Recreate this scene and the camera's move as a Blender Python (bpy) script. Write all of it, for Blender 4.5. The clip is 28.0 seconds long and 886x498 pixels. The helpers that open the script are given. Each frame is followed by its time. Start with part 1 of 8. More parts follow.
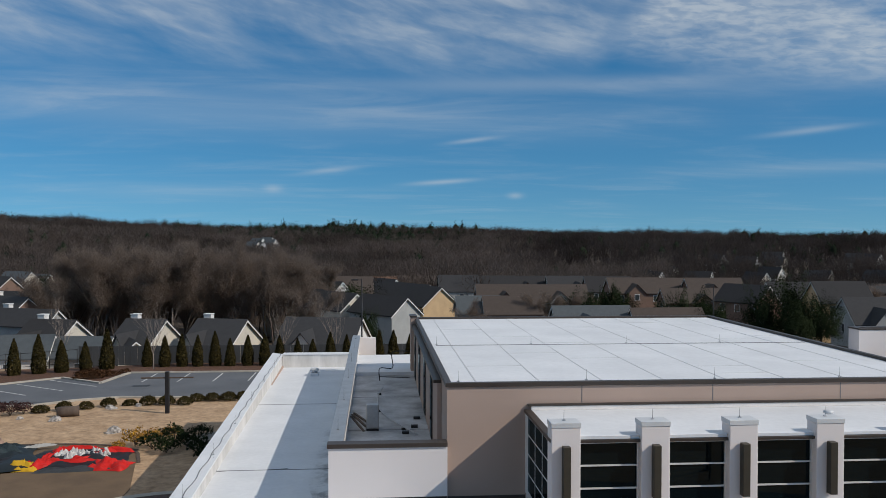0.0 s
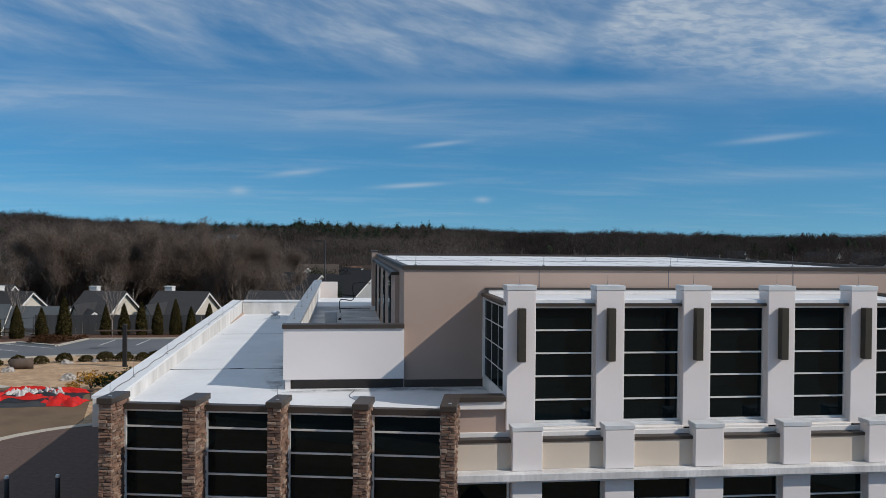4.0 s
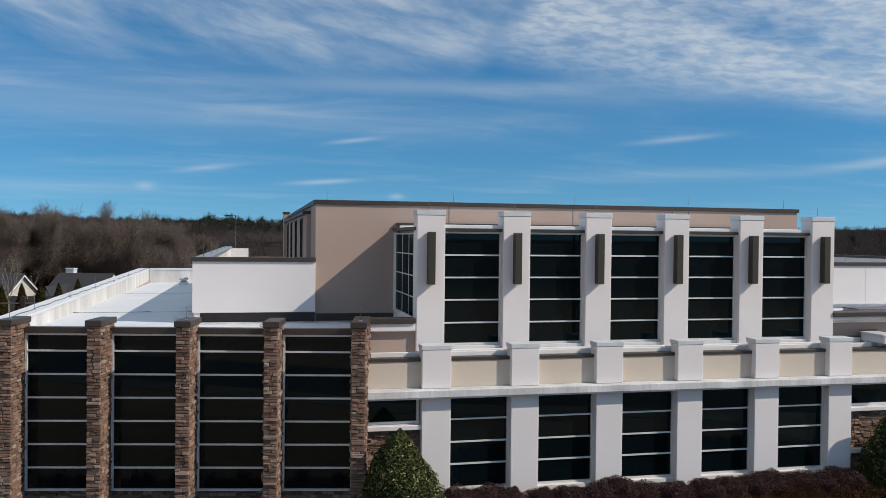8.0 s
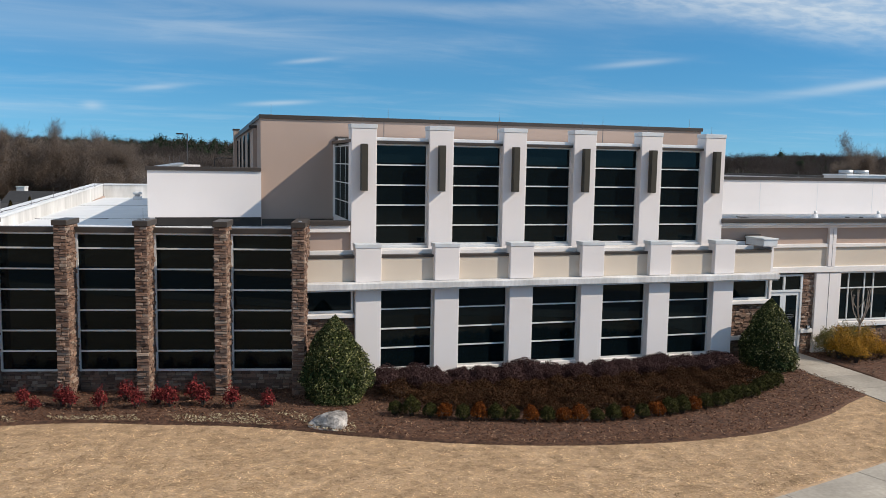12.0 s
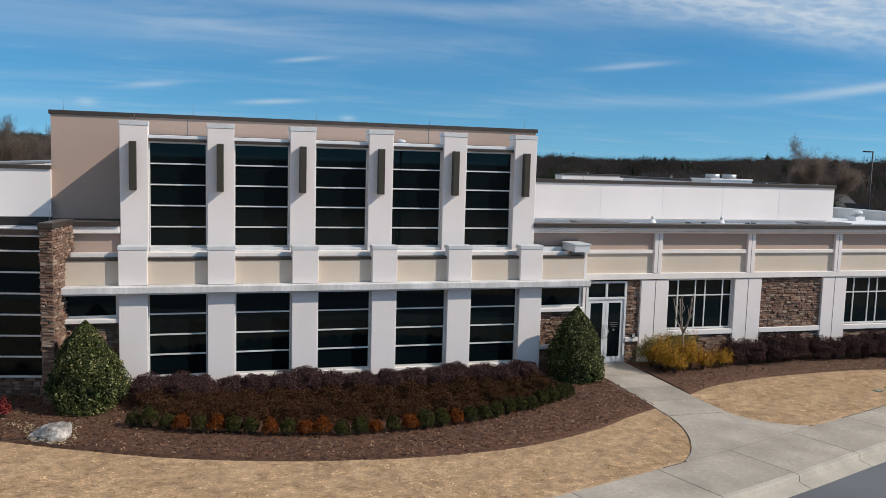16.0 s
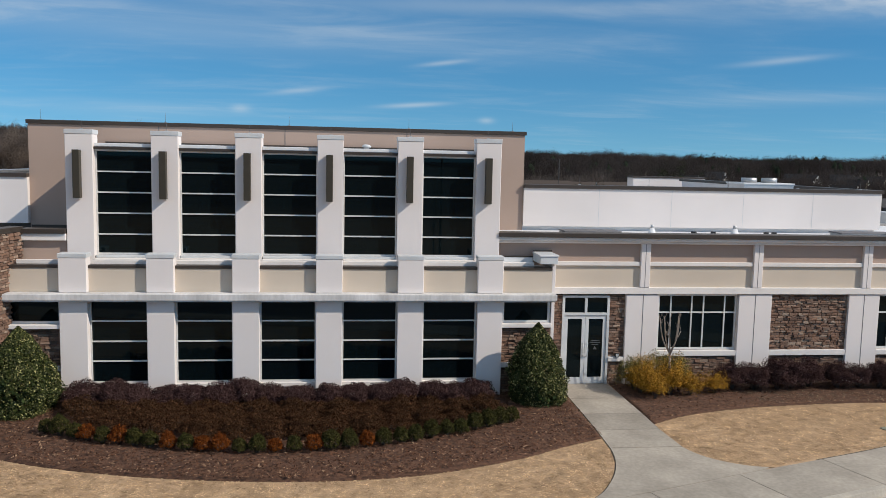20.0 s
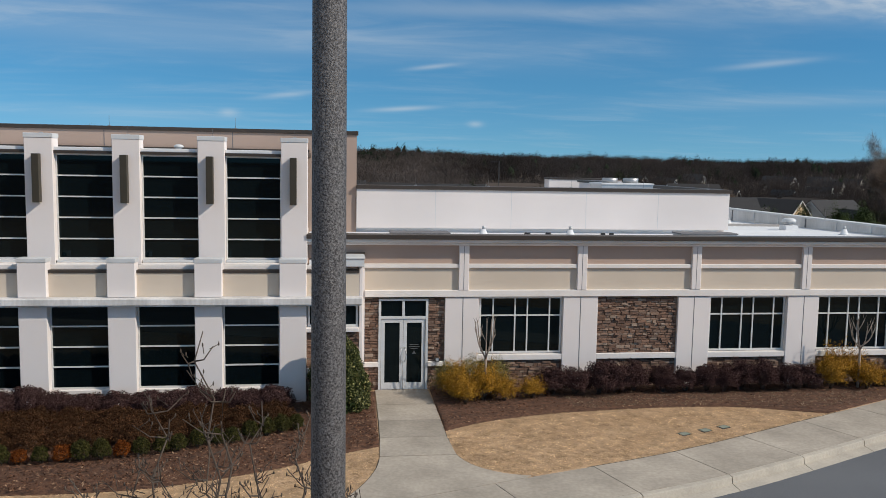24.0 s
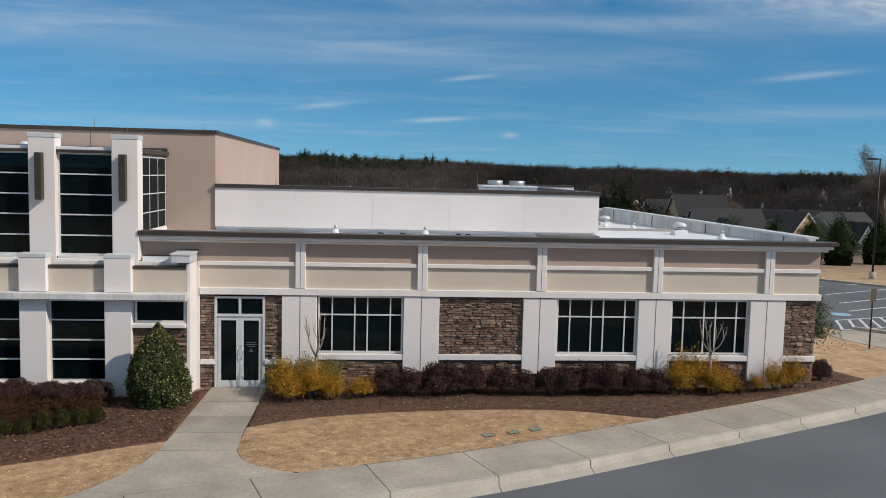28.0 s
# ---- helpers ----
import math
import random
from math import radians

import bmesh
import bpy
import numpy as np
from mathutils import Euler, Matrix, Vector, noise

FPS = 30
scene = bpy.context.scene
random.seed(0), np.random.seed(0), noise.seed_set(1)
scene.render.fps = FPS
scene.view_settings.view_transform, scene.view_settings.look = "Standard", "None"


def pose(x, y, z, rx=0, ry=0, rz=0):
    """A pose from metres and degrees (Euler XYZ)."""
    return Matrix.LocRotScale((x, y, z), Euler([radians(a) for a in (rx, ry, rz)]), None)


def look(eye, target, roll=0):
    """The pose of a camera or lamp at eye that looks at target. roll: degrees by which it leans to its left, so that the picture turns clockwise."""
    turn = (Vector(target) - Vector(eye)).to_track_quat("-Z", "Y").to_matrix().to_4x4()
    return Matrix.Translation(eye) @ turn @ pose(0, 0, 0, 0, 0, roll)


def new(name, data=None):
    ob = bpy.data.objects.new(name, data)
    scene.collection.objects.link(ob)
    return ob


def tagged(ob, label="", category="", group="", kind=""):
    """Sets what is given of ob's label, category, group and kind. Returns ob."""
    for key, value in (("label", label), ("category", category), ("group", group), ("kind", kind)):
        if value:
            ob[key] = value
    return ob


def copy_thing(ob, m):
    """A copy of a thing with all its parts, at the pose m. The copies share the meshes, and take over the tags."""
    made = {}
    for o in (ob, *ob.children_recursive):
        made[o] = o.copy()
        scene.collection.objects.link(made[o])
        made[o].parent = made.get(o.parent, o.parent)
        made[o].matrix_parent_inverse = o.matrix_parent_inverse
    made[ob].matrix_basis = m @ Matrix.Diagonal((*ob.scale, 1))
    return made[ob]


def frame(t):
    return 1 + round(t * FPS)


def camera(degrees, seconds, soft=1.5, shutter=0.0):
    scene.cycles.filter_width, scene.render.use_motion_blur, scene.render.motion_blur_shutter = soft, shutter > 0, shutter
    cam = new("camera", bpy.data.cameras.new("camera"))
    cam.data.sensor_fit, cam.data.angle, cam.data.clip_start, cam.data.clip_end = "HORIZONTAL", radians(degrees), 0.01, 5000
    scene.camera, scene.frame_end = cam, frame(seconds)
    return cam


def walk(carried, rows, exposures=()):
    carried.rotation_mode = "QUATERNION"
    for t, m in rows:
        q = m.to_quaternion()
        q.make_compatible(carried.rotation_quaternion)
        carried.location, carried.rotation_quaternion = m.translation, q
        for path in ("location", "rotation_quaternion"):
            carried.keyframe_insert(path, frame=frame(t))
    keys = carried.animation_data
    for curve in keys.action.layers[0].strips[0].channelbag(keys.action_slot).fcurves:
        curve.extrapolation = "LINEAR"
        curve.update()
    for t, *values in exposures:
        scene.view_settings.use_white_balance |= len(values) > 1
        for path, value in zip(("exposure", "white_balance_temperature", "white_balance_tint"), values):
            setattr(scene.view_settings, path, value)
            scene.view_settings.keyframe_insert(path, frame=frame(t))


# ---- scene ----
cam = camera(56.4, 28.0, 0.62)
PATH = [
    (0, (-0.121, -19.821, 11.669), (0.04, -17.827, 11.638), 0.1),
    (0.5, (0.233, -19.824, 11.645), (0.325, -17.827, 11.617), 0.0),
    (1, (0.459, -19.948, 11.67), (0.53, -17.95, 11.643), 0.1),
    (1.5, (0.637, -20.005, 11.357), (0.718, -18.007, 11.331), 0.1),
    (2, (0.593, -20.005, 10.797), (0.695, -18.008, 10.777), 0.1),
    (2.5, (0.497, -19.973, 10.142), (0.623, -17.977, 10.121), 0.2),
    (3, (0.375, -19.888, 9.537), (0.543, -17.895, 9.516), 0.4),
    (3.5, (0.28, -19.824, 8.939), (0.483, -17.835, 8.918), 0.4),
    (4, (0.162, -19.799, 8.258), (0.402, -17.814, 8.236), 0.5),
    (4.5, (0.062, -19.768, 7.664), (0.334, -17.787, 7.64), 0.7),
    (6.5, (0.172, -19.781, 6.708), (0.554, -17.818, 6.676), 0.7),
    (7, (0.122, -19.711, 6.64), (0.536, -17.755, 6.612), 0.7),
    (7.5, (0.225, -19.762, 6.528), (0.654, -17.808, 6.503), 0.7),
    (8, (0.195, -20.211, 6.5), (0.64, -18.261, 6.473), 0.6),
    (8.5, (0.007, -20.97, 6.531), (0.471, -19.025, 6.501), 0.7),
    (9, (-0.197, -22.087, 6.564), (0.279, -20.144, 6.524), 0.6),
    (9.5, (-0.248, -22.552, 6.531), (0.236, -20.611, 6.492), 0.6),
    (10, (-0.259, -22.738, 6.396), (0.24, -20.808, 6.239), 0.7),
    (10.5, (-0.311, -22.733, 6.351), (0.203, -20.813, 6.135), 0.7),
    (11, (-0.341, -22.748, 6.306), (0.185, -20.83, 6.092), 0.7),
    (11.5, (-0.293, -22.773, 6.208), (0.244, -20.858, 5.999), 0.8),
    (12, (0.301, -22.903, 6.175), (0.846, -20.99, 5.966), 1.0),
    (12.5, (1.039, -23.064, 6.172), (1.596, -21.155, 5.963), 1.3),
    (14.5, (3.812, -23.511, 6.355), (4.37, -21.602, 6.143), 1.3),
    (15, (4.661, -23.516, 6.275), (5.219, -21.607, 6.066), 1.5),
    (15.5, (5.374, -23.579, 6.276), (5.934, -21.67, 6.067), 1.5),
    (16, (6.153, -23.594, 6.307), (6.713, -21.685, 6.099), 1.6),
    (16.5, (6.764, -23.647, 6.492), (7.08, -21.685, 6.265), 1.5),
    (17, (7.448, -23.65, 6.594), (7.625, -21.671, 6.364), 1.5),
    (17.5, (8.17, -23.619, 6.581), (8.346, -21.639, 6.355), 1.4),
    (18, (8.856, -23.585, 6.518), (9.05, -21.606, 6.299), 1.5),
    (18.5, (9.539, -23.607, 6.51), (9.737, -21.629, 6.293), 1.4),
    (19, (10.302, -23.542, 6.45), (10.515, -21.564, 6.238), 1.3),
    (19.5, (10.904, -23.475, 6.542), (11.124, -21.499, 6.327), 1.2),
    (20, (11.483, -23.399, 6.541), (11.719, -21.424, 6.329), 1.2),
    (20.5, (12.082, -23.368, 6.662), (12.321, -21.394, 6.441), 1.3),
    (22.5, (14.587, -23.231, 6.65), (14.835, -21.258, 6.437), 1.1),
    (23, (15.415, -23.281, 6.603), (15.66, -21.307, 6.395), 1.0),
    (23.5, (15.947, -23.313, 6.534), (16.197, -21.339, 6.332), 1.0),
    (24, (16.592, -23.381, 6.528), (16.853, -21.408, 6.325), 1.0),
    (24.5, (17.139, -23.401, 6.57), (17.408, -21.43, 6.365), 1.1),
    (25, (17.915, -23.441, 6.517), (18.191, -21.47, 6.32), 1.2),
    (25.5, (18.542, -23.531, 6.495), (18.782, -21.556, 6.298), 1.3),
    (26, (19.263, -23.723, 6.522), (19.317, -21.735, 6.315), 1.4),
    (26.5, (19.993, -23.835, 6.527), (19.971, -21.846, 6.319), 1.4),
    (27, (20.816, -23.837, 6.437), (20.976, -21.853, 6.243), 1.4),
    (27.5, (21.516, -23.891, 6.333), (21.682, -21.906, 6.149), 1.3),
    (28, (22.213, -23.914, 6.301), (22.394, -21.93, 6.122), 1.4),
]
walk(cam, [(t, look(eye, target, roll)) for t, eye, target, roll in PATH], exposures=((0.0, -0.30, 6480, 10), (2.0, -0.36, 6350, 10), (4.0, -0.24, 6400, 10), (8.0, -0.04, 6560, 10), (9.0, 0.04, 6680, 10), (10.0, 0.03, 6700, 10), (12.0, 0.20, 6720, 10), (16.0, 0.10, 6650, 10), (20.0, 0.02, 6680, 10), (24.0, -0.04, 6750, 10), (28.0, -0.07, 6780, 10)))

# ---- sky and sun ----
SUN_TO = Vector((1.196, -0.60, 1.0)).normalized()
SUN_EL, SUN_AZ = math.asin(SUN_TO.z), math.atan2(SUN_TO.x, SUN_TO.y)
sun = new("sun", bpy.data.lights.new("sun", "SUN"))
sun.data.energy, sun.data.angle, sun.data.color = 4.0, radians(0.53), (1.0, 0.92, 0.82)
sun.matrix_basis = look((40, -30, 60), Vector((40, -30, 60)) - SUN_TO)


def make_sky():
    """A clear blue sky with high thin cloud: mottled sheets overhead and long streaks low down."""
    world = bpy.data.worlds.new("sky")
    scene.world = world
    world.use_nodes = True
    nt = world.node_tree
    nt.nodes.clear()
    add, link = nt.nodes.new, nt.links.new

    def calc(op, a, b=None, c=None):
        node = add("ShaderNodeMath")
        node.operation = op
        for n, v in enumerate((a, b, c)):
            if v is None:
                continue
            if isinstance(v, (int, float)):
                node.inputs[n].default_value = v
            else:
                link(v, node.inputs[n])
        return node.outputs["Value"]

    sky = add("ShaderNodeTexSky")
    sky.sky_type, sky.sun_disc = "NISHITA", False
    sky.sun_elevation, sky.sun_rotation = SUN_EL, SUN_AZ
    sky.altitude, sky.air_density, sky.dust_density, sky.ozone_density = 300, 1.0, 0.2, 1.6
    coord, split = add("ShaderNodeTexCoord"), add("ShaderNodeSeparateXYZ")
    link(coord.outputs["Generated"], split.inputs["Vector"])
    x, y, z = split.outputs["X"], split.outputs["Y"], split.outputs["Z"]
    lift = add("ShaderNodeCombineXYZ")
    link(x, lift.inputs["X"])
    link(y, lift.inputs["Y"])
    link(calc("ADD", calc("MULTIPLY", calc("MAXIMUM", z, 0.0), 0.9), 0.11), lift.inputs["Z"])
    link(lift.outputs["Vector"], sky.inputs["Vector"])
    rich = add("ShaderNodeHueSaturation")
    rich.inputs["Saturation"].default_value = 1.33
    deep = add("ShaderNodeMix")
    deep.data_type, deep.blend_type = "RGBA", "MULTIPLY"
    deep.inputs["Factor"].default_value, deep.inputs["B"].default_value = 1.0, (0.80, 0.955, 1.02, 1)
    link(sky.outputs["Color"], deep.inputs["A"])
    link(deep.outputs["Result"], rich.inputs["Color"])
    az = calc("MULTIPLY", calc("ARCTAN2", x, y), 57.2958)
    el = calc("MULTIPLY", calc("ARCSINE", z), 57.2958)
    flat = calc("ADD", calc("MAXIMUM", z, 0.0), 0.06)
    join = add("ShaderNodeCombineXYZ")
    link(calc("DIVIDE", x, flat), join.inputs["X"])
    link(calc("DIVIDE", y, flat), join.inputs["Y"])

    def cloud_noise(scale, stretch, detail, low, high, turn=0.0, warp=0.6):
        mp, tex, rng = add("ShaderNodeMapping"), add("ShaderNodeTexNoise"), add("ShaderNodeMapRange")
        mp.inputs["Scale"].default_value, mp.inputs["Rotation"].default_value = stretch, (0, 0, radians(turn))
        link(join.outputs["Vector"], mp.inputs["Vector"])
        link(mp.outputs["Vector"], tex.inputs["Vector"])
        tex.inputs["Scale"].default_value, tex.inputs["Detail"].default_value, tex.inputs["Distortion"].default_value = scale, detail, warp
        tex.inputs["Roughness"].default_value = 0.6
        rng.interpolation_type = "SMOOTHSTEP"
        rng.inputs["From Min"].default_value, rng.inputs["From Max"].default_value = low, high
        link(tex.outputs["Fac"], rng.inputs["Value"])
        return rng.outputs["Result"]

    def patch(a, e, wide, high, tilt, strength):
        """A soft oval of cloud round a bearing and height, in degrees."""
        da, de = calc("SUBTRACT", az, a), calc("SUBTRACT", el, e)
        along = calc("DIVIDE", da, wide)
        over = calc("DIVIDE", calc("SUBTRACT", de, calc("MULTIPLY", da, tilt)), high)
        far = calc("ADD", calc("MULTIPLY", along, along), calc("MULTIPLY", over, over))
        return calc("MULTIPLY", calc("EXPONENT", calc("MULTIPLY", far, -1.0)), strength)

    def total(items):
        out = items[0]
        for item in items[1:]:
            out = calc("ADD", out, item)
        return out

    veil = cloud_noise(0.7, (1.0, 1.3, 1), 8, 0.38, 0.68, 12)
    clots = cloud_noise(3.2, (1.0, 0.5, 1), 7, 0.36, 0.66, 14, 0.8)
    streaks = cloud_noise(1.3, (0.5, 1.1, 1), 8, 0.38, 0.72, 4)

    def ramp(value, low, high):
        rng = add("ShaderNodeMapRange")
        rng.interpolation_type = "SMOOTHSTEP"
        rng.inputs["From Min"].default_value, rng.inputs["From Max"].default_value = low, high
        link(value, rng.inputs["Value"])
        return rng.outputs["Result"]

    def drift(along, across, lean, detail, low, high, seed):
        """Cloud combed along a slope of the sky, in degrees of bearing and height."""
        vec, tex = add("ShaderNodeCombineXYZ"), add("ShaderNodeTexNoise")
        link(calc("DIVIDE", az, along), vec.inputs["X"])
        link(calc("DIVIDE", calc("ADD", el, calc("MULTIPLY", az, lean)), across), vec.inputs["Y"])
        vec.inputs["Z"].default_value = seed
        link(vec.outputs["Vector"], tex.inputs["Vector"])
        tex.inputs["Scale"].default_value, tex.inputs["Detail"].default_value, tex.inputs["Roughness"].default_value = 1.0, detail, 0.55
        tex.inputs["Distortion"].default_value = 0.35
        return ramp(tex.outputs["Fac"], low, high)

    # a mottled sheet with a slanting edge, and combed veils beside it
    slant = calc("SUBTRACT", calc("SUBTRACT", az, 15.6), calc("MULTIPLY", calc("SUBTRACT", el, 12.6), 0.75))
    floor_of_sheet = ramp(calc("ADD", el, calc("MULTIPLY", az, 0.19)), 14.3, 17.6)
    east = calc("MULTIPLY", calc("MULTIPLY", ramp(slant, -0.8, 2.2), floor_of_sheet), ramp(az, 58.0, 40.0))
    cells = drift(1.5, 0.42, 0.10, 3, 0.32, 0.66, 2.0)
    masses = drift(9.0, 3.2, 0.12, 7, 0.26, 0.60, 7.0)
    quilt = calc("MULTIPLY", calc("ADD", calc("MULTIPLY", masses, 0.60), 0.20), calc("ADD", calc("MULTIPLY", cells, 0.42), 0.60))
    combed = drift(13.0, 4.2, 0.26, 8, 0.22, 0.74, 4.0)
    tufts = drift(3.6, 0.8, 0.22, 6, 0.36, 0.68, 11.0)
    west = calc("MULTIPLY", ramp(el, 9.6, 14.6), ramp(slant, 1.6, -1.4))
    veils = calc("MULTIPLY", west, calc("MULTIPLY", combed, calc("ADD", calc("MULTIPLY", tufts, 0.30), 0.44)))
    bands = total([patch(10, 10.3, 15, 0.55, 0.0, 0.55), patch(-12, 8.2, 26, 1.35, -0.01, 0.46), patch(30, 9.5, 12, 0.9, 0.0, 0.16), patch(-14, 2.9, 7, 0.5, 0.0, 0.3), patch(28, 4.3, 8, 0.4, 0.01, 0.3)])
    wisps = total([patch(4.6, 3.75, 2.2, 0.16, 0.07, 0.5), patch(-3.2, 4.5, 1.9, 0.18, 0.13, 0.35), patch(6.6, 6.6, 1.6, 0.15, 0.12, 0.4), patch(28.5, 6.7, 2.6, 0.2, 0.08, 0.38), patch(9.6, 2.8, 0.5, 0.2, 0.0, 0.4), patch(-7.0, 3.2, 0.6, 0.25, 0.0, 0.35), patch(-25.5, 4.9, 1.2, 0.3, 0.0, 0.4), patch(43, 5.2, 5, 0.3, 0.12, 0.55)])
    mottled = calc("ADD", calc("MULTIPLY", calc("MULTIPLY", east, quilt), 0.80), veils)
    low = calc("MULTIPLY", bands, calc("ADD", calc("MULTIPLY", streaks, 0.36), 0.34))
    thin = calc("ADD", calc("MULTIPLY", calc("MULTIPLY", veil, streaks), 0.13), 0.015)
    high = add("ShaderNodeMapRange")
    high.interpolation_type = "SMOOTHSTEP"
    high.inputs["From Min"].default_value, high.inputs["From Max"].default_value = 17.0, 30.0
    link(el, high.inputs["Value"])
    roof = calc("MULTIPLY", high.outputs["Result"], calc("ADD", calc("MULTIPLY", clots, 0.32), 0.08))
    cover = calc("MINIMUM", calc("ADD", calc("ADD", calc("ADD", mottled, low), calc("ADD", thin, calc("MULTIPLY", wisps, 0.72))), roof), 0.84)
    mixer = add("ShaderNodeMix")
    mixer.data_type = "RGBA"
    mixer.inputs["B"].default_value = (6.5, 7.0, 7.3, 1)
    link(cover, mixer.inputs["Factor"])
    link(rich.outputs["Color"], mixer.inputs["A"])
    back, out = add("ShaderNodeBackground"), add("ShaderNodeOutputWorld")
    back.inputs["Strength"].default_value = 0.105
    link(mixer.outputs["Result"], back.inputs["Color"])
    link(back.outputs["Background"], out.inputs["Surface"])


make_sky()


def thing(name, label, category="", group="", kind="", at=(0, 0, 0), turn=0.0):
    """An empty at the base of a thing, to parent its parts."""
    ob = new(name)
    ob.empty_display_size = 0.2
    ob.matrix_basis = pose(*at, 0, 0, turn)
    return tagged(ob, label, category, group, kind)


def part(name, data, material, parent=None, label=""):
    """Links a bmesh or a mesh as one object under a thing or a part."""
    if isinstance(data, bmesh.types.BMesh):
        me = bpy.data.meshes.new(name)
        data.to_mesh(me)
        data.free()
    else:
        me = data
    if material is not None and not me.materials:
        for m in material if isinstance(material, (list, tuple)) else (material,):
            me.materials.append(m)
    ob = new(name, me)
    ob.parent = parent
    return tagged(ob, label) if label else ob


def block(bm, x0, x1, y0, y1, z0, z1, bevel=0.0, m=None):
    """Adds a box, with bevelled edges if asked, turned by m."""
    made = bmesh.ops.create_cube(bm, size=1.0)["verts"]
    for v in made:
        v.co = Vector(((x0 + x1) / 2 + v.co.x * (x1 - x0), (y0 + y1) / 2 + v.co.y * (y1 - y0), (z0 + z1) / 2 + v.co.z * (z1 - z0)))
    if bevel > 0:
        edges = list({e for v in made for e in v.link_edges})
        made = bmesh.ops.bevel(bm, geom=edges, offset=bevel, segments=1, affect="EDGES")["verts"]
    if m is not None:
        bmesh.ops.transform(bm, matrix=m, verts=list({v for v in made if v.is_valid}))
    return bm


def box(name, x0, x1, y0, y1, z0, z1, material, parent=None, bevel=0.0, m=None, label=""):
    return part(name, block(bmesh.new(), x0, x1, y0, y1, z0, z1, bevel, m), material, parent, label)


def tube(bm, points, radii, sides=8):
    """Adds a tapered tube along points."""
    rings = []
    for n, p in enumerate(points):
        p = Vector(p)
        a, b = Vector(points[max(n - 1, 0)]), Vector(points[min(n + 1, len(points) - 1)])
        d = (b - a).normalized()
        u = d.orthogonal().normalized()
        if abs(d.z) < 0.95:
            u = d.cross(Vector((0, 0, 1))).normalized()
        else:
            u = Vector((1, 0, 0))
            u = (u - d * u.dot(d)).normalized()
        w = d.cross(u)
        r = radii[n] if isinstance(radii, (list, tuple)) else radii
        rings.append([bm.verts.new(p + r * (u * math.cos(2 * math.pi * k / sides) + w * math.sin(2 * math.pi * k / sides))) for k in range(sides)])
    for a, b in zip(rings, rings[1:]):
        for k in range(sides):
            f = bm.faces.new((a[k], a[(k + 1) % sides], b[(k + 1) % sides], b[k]))
            f.smooth = True
    bm.faces.new(rings[0][::-1])
    bm.faces.new(rings[-1])
    return bm


def raw_mesh(name, verts, faces, smooth=False):
    me = bpy.data.meshes.new(name)
    me.from_pydata([tuple(v) for v in verts], [], [tuple(f) for f in faces])
    if smooth:
        me.shade_smooth()
    return me


def fast_mesh(name, verts, faces):
    """A mesh from arrays of places and of triangles or quads."""
    verts, faces = np.asarray(verts, np.float32), np.asarray(faces, np.int32)
    n, k = faces.shape
    me = bpy.data.meshes.new(name)
    me.vertices.add(len(verts))
    me.vertices.foreach_set("co", verts.ravel())
    me.loops.add(n * k)
    me.loops.foreach_set("vertex_index", faces.ravel())
    me.polygons.add(n)
    me.polygons.foreach_set("loop_start", np.arange(0, n * k, k, dtype=np.int32))
    me.update(calc_edges=True)
    return me


def spline(points, steps=8, closed=False):
    """A smooth curve through a few points of the plan."""
    pts = [Vector((*p, 0.0)[:3]) for p in points]
    n = len(pts)
    out = []
    for i in range(n if closed else n - 1):
        if closed:
            a, b, c, d = pts[i - 1], pts[i], pts[(i + 1) % n], pts[(i + 2) % n]
        else:
            a, b, c, d = pts[max(i - 1, 0)], pts[i], pts[i + 1], pts[min(i + 2, n - 1)]
        for s in range(steps):
            t = s / steps
            out.append(0.5 * (2 * b + (c - a) * t + (2 * a - 5 * b + 4 * c - d) * t * t + (3 * b - a - 3 * c + d) * t ** 3))
    if not closed:
        out.append(pts[-1])
    return out


def slab(bm, outline, z0, z1, lift=None):
    """A flat plate with an outline of the plan, from z0 to z1."""
    up = lift or (lambda x, y: 0.0)
    top = [bm.verts.new((p[0], p[1], z1 + up(p[0], p[1]))) for p in outline]
    low = [bm.verts.new((p[0], p[1], z0 + up(p[0], p[1]))) for p in outline]
    f = bm.faces.new(top)
    f.normal_update()
    if f.normal.z < 0:
        f.normal_flip()
    n = len(outline)
    for i in range(n):
        bm.faces.new((top[i], top[(i + 1) % n], low[(i + 1) % n], low[i]))
    bmesh.ops.recalc_face_normals(bm, faces=bm.faces[:])
    return bm


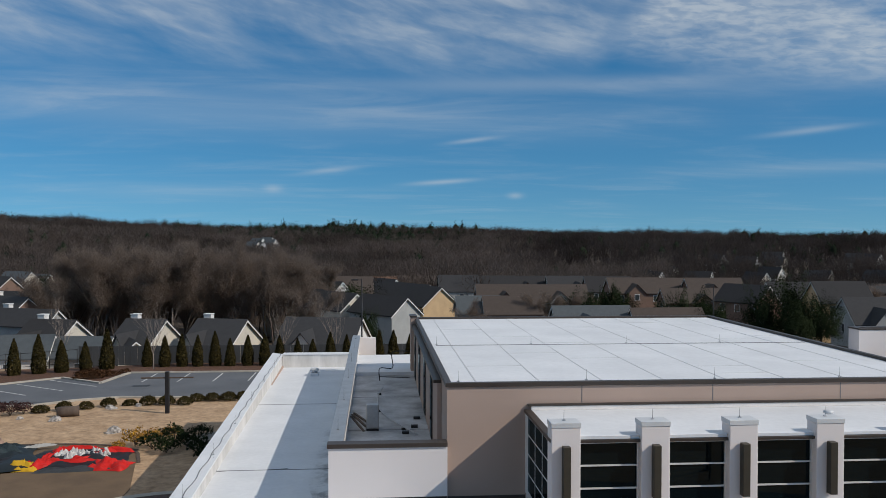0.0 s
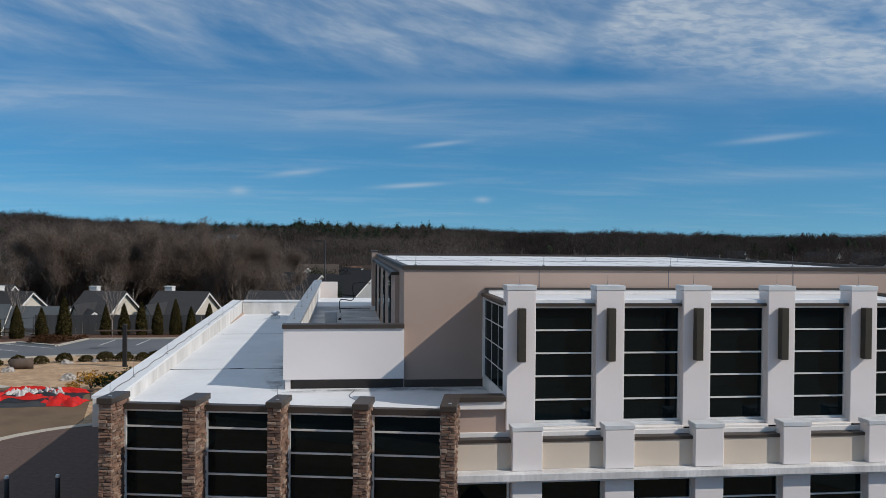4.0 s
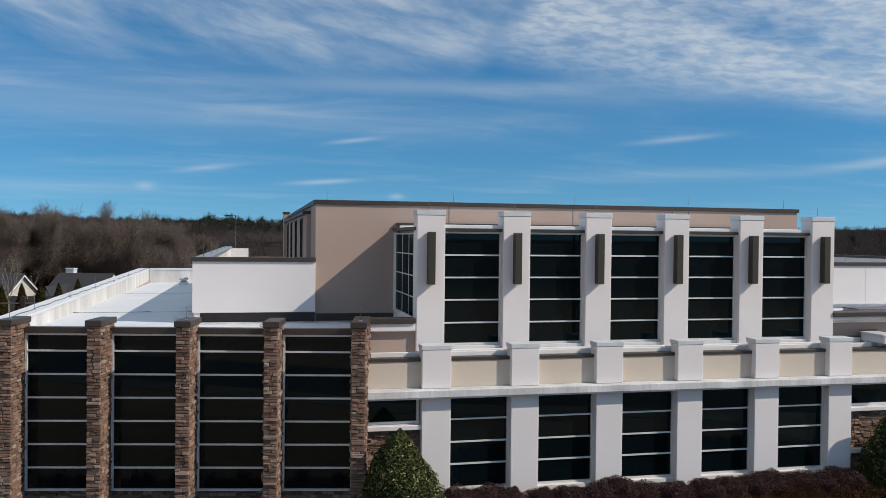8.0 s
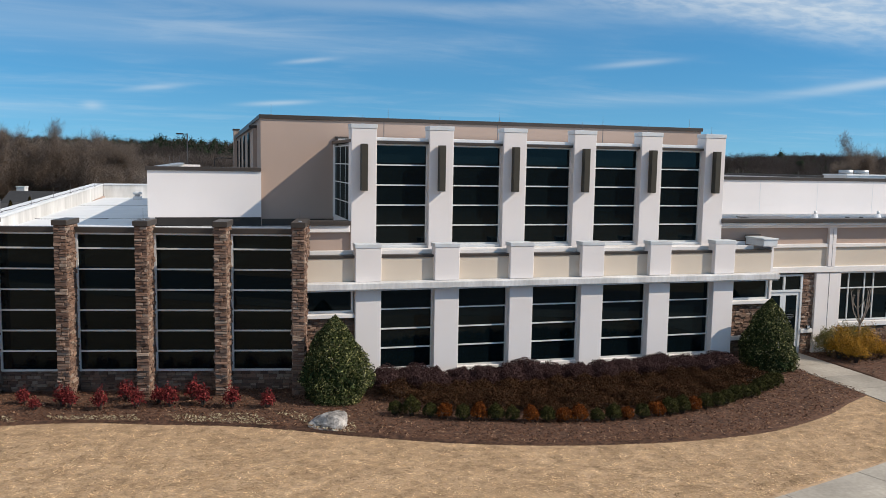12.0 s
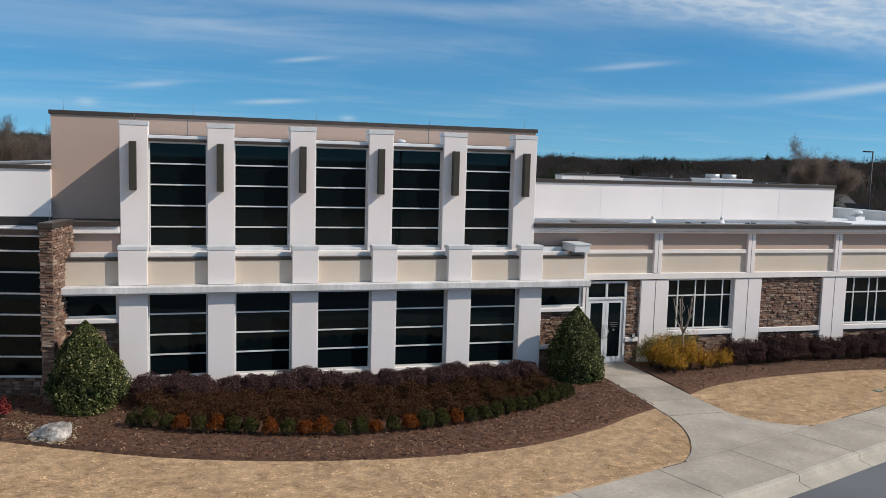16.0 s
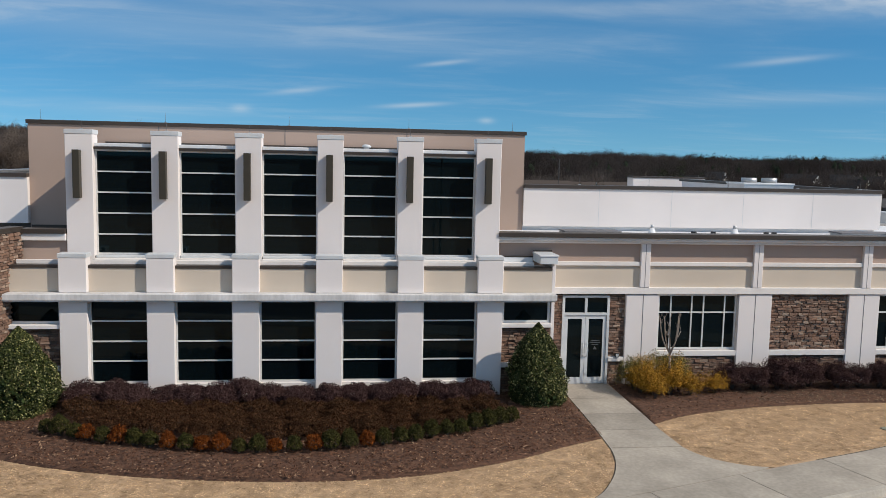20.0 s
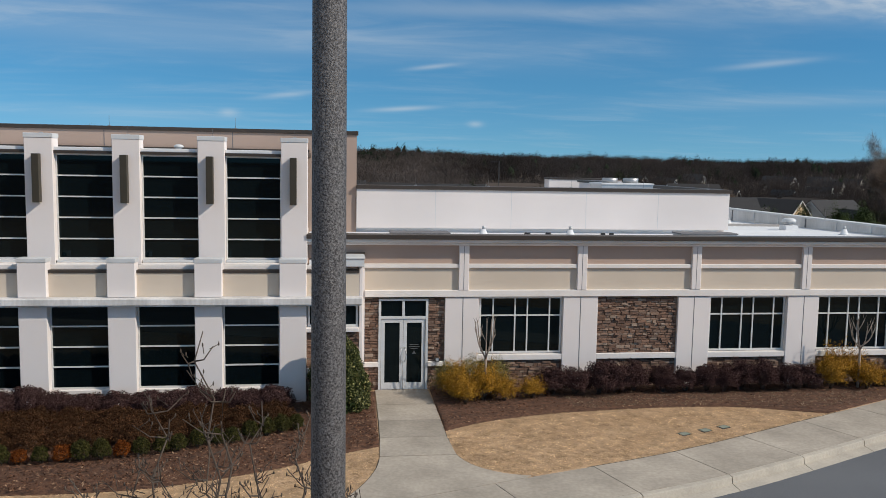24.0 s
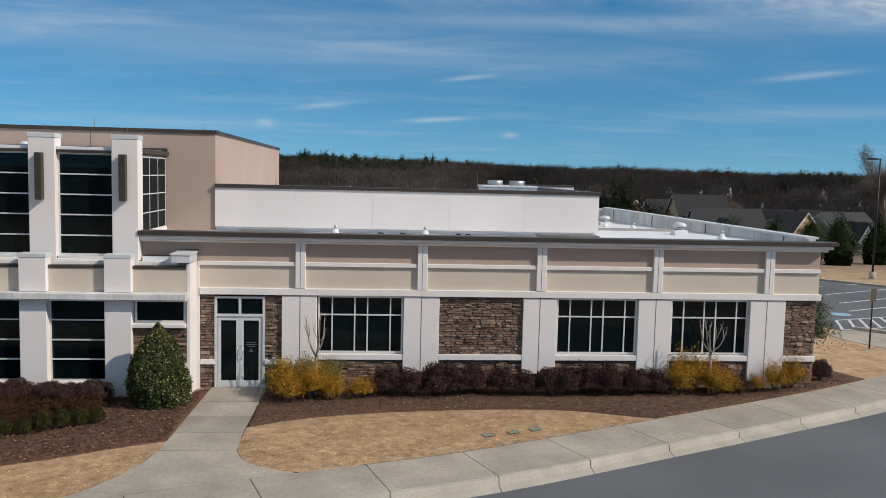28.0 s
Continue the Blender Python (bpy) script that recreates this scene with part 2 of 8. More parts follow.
# ---- materials ----
def material(name, base, rough=0.8, metal=0.0, second=None, scale=3.0, fine=40.0, mix=0.5, bump=0.2, grain=0.12, spec=0.4, vary=0.0, stretch=(1, 1, 1), objects=True, detail=6.0):
    """A procedural surface: two scales of noise between two colours, with grain and relief."""
    m = bpy.data.materials.new(name)
    m.use_nodes = True
    nt = m.node_tree
    b = nt.nodes["Principled BSDF"]
    b.inputs["Roughness"].default_value, b.inputs["Metallic"].default_value = rough, metal
    b.inputs["Specular IOR Level"].default_value = spec
    new_node, link = nt.nodes.new, nt.links.new
    place = new_node("ShaderNodeTexCoord") if objects else new_node("ShaderNodeNewGeometry")
    where = place.outputs["Object" if objects else "Position"]
    mapping = new_node("ShaderNodeMapping")
    mapping.inputs["Scale"].default_value = stretch
    link(where, mapping.inputs["Vector"])
    big, small = new_node("ShaderNodeTexNoise"), new_node("ShaderNodeTexNoise")
    big.inputs["Scale"].default_value, big.inputs["Detail"].default_value = scale, detail
    small.inputs["Scale"].default_value, small.inputs["Detail"].default_value = fine, 4.0
    for node in (big, small):
        link(mapping.outputs["Vector"], node.inputs["Vector"])
    second = second or tuple(c * 0.8 for c in base)
    ramp = new_node("ShaderNodeValToRGB")
    ramp.color_ramp.elements[0].position, ramp.color_ramp.elements[1].position = 0.5 - 0.3 * (1 - mix * 0.5), 0.5 + 0.3 * (1 - mix * 0.5)
    ramp.color_ramp.elements[0].color, ramp.color_ramp.elements[1].color = (*second, 1), (*base, 1)
    link(big.outputs["Fac"], ramp.inputs["Fac"])
    hsv = new_node("ShaderNodeHueSaturation")
    rng = new_node("ShaderNodeMapRange")
    rng.inputs["To Min"].default_value, rng.inputs["To Max"].default_value = 1 - grain * 2, 1 + grain * 2
    link(small.outputs["Fac"], rng.inputs["Value"])
    link(rng.outputs["Result"], hsv.inputs["Value"])
    link(ramp.outputs["Color"], hsv.inputs["Color"])
    last = hsv.outputs["Color"]
    if vary > 0:
        info, h2, r2 = new_node("ShaderNodeObjectInfo"), new_node("ShaderNodeHueSaturation"), new_node("ShaderNodeMapRange")
        r2.inputs["To Min"].default_value, r2.inputs["To Max"].default_value = 1 - vary, 1 + vary
        link(info.outputs["Random"], r2.inputs["Value"])
        link(r2.outputs["Result"], h2.inputs["Value"])
        link(last, h2.inputs["Color"])
        last = h2.outputs["Color"]
    link(last, b.inputs["Base Color"])
    if bump > 0:
        bp = new_node("ShaderNodeBump")
        bp.inputs["Strength"].default_value, bp.inputs["Distance"].default_value = bump, 0.02
        link(small.outputs["Fac"], bp.inputs["Height"])
        link(bp.outputs["Normal"], b.inputs["Normal"])
    return m


def glass_material(name, tint, rough=0.02):
    """Tinted glazing: clear tint below, a sharp reflection that grows at grazing angles."""
    m = bpy.data.materials.new(name)
    m.use_nodes = True
    nt = m.node_tree
    nt.nodes.clear()
    out, mixer, clear, gloss, fres = [nt.nodes.new("ShaderNode" + n) for n in ("OutputMaterial", "MixShader", "BsdfTransparent", "BsdfGlossy", "Fresnel")]
    clear.inputs["Color"].default_value = (*tint, 1)
    gloss.inputs["Roughness"].default_value = rough
    gloss.inputs["Color"].default_value = (0.29, 0.365, 0.39, 1)
    fres.inputs["IOR"].default_value = 1.5
    nt.links.new(fres.outputs["Fac"], mixer.inputs["Fac"])
    film, dust = nt.nodes.new("ShaderNodeAddShader"), nt.nodes.new("ShaderNodeBsdfDiffuse")
    dust.inputs["Color"].default_value = (0.0027, 0.0058, 0.0072, 1)
    nt.links.new(clear.outputs["BSDF"], film.inputs[0])
    nt.links.new(dust.outputs["BSDF"], film.inputs[1])
    nt.links.new(film.outputs["Shader"], mixer.inputs[1])
    nt.links.new(gloss.outputs["BSDF"], mixer.inputs[2])
    nt.links.new(mixer.outputs["Shader"], out.inputs["Surface"])
    return m


def leaf_material(name, a, b, c=None, rough=0.55, spec=0.3, thin=0.0):
    """Leaves in two or three colours, one by one; thin is the share of light that passes through."""
    m = bpy.data.materials.new(name)
    m.use_nodes = True
    nt = m.node_tree
    p = nt.nodes["Principled BSDF"]
    p.inputs["Roughness"].default_value, p.inputs["Specular IOR Level"].default_value = rough, spec
    geo, ramp = nt.nodes.new("ShaderNodeNewGeometry"), nt.nodes.new("ShaderNodeValToRGB")
    ramp.color_ramp.elements[0].color, ramp.color_ramp.elements[1].color = (*a, 1), (*b, 1)
    if c:
        ramp.color_ramp.elements.new(0.8).color = (*b, 1)
        ramp.color_ramp.elements[2].color = (*c, 1)
    nt.links.new(geo.outputs["Random Per Island"], ramp.inputs["Fac"])
    nt.links.new(ramp.outputs["Color"], p.inputs["Base Color"])
    if thin > 0:
        out, both, through_ = nt.nodes["Material Output"], nt.nodes.new("ShaderNodeMixShader"), nt.nodes.new("ShaderNodeBsdfTranslucent")
        both.inputs["Fac"].default_value = thin
        nt.links.new(ramp.outputs["Color"], through_.inputs["Color"])
        nt.links.new(p.outputs["BSDF"], both.inputs[1])
        nt.links.new(through_.outputs["BSDF"], both.inputs[2])
        nt.links.new(both.outputs["Shader"], out.inputs["Surface"])
    return m


STUCCO_WHITE = material("white_stucco", (0.76, 0.705, 0.68), 0.85, second=(0.71, 0.662, 0.64), scale=0.6, fine=60, bump=0.10, grain=0.03)
STUCCO_CREAM = material("cream_stucco", (0.60, 0.515, 0.42), 0.85, second=(0.55, 0.468, 0.38), scale=0.7, fine=60, bump=0.10, grain=0.03)
STUCCO_TAN = material("tan_stucco", (0.43, 0.318, 0.260), 0.85, second=(0.39, 0.29, 0.236), scale=0.5, fine=60, bump=0.10, grain=0.03)
COPING = material("bronze_coping", (0.07, 0.055, 0.045), 0.45, metal=0.3, second=(0.055, 0.045, 0.038), scale=1.5, bump=0.05, grain=0.05)
CAP_METAL = material("pale_cap_metal", (0.64, 0.655, 0.66), 0.5, metal=0.1, second=(0.52, 0.535, 0.545), scale=2, bump=0.05, grain=0.04)
TRIM = material("white_trim", (0.78, 0.735, 0.70), 0.7, second=(0.68, 0.64, 0.605), scale=2.0, fine=30, bump=0.1, grain=0.05)
LEDGE = material("weathered_ledge", (0.74, 0.73, 0.72), 0.8, second=(0.42, 0.41, 0.40), scale=1.6, fine=14, mix=0.1, bump=0.15, grain=0.12, stretch=(1, 1, 0.3))
ROOF_WHITE = material("white_roof_membrane", (0.72, 0.735, 0.75), 0.6, second=(0.62, 0.635, 0.65), scale=0.5, fine=6, bump=0.05, grain=0.04)
ROOF_DIRTY = material("soiled_roof_membrane", (0.62, 0.63, 0.64), 0.7, second=(0.22, 0.22, 0.22), scale=0.8, fine=8, bump=0.1, grain=0.1)
PARAPET_WHITE = material("stained_white_parapet", (0.78, 0.765, 0.745), 0.7, second=(0.40, 0.39, 0.37), scale=1.2, fine=12, mix=0.0, bump=0.1, grain=0.06, stretch=(1, 1, 0.25))
ROOF_SEAM = material("welded_seam", (0.61, 0.62, 0.63), 0.7, second=(0.5, 0.5, 0.51), scale=2.5, bump=0.0)
SEAM = material("roof_seam", (0.16, 0.16, 0.17), 0.8, bump=0.0)
MULLION = material("aluminium_mullion", (0.73, 0.725, 0.71), 0.45, metal=0.25, second=(0.65, 0.645, 0.63), scale=3, bump=0.0, grain=0.03)
GLASS = glass_material("tinted_glass", (0.020, 0.026, 0.028))
BRONZE = material("bronze_fixture", (0.062, 0.053, 0.038), 0.5, metal=0.3, second=(0.05, 0.043, 0.031), scale=4, bump=0.05, grain=0.06)
STONE_BACK = material("stone_mortar", (0.09, 0.07, 0.055), 0.95, second=(0.05, 0.04, 0.03), scale=8, bump=0.3)
INTERIOR = material("interior_plaster", (0.35, 0.34, 0.33), 0.9, second=(0.3, 0.29, 0.28), bump=0.0)
CARPET = material("interior_carpet", (0.09, 0.085, 0.08), 0.95, bump=0.1)
CONCRETE = material("pavement_concrete", (0.41, 0.365, 0.305), 0.9, second=(0.235, 0.208, 0.172), scale=0.8, fine=11, bump=0.25, grain=0.13, vary=0.10, mix=0.25)
JOINT = material("joint_soil", (0.075, 0.062, 0.048), 0.95, bump=0.2)
KERB = material("kerb_concrete", (0.47, 0.425, 0.355), 0.9, second=(0.33, 0.30, 0.255), scale=1.2, fine=18, bump=0.25, grain=0.1)
ASPHALT = material("asphalt", (0.125, 0.132, 0.143), 0.9, second=(0.088, 0.094, 0.103), scale=0.25, fine=70, bump=0.35, grain=0.12)
PAINT = material("road_paint", (0.62, 0.62, 0.6), 0.8, second=(0.45, 0.45, 0.44), scale=2, fine=25, bump=0.1)
MULCH = material("bark_mulch", (0.155, 0.076, 0.045), 0.95, second=(0.040, 0.021, 0.013), scale=9, fine=55, bump=0.9, grain=0.35)
STEEL_DARK = material("dark_painted_steel", (0.035, 0.035, 0.037), 0.5, metal=0.5, bump=0.0)
STEEL_FAINT = material("frosted_lettering", (0.10, 0.105, 0.11), 0.6, bump=0.0)
GALV = material("galvanised_steel", (0.5, 0.51, 0.52), 0.45, metal=0.8, bump=0.05)
BARK = material("bark", (0.10, 0.078, 0.062), 0.95, second=(0.055, 0.043, 0.035), scale=6, fine=30, bump=0.5, stretch=(1, 1, 0.2))
BARK_PALE = material("pale_bark", (0.34, 0.28, 0.235), 0.95, second=(0.20, 0.165, 0.14), scale=6, fine=30, bump=0.4, stretch=(1, 1, 0.2))
TWIG = leaf_material("twigs", (0.15, 0.118, 0.096), (0.22, 0.172, 0.140), (0.29, 0.23, 0.187), 0.95, 0.0, 0.5)
WOOD = material("weathered_wood", (0.11, 0.08, 0.06), 0.85, second=(0.07, 0.05, 0.04), scale=3, fine=30, bump=0.4, stretch=(1, 1, 0.15))
ROCK = material("pale_rock", (0.50, 0.46, 0.42), 0.9, second=(0.12, 0.11, 0.10), scale=5.0, fine=26, bump=0.9, grain=0.16, mix=0.9)


def stone_material():
    """Ledger stone: browns, tans and greys, one colour a stone."""
    m = material("ledger_stone", (0.3, 0.2, 0.15), 0.9, scale=9, fine=38, bump=0.22, grain=0.14)
    nt = m.node_tree
    ramp = next(n for n in nt.nodes if n.type == "VALTORGB")
    info, pick = nt.nodes.new("ShaderNodeObjectInfo"), nt.nodes.new("ShaderNodeValToRGB")
    cr = pick.color_ramp
    cr.elements[0].color, cr.elements[1].color = (0.123, 0.074, 0.056, 1), (0.304, 0.234, 0.187, 1)
    for at, c in ((0.2, (0.195, 0.117, 0.084, 1)), (0.42, (0.263, 0.158, 0.113, 1)), (0.6, (0.157, 0.108, 0.086, 1)), (0.78, (0.309, 0.201, 0.147, 1)), (0.9, (0.356, 0.268, 0.211, 1))):
        cr.elements.new(at).color = c
    mixer = nt.nodes.new("ShaderNodeMix")
    mixer.data_type, mixer.blend_type = "RGBA", "MULTIPLY"
    mixer.inputs["Factor"].default_value = 1.0
    ramp.color_ramp.elements[0].color, ramp.color_ramp.elements[1].color = (0.62, 0.6, 0.58, 1), (1.1, 1.08, 1.05, 1)
    nt.links.new(info.outputs["Random"], pick.inputs["Fac"])
    nt.links.new(pick.outputs["Color"], mixer.inputs["A"])
    hsv = next(n for n in nt.nodes if n.type == "HUE_SAT")
    nt.links.new(ramp.outputs["Color"], mixer.inputs["B"])
    nt.links.new(mixer.outputs["Result"], hsv.inputs["Color"])
    return m


STONE = stone_material()


def ground_z(x, y):
    """The lie of the land: level round the building, falling to a wooded valley, with a ridge beyond."""
    r, az = math.hypot(x, y + 20), math.degrees(math.atan2(x, y + 20))
    if abs(az) > 100:
        return 0.0
    near = np.interp(y, (25, 40, 60, 67, 75, 90, 130, 230), (0, -0.5, -1.15, -1.4, -4.0, -4.8, -7.5, -12)) if r < 420 else -12.0
    ridge = np.interp(az, (-90, -50, -24, -5, 10, 30, 60, 90), (10, 16, 15, 9, 5, 4, 6, 4))
    far = np.interp(r, (0, 330, 480, 620, 780, 1100, 4500), (0, 0, 0.25, 0.65, 1.0, 1.05, 0.6))
    roll = noise.noise(Vector((x / 160, y / 160, 0.3))) * 7.0 * min(max((r - 260) / 250, 0), 1)
    return float(near + (ridge + 12) * far + roll)


# ---- ground, road and pavement ----
KERB_LINE = ((-60, -24.0), (-10, -16.2), (8, -12.5), (16, -10.25), (21, -8.55), (25.07, -7.17), (29.56, -5.11), (33.88, -3.07), (37.5, -1.25), (44, 2.6), (60, 13), (90, 34))
_kerb = spline(KERB_LINE, 10)
KERB_X, KERB_Y = np.array([p.x for p in _kerb]), np.array([p.y for p in _kerb])


def kerb_y(x):
    if x > KERB_X[-1]:
        return float(KERB_Y[-1])
    return float(np.interp(x, KERB_X, KERB_Y))


def ground_material():
    """Dormant straw-coloured lawn near the building, leaf litter under the far woods."""
    m = material("dormant_lawn", (0.52, 0.36, 0.222), 0.95, second=(0.30, 0.19, 0.105), scale=1.1, fine=14, bump=0.9, grain=0.16, objects=False, mix=0.1)
    nt = m.node_tree
    add, link = nt.nodes.new, nt.links.new
    p = nt.nodes["Principled BSDF"]
    geo, sep = add("ShaderNodeNewGeometry"), add("ShaderNodeVectorMath")
    sep.operation = "LENGTH"
    link(geo.outputs["Position"], sep.inputs[0])
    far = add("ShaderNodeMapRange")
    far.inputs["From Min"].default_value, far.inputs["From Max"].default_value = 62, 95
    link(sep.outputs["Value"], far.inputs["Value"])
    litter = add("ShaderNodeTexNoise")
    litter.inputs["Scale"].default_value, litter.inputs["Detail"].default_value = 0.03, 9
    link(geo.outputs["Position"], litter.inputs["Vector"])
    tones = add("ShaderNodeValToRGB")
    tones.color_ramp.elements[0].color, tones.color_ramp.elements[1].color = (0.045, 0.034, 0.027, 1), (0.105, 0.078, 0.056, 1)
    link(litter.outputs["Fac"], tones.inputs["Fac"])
    clumps = add("ShaderNodeTexNoise")
    clumps.inputs["Scale"].default_value, clumps.inputs["Detail"].default_value = 3.2, 8
    link(geo.outputs["Position"], clumps.inputs["Vector"])
    dark = add("ShaderNodeMapRange")
    dark.inputs["From Min"].default_value, dark.inputs["From Max"].default_value = 0.32, 0.56
    dark.inputs["To Min"].default_value, dark.inputs["To Max"].default_value = 0.74, 1.08
    link(clumps.outputs["Fac"], dark.inputs["Value"])
    h2 = add("ShaderNodeHueSaturation")
    link(dark.outputs["Result"], h2.inputs["Value"])
    link(p.inputs["Base Color"].links[0].from_socket, h2.inputs["Color"])
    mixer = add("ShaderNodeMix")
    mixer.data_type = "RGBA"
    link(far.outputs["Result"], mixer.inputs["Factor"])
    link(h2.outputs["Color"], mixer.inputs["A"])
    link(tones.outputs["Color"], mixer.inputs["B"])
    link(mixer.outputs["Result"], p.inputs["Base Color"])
    return m


LAWN = ground_material()
ROAD_DROP = 0.15


def build_ground():
    xs = sorted(set([-4000, -2500, -1500, -1000] + list(range(-800, 801, 40)) + list(range(-120, 121, 4)) + [k / 2 for k in range(-40, 100)] + [1000, 1500, 2500, 4000]))
    offs = [-4000, -1500, -500, -150, -60, -30, -16, -8, -4, -2, -1, -0.3, -0.061] + [-0.06, 0.5, 1, 2, 3.5, 5, 7, 9, 12, 15, 20, 25, 30, 35, 40, 45, 50, 55, 60, 64, 68, 72, 76, 82, 90, 100, 112, 125, 140, 160, 185, 215] + list(range(250, 1000, 35)) + [1100, 1300, 1600, 2200, 3000, 4000]
    verts = []
    for d in offs:
        for x in xs:
            y = kerb_y(x) + d
            verts.append((x, y, ground_z(x, y) - (ROAD_DROP if d < -0.0605 else 0.0)))
    n = len(xs)
    faces = [(a * n + b, a * n + b + 1, (a + 1) * n + b + 1, (a + 1) * n + b) for a in range(len(offs) - 1) for b in range(n - 1)]
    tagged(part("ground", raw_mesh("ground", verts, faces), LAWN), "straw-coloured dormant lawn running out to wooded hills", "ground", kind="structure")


build_ground()


def ribbon(points, near, far, z, drape=False):
    """A flat strip beside a line of the plan, from one offset to another."""
    verts, faces = [], []
    for x, y in points:
        verts += [(x, y + near, z), (x, y + far, z)]
    for n in range(len(points) - 1):
        faces.append((2 * n, 2 * n + 2, 2 * n + 3, 2 * n + 1))
    return raw_mesh("strip", verts, faces)


def build_road():
    line = [(float(x), kerb_y(float(x))) for x in np.linspace(-60, 89, 150)]
    road = part("road", ribbon(line, -7.4, -0.5, -ROAD_DROP + 0.012), ASPHALT)
    tagged(road, "smooth grey asphalt drive in front of the building", "road", kind="structure")
    # kerb with a gutter apron, in lengths with open joints shared with the pavement
    kerb = thing("kerb", "pale concrete kerb with a gutter apron along the drive", "kerb", kind="structure")
    walkway = thing("pavement", "broom-finished concrete pavement slabs beside the kerb", "pavement", kind="structure")
    bed_ = [(p.x, p.y) for p in PAVE_LINE[::10]] + [(p.x, p.y) for p in PAVE_BACK[::10]][::-1]
    part("joint_bed", slab(bmesh.new(), bed_, -0.06, 0.004), JOINT, walkway, "dark soil in the open joints")
    for n, (p, q) in enumerate(zip(PAVE_MARKS, PAVE_MARKS[1:])):
        prof = ((-0.52, -ROAD_DROP + 0.016), (-0.16, -ROAD_DROP + 0.03), (-0.135, 0.005), (-0.11, 0.018), (0.03, 0.018), (0.03, -0.2), (-0.52, -0.3))
        verts, faces, k = [], [], len(prof)
        cuts = [p.x + 0.010 + (q.x - p.x - 0.020) * s / 4 for s in range(5)]
        for x in cuts:
            verts += [(x, kerb_y(x) + a, b) for a, b in prof]
        for s in range(4):
            faces += [(s * k + i, s * k + (i + 1) % k, (s + 1) * k + (i + 1) % k, (s + 1) * k + i) for i in range(k)]
        faces += [tuple(range(k))[::-1], tuple(range(4 * k, 5 * k))]
        part("kerb_stone", raw_mesh("kerb_stone", verts, faces), KERB, kerb)
        a, b = pave_side(p), pave_side(q)
        gap = (q - p).normalized() * 0.010
        m = p.lerp(q, 0.5)
        m.y = kerb_y(m.x)
        c = pave_side(m)
        pts = [p + gap + a * 0.036, m + c * 0.036, q - gap + b * 0.036, q - gap + b * PAVE_W, m + c * PAVE_W, p + gap + a * PAVE_W]
        part("slab", slab(bmesh.new(), [(v.x, v.y) for v in pts], -0.08, 0.018), CONCRETE, walkway)


PAVE_W = 1.60


def pave_side(p):
    """The direction across the pavement, away from the drive."""
    d = Vector((0.4, kerb_y(p.x + 0.2) - kerb_y(p.x - 0.2), 0))
    return Vector((-d.y, d.x, 0)).normalized()


PAVE_LINE = [Vector((float(x), kerb_y(float(x)), 0)) for x in np.linspace(-58, 86, 2881)]
PAVE_BACK = [p + pave_side(p) * (PAVE_W + 0.002) for p in PAVE_LINE]
_run = np.concatenate([[0], np.cumsum([(b - a).length for a, b in zip(PAVE_LINE, PAVE_LINE[1:])])])
_start = float(np.interp(25.02, [p.x for p in PAVE_LINE], _run))
PAVE_MARKS = []
for _k in range(-34, 27):
    _x = float(np.interp(_start + 2.43 * _k, _run, [p.x for p in PAVE_LINE]))
    PAVE_MARKS.append(Vector((_x, kerb_y(_x), 0)))
build_road()


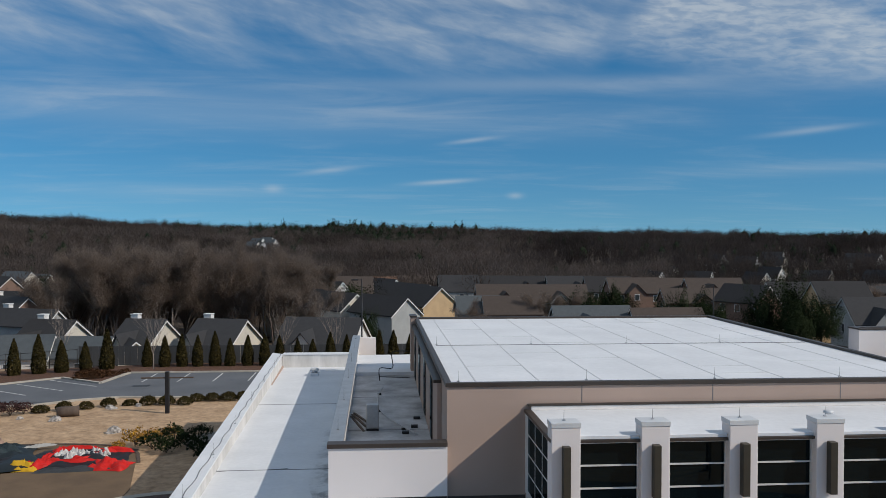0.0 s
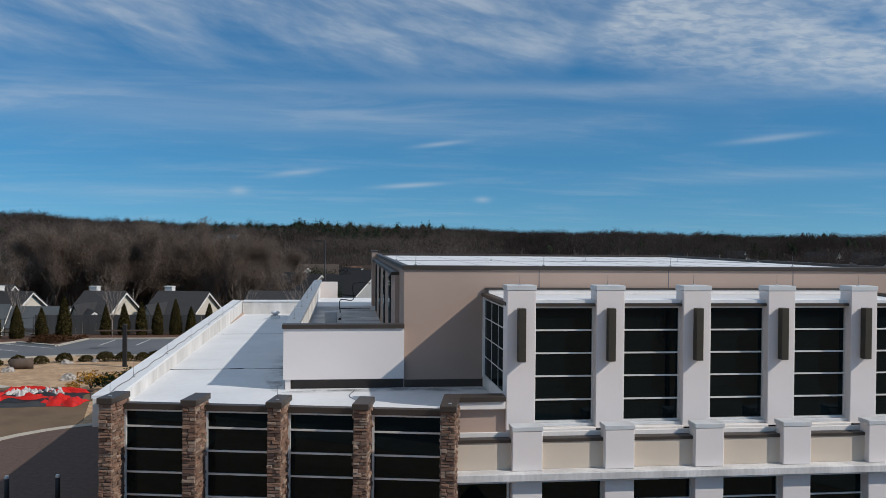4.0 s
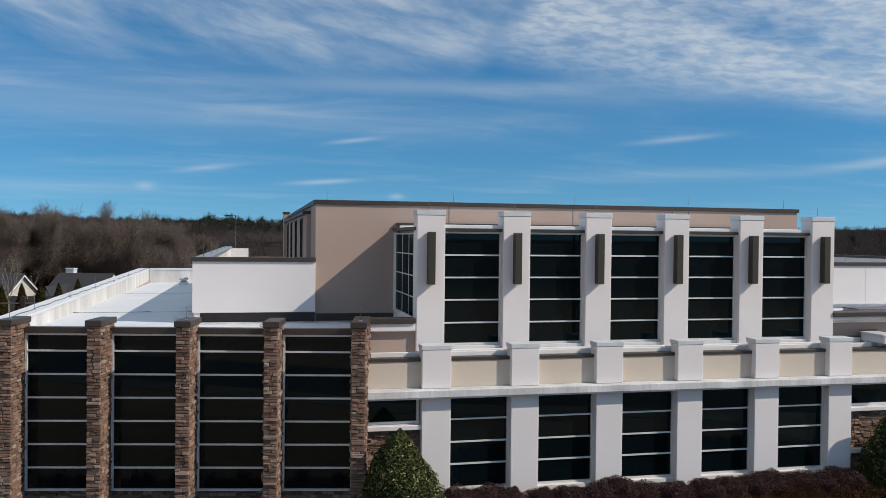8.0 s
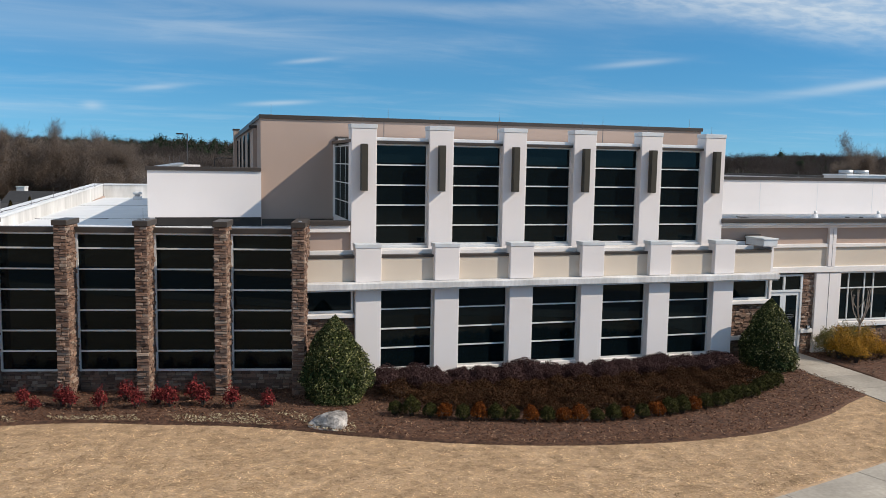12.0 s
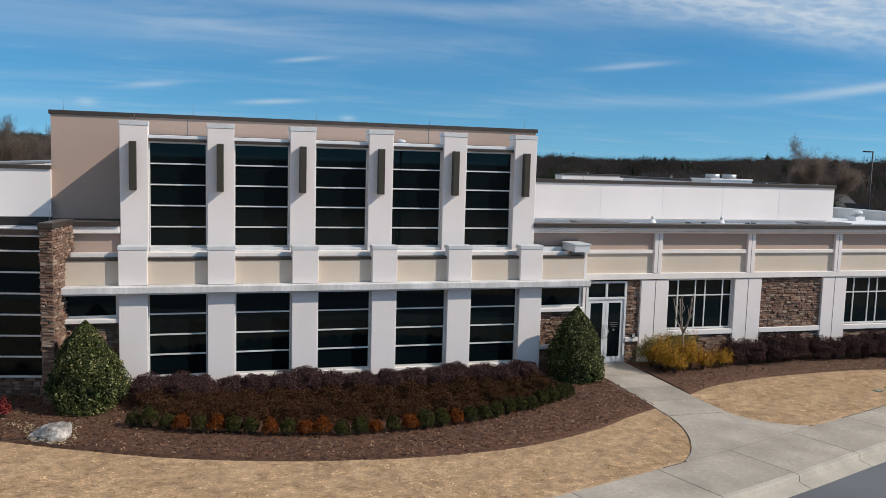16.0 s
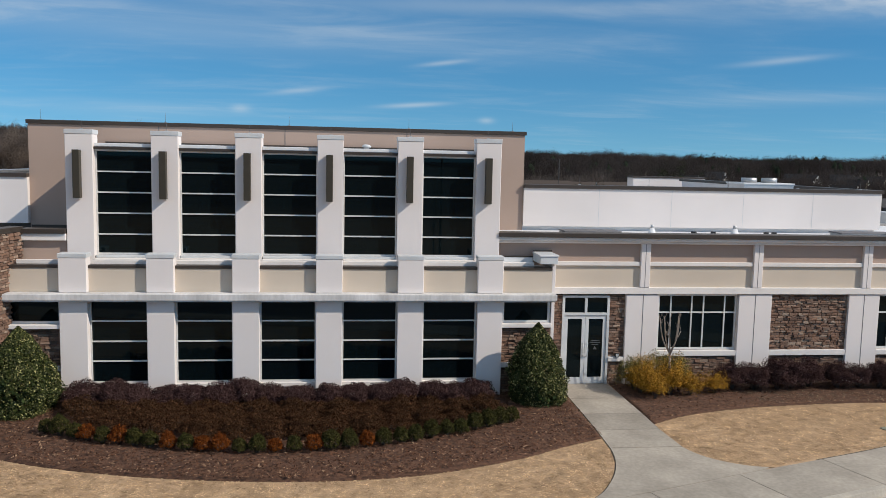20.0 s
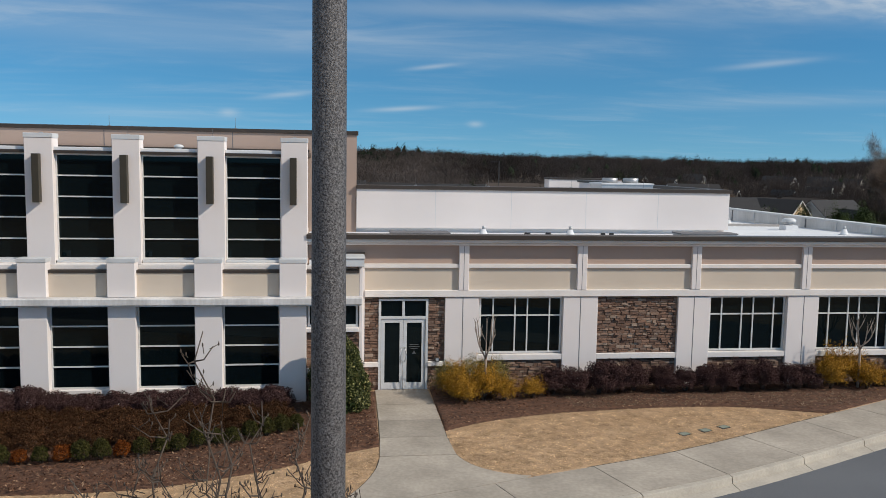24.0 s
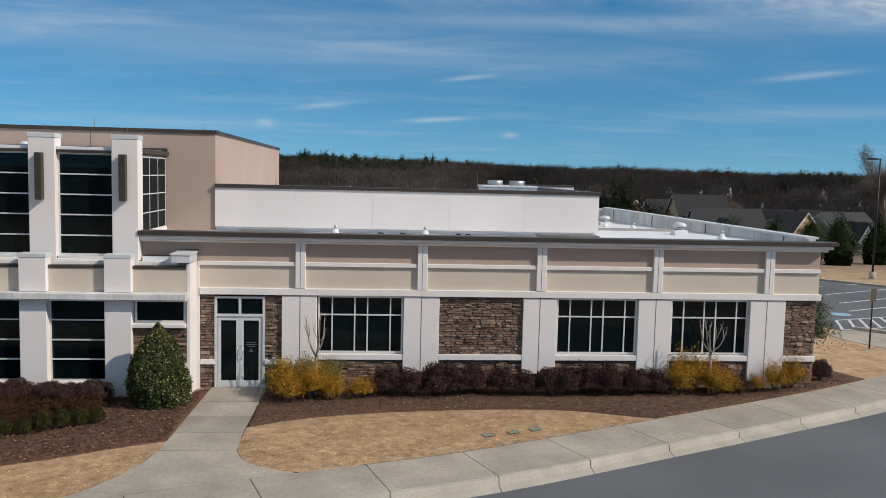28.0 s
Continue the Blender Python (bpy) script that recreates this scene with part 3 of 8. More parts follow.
def build_door_path():
    """The path from the door to the pavement, widening in a flare."""
    path = thing("door_path", "pale concrete path flaring out from the glass doors to the pavement", "path", kind="structure")
    left = spline(((17.78, 0.0), (17.72, -3.2), (17.66, -4.8), (17.58, -5.8), (17.38, -6.6), (17.02, -7.4), (16.45, -8.2), (15.4, -8.95), (12.6, -9.8)), 10)
    right = spline(((19.3, 0.0), (19.32, -2.2), (19.30, -3.9), (19.28, -4.9), (19.42, -5.75), (19.78, -6.35), (20.42, -6.78), (21.3, -6.92), (22.4, -6.72)), 10)
    lx = lambda y: float(np.interp(-y, [-p.y for p in left], [p.x for p in left]))  # noqa: E731
    rx = lambda y: float(np.interp(-y, [-p.y for p in right[:62]], [p.x for p in right[:62]]))  # noqa: E731
    under = bmesh.new()
    slab(under, [(17.80, 0), (17.64, -5.45), (19.33, -5.45), (19.3, 0)], -0.06, 0.006)
    part("joint_bed", under, JOINT, path, "dark soil in the open joints")
    cuts = (0.0, -1.5, -2.9, -4.2, -5.47)
    for a, b in zip(cuts, cuts[1:]):
        a, b = a - 0.008, b + 0.008
        part("slab", slab(bmesh.new(), [(lx(a), a), (rx(a), a), (rx(b), b), (lx(b), b)], -0.08, 0.022), CONCRETE, path)
    back_x, back_y = [p.x for p in PAVE_BACK], [p.y for p in PAVE_BACK]
    above = lambda p: p.y > float(np.interp(p.x, back_x, back_y)) + 0.03  # noqa: E731
    l2, r2 = [p for p in left if p.y < -5.49 and above(p)], [p for p in right if p.y < -5.49 and above(p)]
    edge = [p for p in PAVE_BACK if l2[-1].x - 0.05 < p.x < r2[-1].x + 0.05]
    pts = [(lx(-5.49), -5.49)] + [(p.x, p.y) for p in l2] + [(p.x, p.y + 0.018) for p in edge[::4]] + [(p.x, p.y) for p in r2[::-1]] + [(rx(-5.49), -5.49)]
    part("slab", slab(bmesh.new(), pts, -0.08, 0.020), CONCRETE, path)
    for side, line in ((-1, left[28:]), (1, right[20:])):
        gap = bmesh.new()
        for p, q in zip(line, line[1:]):
            n = Vector(((q - p).y, -(q - p).x, 0)).normalized() * side * -0.022
            slab(gap, [(p.x, p.y), (q.x, q.y), ((q + n).x, (q + n).y), ((p + n).x, (p + n).y)], -0.05, 0.010)
        part("edge_gap", gap, JOINT, path, "dark soil line where the lawn is cut back")
    gap = bmesh.new()
    for p, q in zip(PAVE_BACK[1480:1780:6], PAVE_BACK[1486:1786:6]):
        if not 16.0 < p.x < 22.0:
            n = pave_side(p) * 0.045
            slab(gap, [(p.x, p.y), (q.x, q.y), ((q + n).x, (q + n).y), ((p + n).x, (p + n).y)], -0.05, 0.010)
    part("edge_gap", gap, JOINT, path, "dark soil line where the lawn is cut back")


build_door_path()


def bed(name, outline, label, height=0.05, seed=1):
    """A planting bed: an uneven mat of bark mulch over the lawn."""
    bm = bmesh.new()
    slab(bm, outline, -0.05, 0.012)
    bmesh.ops.triangulate(bm, faces=[f for f in bm.faces if len(f.verts) > 4])
    for _ in range(3):
        long = [e for e in bm.edges if e.calc_length() > 0.6]
        bmesh.ops.subdivide_edges(bm, edges=long, cuts=1)
        bmesh.ops.triangulate(bm, faces=[f for f in bm.faces if len(f.verts) > 4])
    for v in bm.verts:
        if v.co.z > 0 and not v.is_boundary and all(f.normal.z > 0.5 for f in v.link_faces):
            v.co.z += height * (0.6 + 0.8 * noise.noise(v.co * 0.9))
    for f in bm.faces:
        f.smooth = True
    return tagged(part(name, bm, MULCH), label, "planting bed", kind="structure")


front_edge = spline(((-12, -1.8), (-8, -2.2), (-5.2, -2.48), (-2.8, -2.66), (-0.9, -3.2), (1.2, -3.86), (3.4, -5.0), (5.6, -6.02), (8.0, -6.70), (10.6, -7.02), (13.0, -6.86), (15.2, -6.1), (16.6, -5.3), (17.64, -4.78)), 8)
bed("mulch_bed", [(p.x, p.y) for p in front_edge] + [(17.76, -0.1), (17.2, -0.5), (2.8, -0.6), (-5.6, 0.6), (-6.4, 3.0), (-12, 3.0)], "dark bark mulch bed curving along the front wall", 0.07)
side_edge = spline(((19.32, -3.78), (20.5, -3.12), (22.0, -2.66), (23.8, -2.38), (25.9, -2.25), (27.6, -2.36), (29.0, -2.80), (29.85, -3.12)), 8)
side_back = spline(((29.85, -3.12), (33.2, -1.55), (35.7, -0.32), (38.4, 1.15)), 6)
bed("mulch_bed", [(p.x, p.y) for p in side_edge] + [(p.x, p.y) for p in side_back[1:]] + [(37.6, 3.2), (36.2, 4.2), (35.9, 0.1), (19.36, 0.05)], "dark bark mulch bed under the wing windows", 0.05)

# ---- the building ----
building = thing("building", "low modern office building with white columns, tan stucco and tinted glass", "building")


def glazing(name, u0, u1, z0, z1, cols, rows, m, bar=0.05, depth=0.09, label="", jamb=None, parent=None):
    """A window in the plane v = 0 of m: a frame with its bars and one pane a field. cols and rows are the cuts between 0 and 1."""
    jamb = jamb or bar
    bm = bmesh.new()
    rings = []
    for side, inset, v in ((0, 0, 0), (0, 0, depth), (jamb, bar, depth), (jamb, bar, 0)):
        rings.append([bm.verts.new(m @ Vector((u, v, z))) for u, z in ((u0 + side, z0 + inset), (u1 - side, z0 + inset), (u1 - side, z1 - inset), (u0 + side, z1 - inset))])
    for a, b in zip(rings, rings[1:] + rings[:1]):
        for i in range(4):
            bm.faces.new((a[i], a[(i + 1) % 4], b[(i + 1) % 4], b[i]))
    bmesh.ops.recalc_face_normals(bm, faces=bm.faces[:])
    win = part(name, bm, MULLION, parent or building, label)
    us, zs = [u0 + jamb, *(u0 + (u1 - u0) * c for c in cols), u1 - jamb], [z0 + bar, *(z0 + (z1 - z0) * r for r in rows), z1 - bar]
    thin = bar * 0.8
    for z in zs[1:-1]:
        box("transom", u0 + jamb, u1 - jamb, 0.002, depth * 0.9, z - thin / 2, z + thin / 2, MULLION, win, m=m)
    for u in us[1:-1]:
        for a, b in zip(zs, zs[1:]):
            box("mullion", u - thin / 2, u + thin / 2, 0.004, depth * 0.85, a + (thin / 2 if a != zs[0] else 0), b - (thin / 2 if b != zs[-1] else 0), MULLION, win, m=m)
    for a, b in zip(us, us[1:]):
        for c, d in zip(zs, zs[1:]):
            box("pane", a + 0.004, b - 0.004, depth * 0.45, depth * 0.45 + 0.012, c + 0.004, d - 0.004, GLASS, win, m=m)
    return win


# stone pieces: a few chipped blocks, stretched to each stone's size
def stone_block(seed):
    rnd = random.Random(seed)
    bm = bmesh.new()
    j = lambda a: rnd.uniform(-a, a)  # noqa: E731
    back = [bm.verts.new((x, 0.5, z)) for x, z in ((-0.5, -0.5), (0.5, -0.5), (0.5, 0.5), (-0.5, 0.5))]
    mid = [bm.verts.new((x + j(0.015), -0.1 + j(0.12), z + j(0.04))) for x, z in ((-0.5, -0.49), (0.5, -0.49), (0.5, 0.49), (-0.5, 0.49))]
    front = [bm.verts.new((x * 0.93 + j(0.02), -0.5 + j(0.13), z * 0.86 + j(0.06))) for x, z in ((-0.5, -0.5), (0.5, -0.5), (0.5, 0.5), (-0.5, 0.5))]
    hub = bm.verts.new((j(0.3), -0.52 + j(0.12), j(0.25)))
    for i in range(4):
        k = (i + 1) % 4
        bm.faces.new((back[i], back[k], mid[k], mid[i]))
        bm.faces.new((mid[i], mid[k], front[k], front[i]))
        bm.faces.new((front[i], front[k], hub))
    bmesh.ops.recalc_face_normals(bm, faces=bm.faces[:])
    me = bpy.data.meshes.new("stone")
    bm.to_mesh(me)
    bm.free()
    me.materials.append(STONE)
    return me


STONES = [stone_block(s) for s in range(14)]
_stone_rnd = random.Random(77)


def stone_courses(parent, m, u0, u1, z0, z1, course=0.070, long=0.190, deep=0.031):
    """Courses of ledger stone on the plane v = 0 of m, each stone an object of its own."""
    rnd, z = _stone_rnd, z0
    while z < z1 - 0.02:
        h = min(course * rnd.uniform(0.7, 1.35), z1 - z)
        if z1 - z - h < 0.035:
            h = z1 - z
        u = u0
        while u < u1 - 0.01:
            w = min(long * rnd.uniform(0.5, 1.5), u1 - u)
            if u1 - u - w < 0.07:
                w = u1 - u
            d = deep * rnd.choice((0.5, 0.8, 1.0, 1.3, 1.9)) * rnd.uniform(0.85, 1.15)
            ob = new("stone", STONES[rnd.randrange(len(STONES))])
            ob.parent = parent
            ob.matrix_basis = m @ Matrix.Translation((u + w / 2, -d / 2 + 0.012, z + h / 2)) @ Matrix.Diagonal((w - 0.008, d + 0.02, h - 0.007, 1))
            u += w
        z += h


STONE_JOBS = []


def at_y(y):
    """The plane of a wall that faces the drive at this depth."""
    return Matrix.Translation((0, y, 0))


def facing_right(x, y):
    """The plane of a wall that faces along +x; its u runs back from y."""
    return Matrix.Translation((x, y, 0)) @ pose(0, 0, 0, 0, 0, 90)


def facing_left(x, y):
    return Matrix.Translation((x, y, 0)) @ pose(0, 0, 0, 0, 0, -90)


# -- centre block, lower storey --
PITCH, COL_W, COL_X = 2.212, 0.71, 4.08
LOW_Y, UP_Y, GLASS_LOW, GLASS_UP = -1.10, -0.32, -0.88, -0.10


def build_centre():
    for n in range(6):
        x0 = COL_X + PITCH * n
        x1 = x0 + COL_W
        box("column", x0, x1, LOW_Y, -0.6, -0.2, 2.72, STUCCO_WHITE, building, 0.012)
        mid = box("column", x0, x1, LOW_Y, -0.72, 2.92, 3.84, STUCCO_WHITE, building, 0.012)
        bm = block(bmesh.new(), x0 - 0.012, x1 + 0.012, LOW_Y - 0.012, -0.68, 3.84, 3.945, 0.006)
        part("cap", bm, CAP_METAL, mid, "pale metal cap")
        up = box("column", x0, x1, UP_Y, 0.16, 3.70, 7.06, STUCCO_WHITE, building, 0.012)
        bm = block(bmesh.new(), x0 - 0.012, x1 + 0.012, UP_Y - 0.012, 0.18, 7.06, 7.18, 0.006)
        part("cap", bm, CAP_METAL, up, "pale metal cap")
    for n in range(5):
        x0, x1 = COL_X + PITCH * n + COL_W, COL_X + PITCH * (n + 1)
        glazing("window", x0 + 0.006, x1 - 0.006, 3.82, 6.66, (), (0.195, 0.397, 0.595, 0.793), at_y(GLASS_UP), bar=0.045, jamb=0.03)
        glazing("window", x0 + 0.006, x1 - 0.006, 0.43, 2.70, (), (0.265, 0.502, 0.745), at_y(GLASS_LOW), bar=0.045, jamb=0.03)
        box("sill", x0 + 0.004, x1 - 0.004, GLASS_LOW - 0.10, -0.68, 0.31, 0.425, TRIM, building, 0.01)
        box("wall", x0, x1, GLASS_LOW, -0.6, -0.2, 0.31, STUCCO_WHITE, building)
        box("sill", x0 + 0.004, x1 - 0.004, GLASS_UP - 0.13, 0.14, 3.745, 3.815, CAP_METAL, building, 0.008)
        box("sill", x0 + 0.004, x1 - 0.004, GLASS_UP - 0.30, 0.14, 3.655, 3.742, TRIM, building, 0.012)
        # narrow dark strip where the upper sill meets the column
        box("soil_line", x0 - 0.07, x0 + 0.004, GLASS_UP - 0.19, GLASS_UP - 0.02, 3.62, 3.80, COPING, building)
        box("parapet", x0, x1, -0.93, -0.70, 2.92, 3.55, STUCCO_CREAM, building)
        box("coping", x0, x1, -0.955, -0.66, 3.55, 3.63, COPING, building, 0.006)
        box("coping", x0 - 0.002, x1 + 0.002, GLASS_UP - 0.14, 0.20, 6.665, 6.735, COPING, building, 0.006)
        box("flashing", x0 + 0.002, x1 - 0.002, GLASS_UP - 0.09, 0.19, 6.737, 6.83, ROOF_WHITE, building, 0.01)
    # ends of the lower storey
    for x0, x1 in ((2.62, COL_X), (COL_X + PITCH * 5 + COL_W, 17.27)):
        box("parapet", x0, x1, -0.93, -0.70, 2.92, 3.55, STUCCO_CREAM, building)
        box("coping", x0, x1, -0.955, -0.66, 3.55, 3.63, COPING, building, 0.006)
        glazing("window", x0 + 0.03, x1 - 0.02, 2.06, 2.70, (), (), at_y(GLASS_LOW), bar=0.06)
        box("sill", x0, x1, -1.06, -0.68, 1.94, 2.055, TRIM, building, 0.012)
        wall = box("stone_wall", x0, x1, -0.90, -0.6, -0.2, 1.94, STONE_BACK, building, label="brown ledger stone wall")
        box("sill", x0, x1, -1.02, -0.88, 0.80, 0.93, TRIM, wall, 0.012)
        STONE_JOBS.append((wall, at_y(-0.90), x0, x1, 0.0, 0.80))
        STONE_JOBS.append((wall, at_y(-0.90), x0, x1, 0.93, 1.94))
    # the long ledge over the ground-floor windows
    bm = block(bmesh.new(), 2.62, 17.34, -1.32, -0.60, 2.74, 2.915, 0.012)
    block(bm, 2.62, 17.31, -1.28, -0.62, 2.705, 2.742)
    part("ledge", bm, LEDGE, building, "white ledge with grey rain streaks")
    box("terrace_roof", 2.9, 17.22, -0.70, 0.05, 3.40, 3.58, ROOF_WHITE, building)
    box("flashing", 2.90, 16.8, -0.69, -0.64, 3.58, 3.74, TRIM, building, 0.012)
    # end pier beside the door, with its box-shaped cap
    pier = box("end_pier", 17.275, 17.37, -0.925, -0.06, -0.2, 3.70, STUCCO_WHITE, building, 0.008)
    box("wall", 17.27, 17.455, -0.058, 0.02, -0.2, 3.70, STUCCO_WHITE, building)
    bm = block(bmesh.new(), 16.89, 17.40, -1.04, -0.14, 3.735, 3.94, 0.012)
    block(bm, 16.865, 17.425, -1.06, -0.13, 3.94, 3.99, 0.008)
    part("cap", bm, CAP_METAL, pier, "pale metal box cap")
    box("flashing", 15.9, 16.88, -0.135, -0.10, 3.58, 3.82, ROOF_WHITE, building)
    bm = block(bmesh.new(), 15.9, 16.95, -0.14, -0.09, 3.822, 3.862)
    part("trim", bm, COPING, building, "dark metal trim round the box cap")
    box("trim", 16.90, 16.945, -0.125, -0.09, 3.864, 4.03, COPING, building)
    box("trim", 16.947, 17.45, -0.125, -0.09, 3.995, 4.035, COPING, building)
    # upper glass volume: side glazing, roof and upstands
    m = facing_left(4.14, 3.28)
    glazing("window", 0.10, 3.10, 4.44, 6.62, (0.36, 0.68), (0.25, 0.5, 0.75), m, bar=0.035, depth=0.03)
    box("corner_post", 4.10, 4.20, 3.18, 3.298, 4.40, 6.70, TRIM, building)
    m = facing_right(15.76, -0.08)
    glazing("window", 0.28, 3.28, 4.44, 6.62, (0.36, 0.68), (0.25, 0.5, 0.75), m, bar=0.035, depth=0.03)
    for x0, x1 in ((4.11, 4.75), (15.16, 15.79)):
        box("wall", x0, x1, -0.09, 0.14, 3.56, 6.68, STUCCO_WHITE, building)
    box("coping", 4.06, 4.26, -0.2, 3.298, 6.68, 6.77, COPING, building, 0.006)
    box("coping", 15.64, 15.84, -0.2, 3.298, 6.68, 6.82, COPING, building, 0.006)
    box("fascia", 4.26, 15.64, 3.22, 3.298, 6.74, 6.86, TRIM, building)
    box("coping", 4.16, 15.8, 3.20, 3.298, 6.86, 6.92, COPING, building)
    box("roof", 4.26, 15.64, -0.02, 3.295, 6.60, 6.735, ROOF_WHITE, building)
    box("base_wall", 4.13, 4.26, 0.15, 3.3, 3.58, 4.44, TRIM, building)
    box("base_wall", 15.64, 15.77, 0.15, 3.3, 3.58, 4.44, TRIM, building)
    # rooms behind the glass
    box("floor_slab", 2.8, 17.1, -0.58, 9.0, 3.10, 3.30, CARPET, building)
    box("ceiling_slab", 4.3, 15.6, 0.0, 3.2, 6.42, 6.56, INTERIOR, building)
    box("floor_slab", -4.8, 36.0, 0.5, 21.0, -0.15, -0.02, CARPET, building)
    box("room_wall", -1.0, 35.0, 8.9, 9.1, 0, 4.3, INTERIOR, building)


build_centre()

# -- main block behind --
BOX_X0, BOX_X1, BOX_Y, BOX_Y1, BOX_Z = 1.87, 17.29, 3.30, 22.2, 7.54


def copings(x0, x1, y0, y1, z0, z1, w=0.34, over=0.05, material_=None):
    material_ = material_ or COPING
    for a in ((x0 - over, x1 + over, y0 - over, y0 + w), (x0 - over, x1 + over, y1 - w, y1 + over), (x0 - over, x0 + w, y0 + w, y1 - w), (x1 - w, x1 + over, y0 + w, y1 - w)):
        box("coping", *a, z0, z1, material_, building, 0.008)


def build_main():
    wall = box("wall", BOX_X0, BOX_X1, BOX_Y, BOX_Y + 0.3, 3.3, 7.42, STUCCO_TAN, building)
    box("wall", BOX_X0, BOX_X1, BOX_Y1 - 0.3, BOX_Y1, 0, 7.42, STUCCO_TAN, building)
    box("wall", BOX_X0, BOX_X0 + 0.3, BOX_Y + 0.3, BOX_Y1 - 0.3, 0, 7.42, STUCCO_TAN, building)
    box("wall", BOX_X1 - 0.3, BOX_X1, BOX_Y + 0.3, BOX_Y1 - 0.3, 0, 7.42, STUCCO_TAN, building)
    copings(BOX_X0, BOX_X1, BOX_Y, BOX_Y1, 7.42, BOX_Z, 0.13)
    for x in (5.73, 9.58, 13.43):
        box("joint", x - 0.012, x + 0.012, BOX_Y - 0.004, BOX_Y + 0.05, 6.93, 7.418, SEAM, wall)
    # dark strip painted for the shaded roof at the foot of the wall
    box("base_flashing", BOX_X0 + 0.02, 4.1, BOX_Y - 0.012, BOX_Y + 0.02, 4.12, 4.33, COPING, wall)
    roof = box("roof", BOX_X0 + 0.10, BOX_X1 - 0.10, BOX_Y + 0.10, BOX_Y1 - 0.10, 7.20, 7.44, ROOF_WHITE, building, label="bright white roof membrane with welded seams")
    for k in range(8):
        x = BOX_X0 + 0.9 + k * 1.86
        box("seam", x - 0.02, x + 0.02, BOX_Y + 0.3, BOX_Y1 - 0.3, 7.44, 7.448, ROOF_SEAM, roof)
    rnd = random.Random(77)
    for k in range(16):
        x, y = BOX_X0 + 0.9 + (k % 8) * 1.86, BOX_Y + 1.2 + rnd.uniform(0, 16)
        box("seam", x, x + 1.86, y, y + 0.035, 7.44, 7.447, ROOF_SEAM, roof)
    box("cable", BOX_X0 + 0.3, BOX_X1 - 0.3, 11.9, 11.92, 7.449, 7.464, SEAM, roof)


build_main()


# -- left wing with stone piers, turned a little from the rest --
WING_TURN = -11.0
WING = Matrix.Translation((-5.60, -0.10, 0)) @ pose(0, 0, 0, 0, 0, WING_TURN)
WING_STEP, WING_FROM, PIER_W, PIER_D, PIER_TOP = 1.965, 0.235, 0.315, 0.84, 4.44


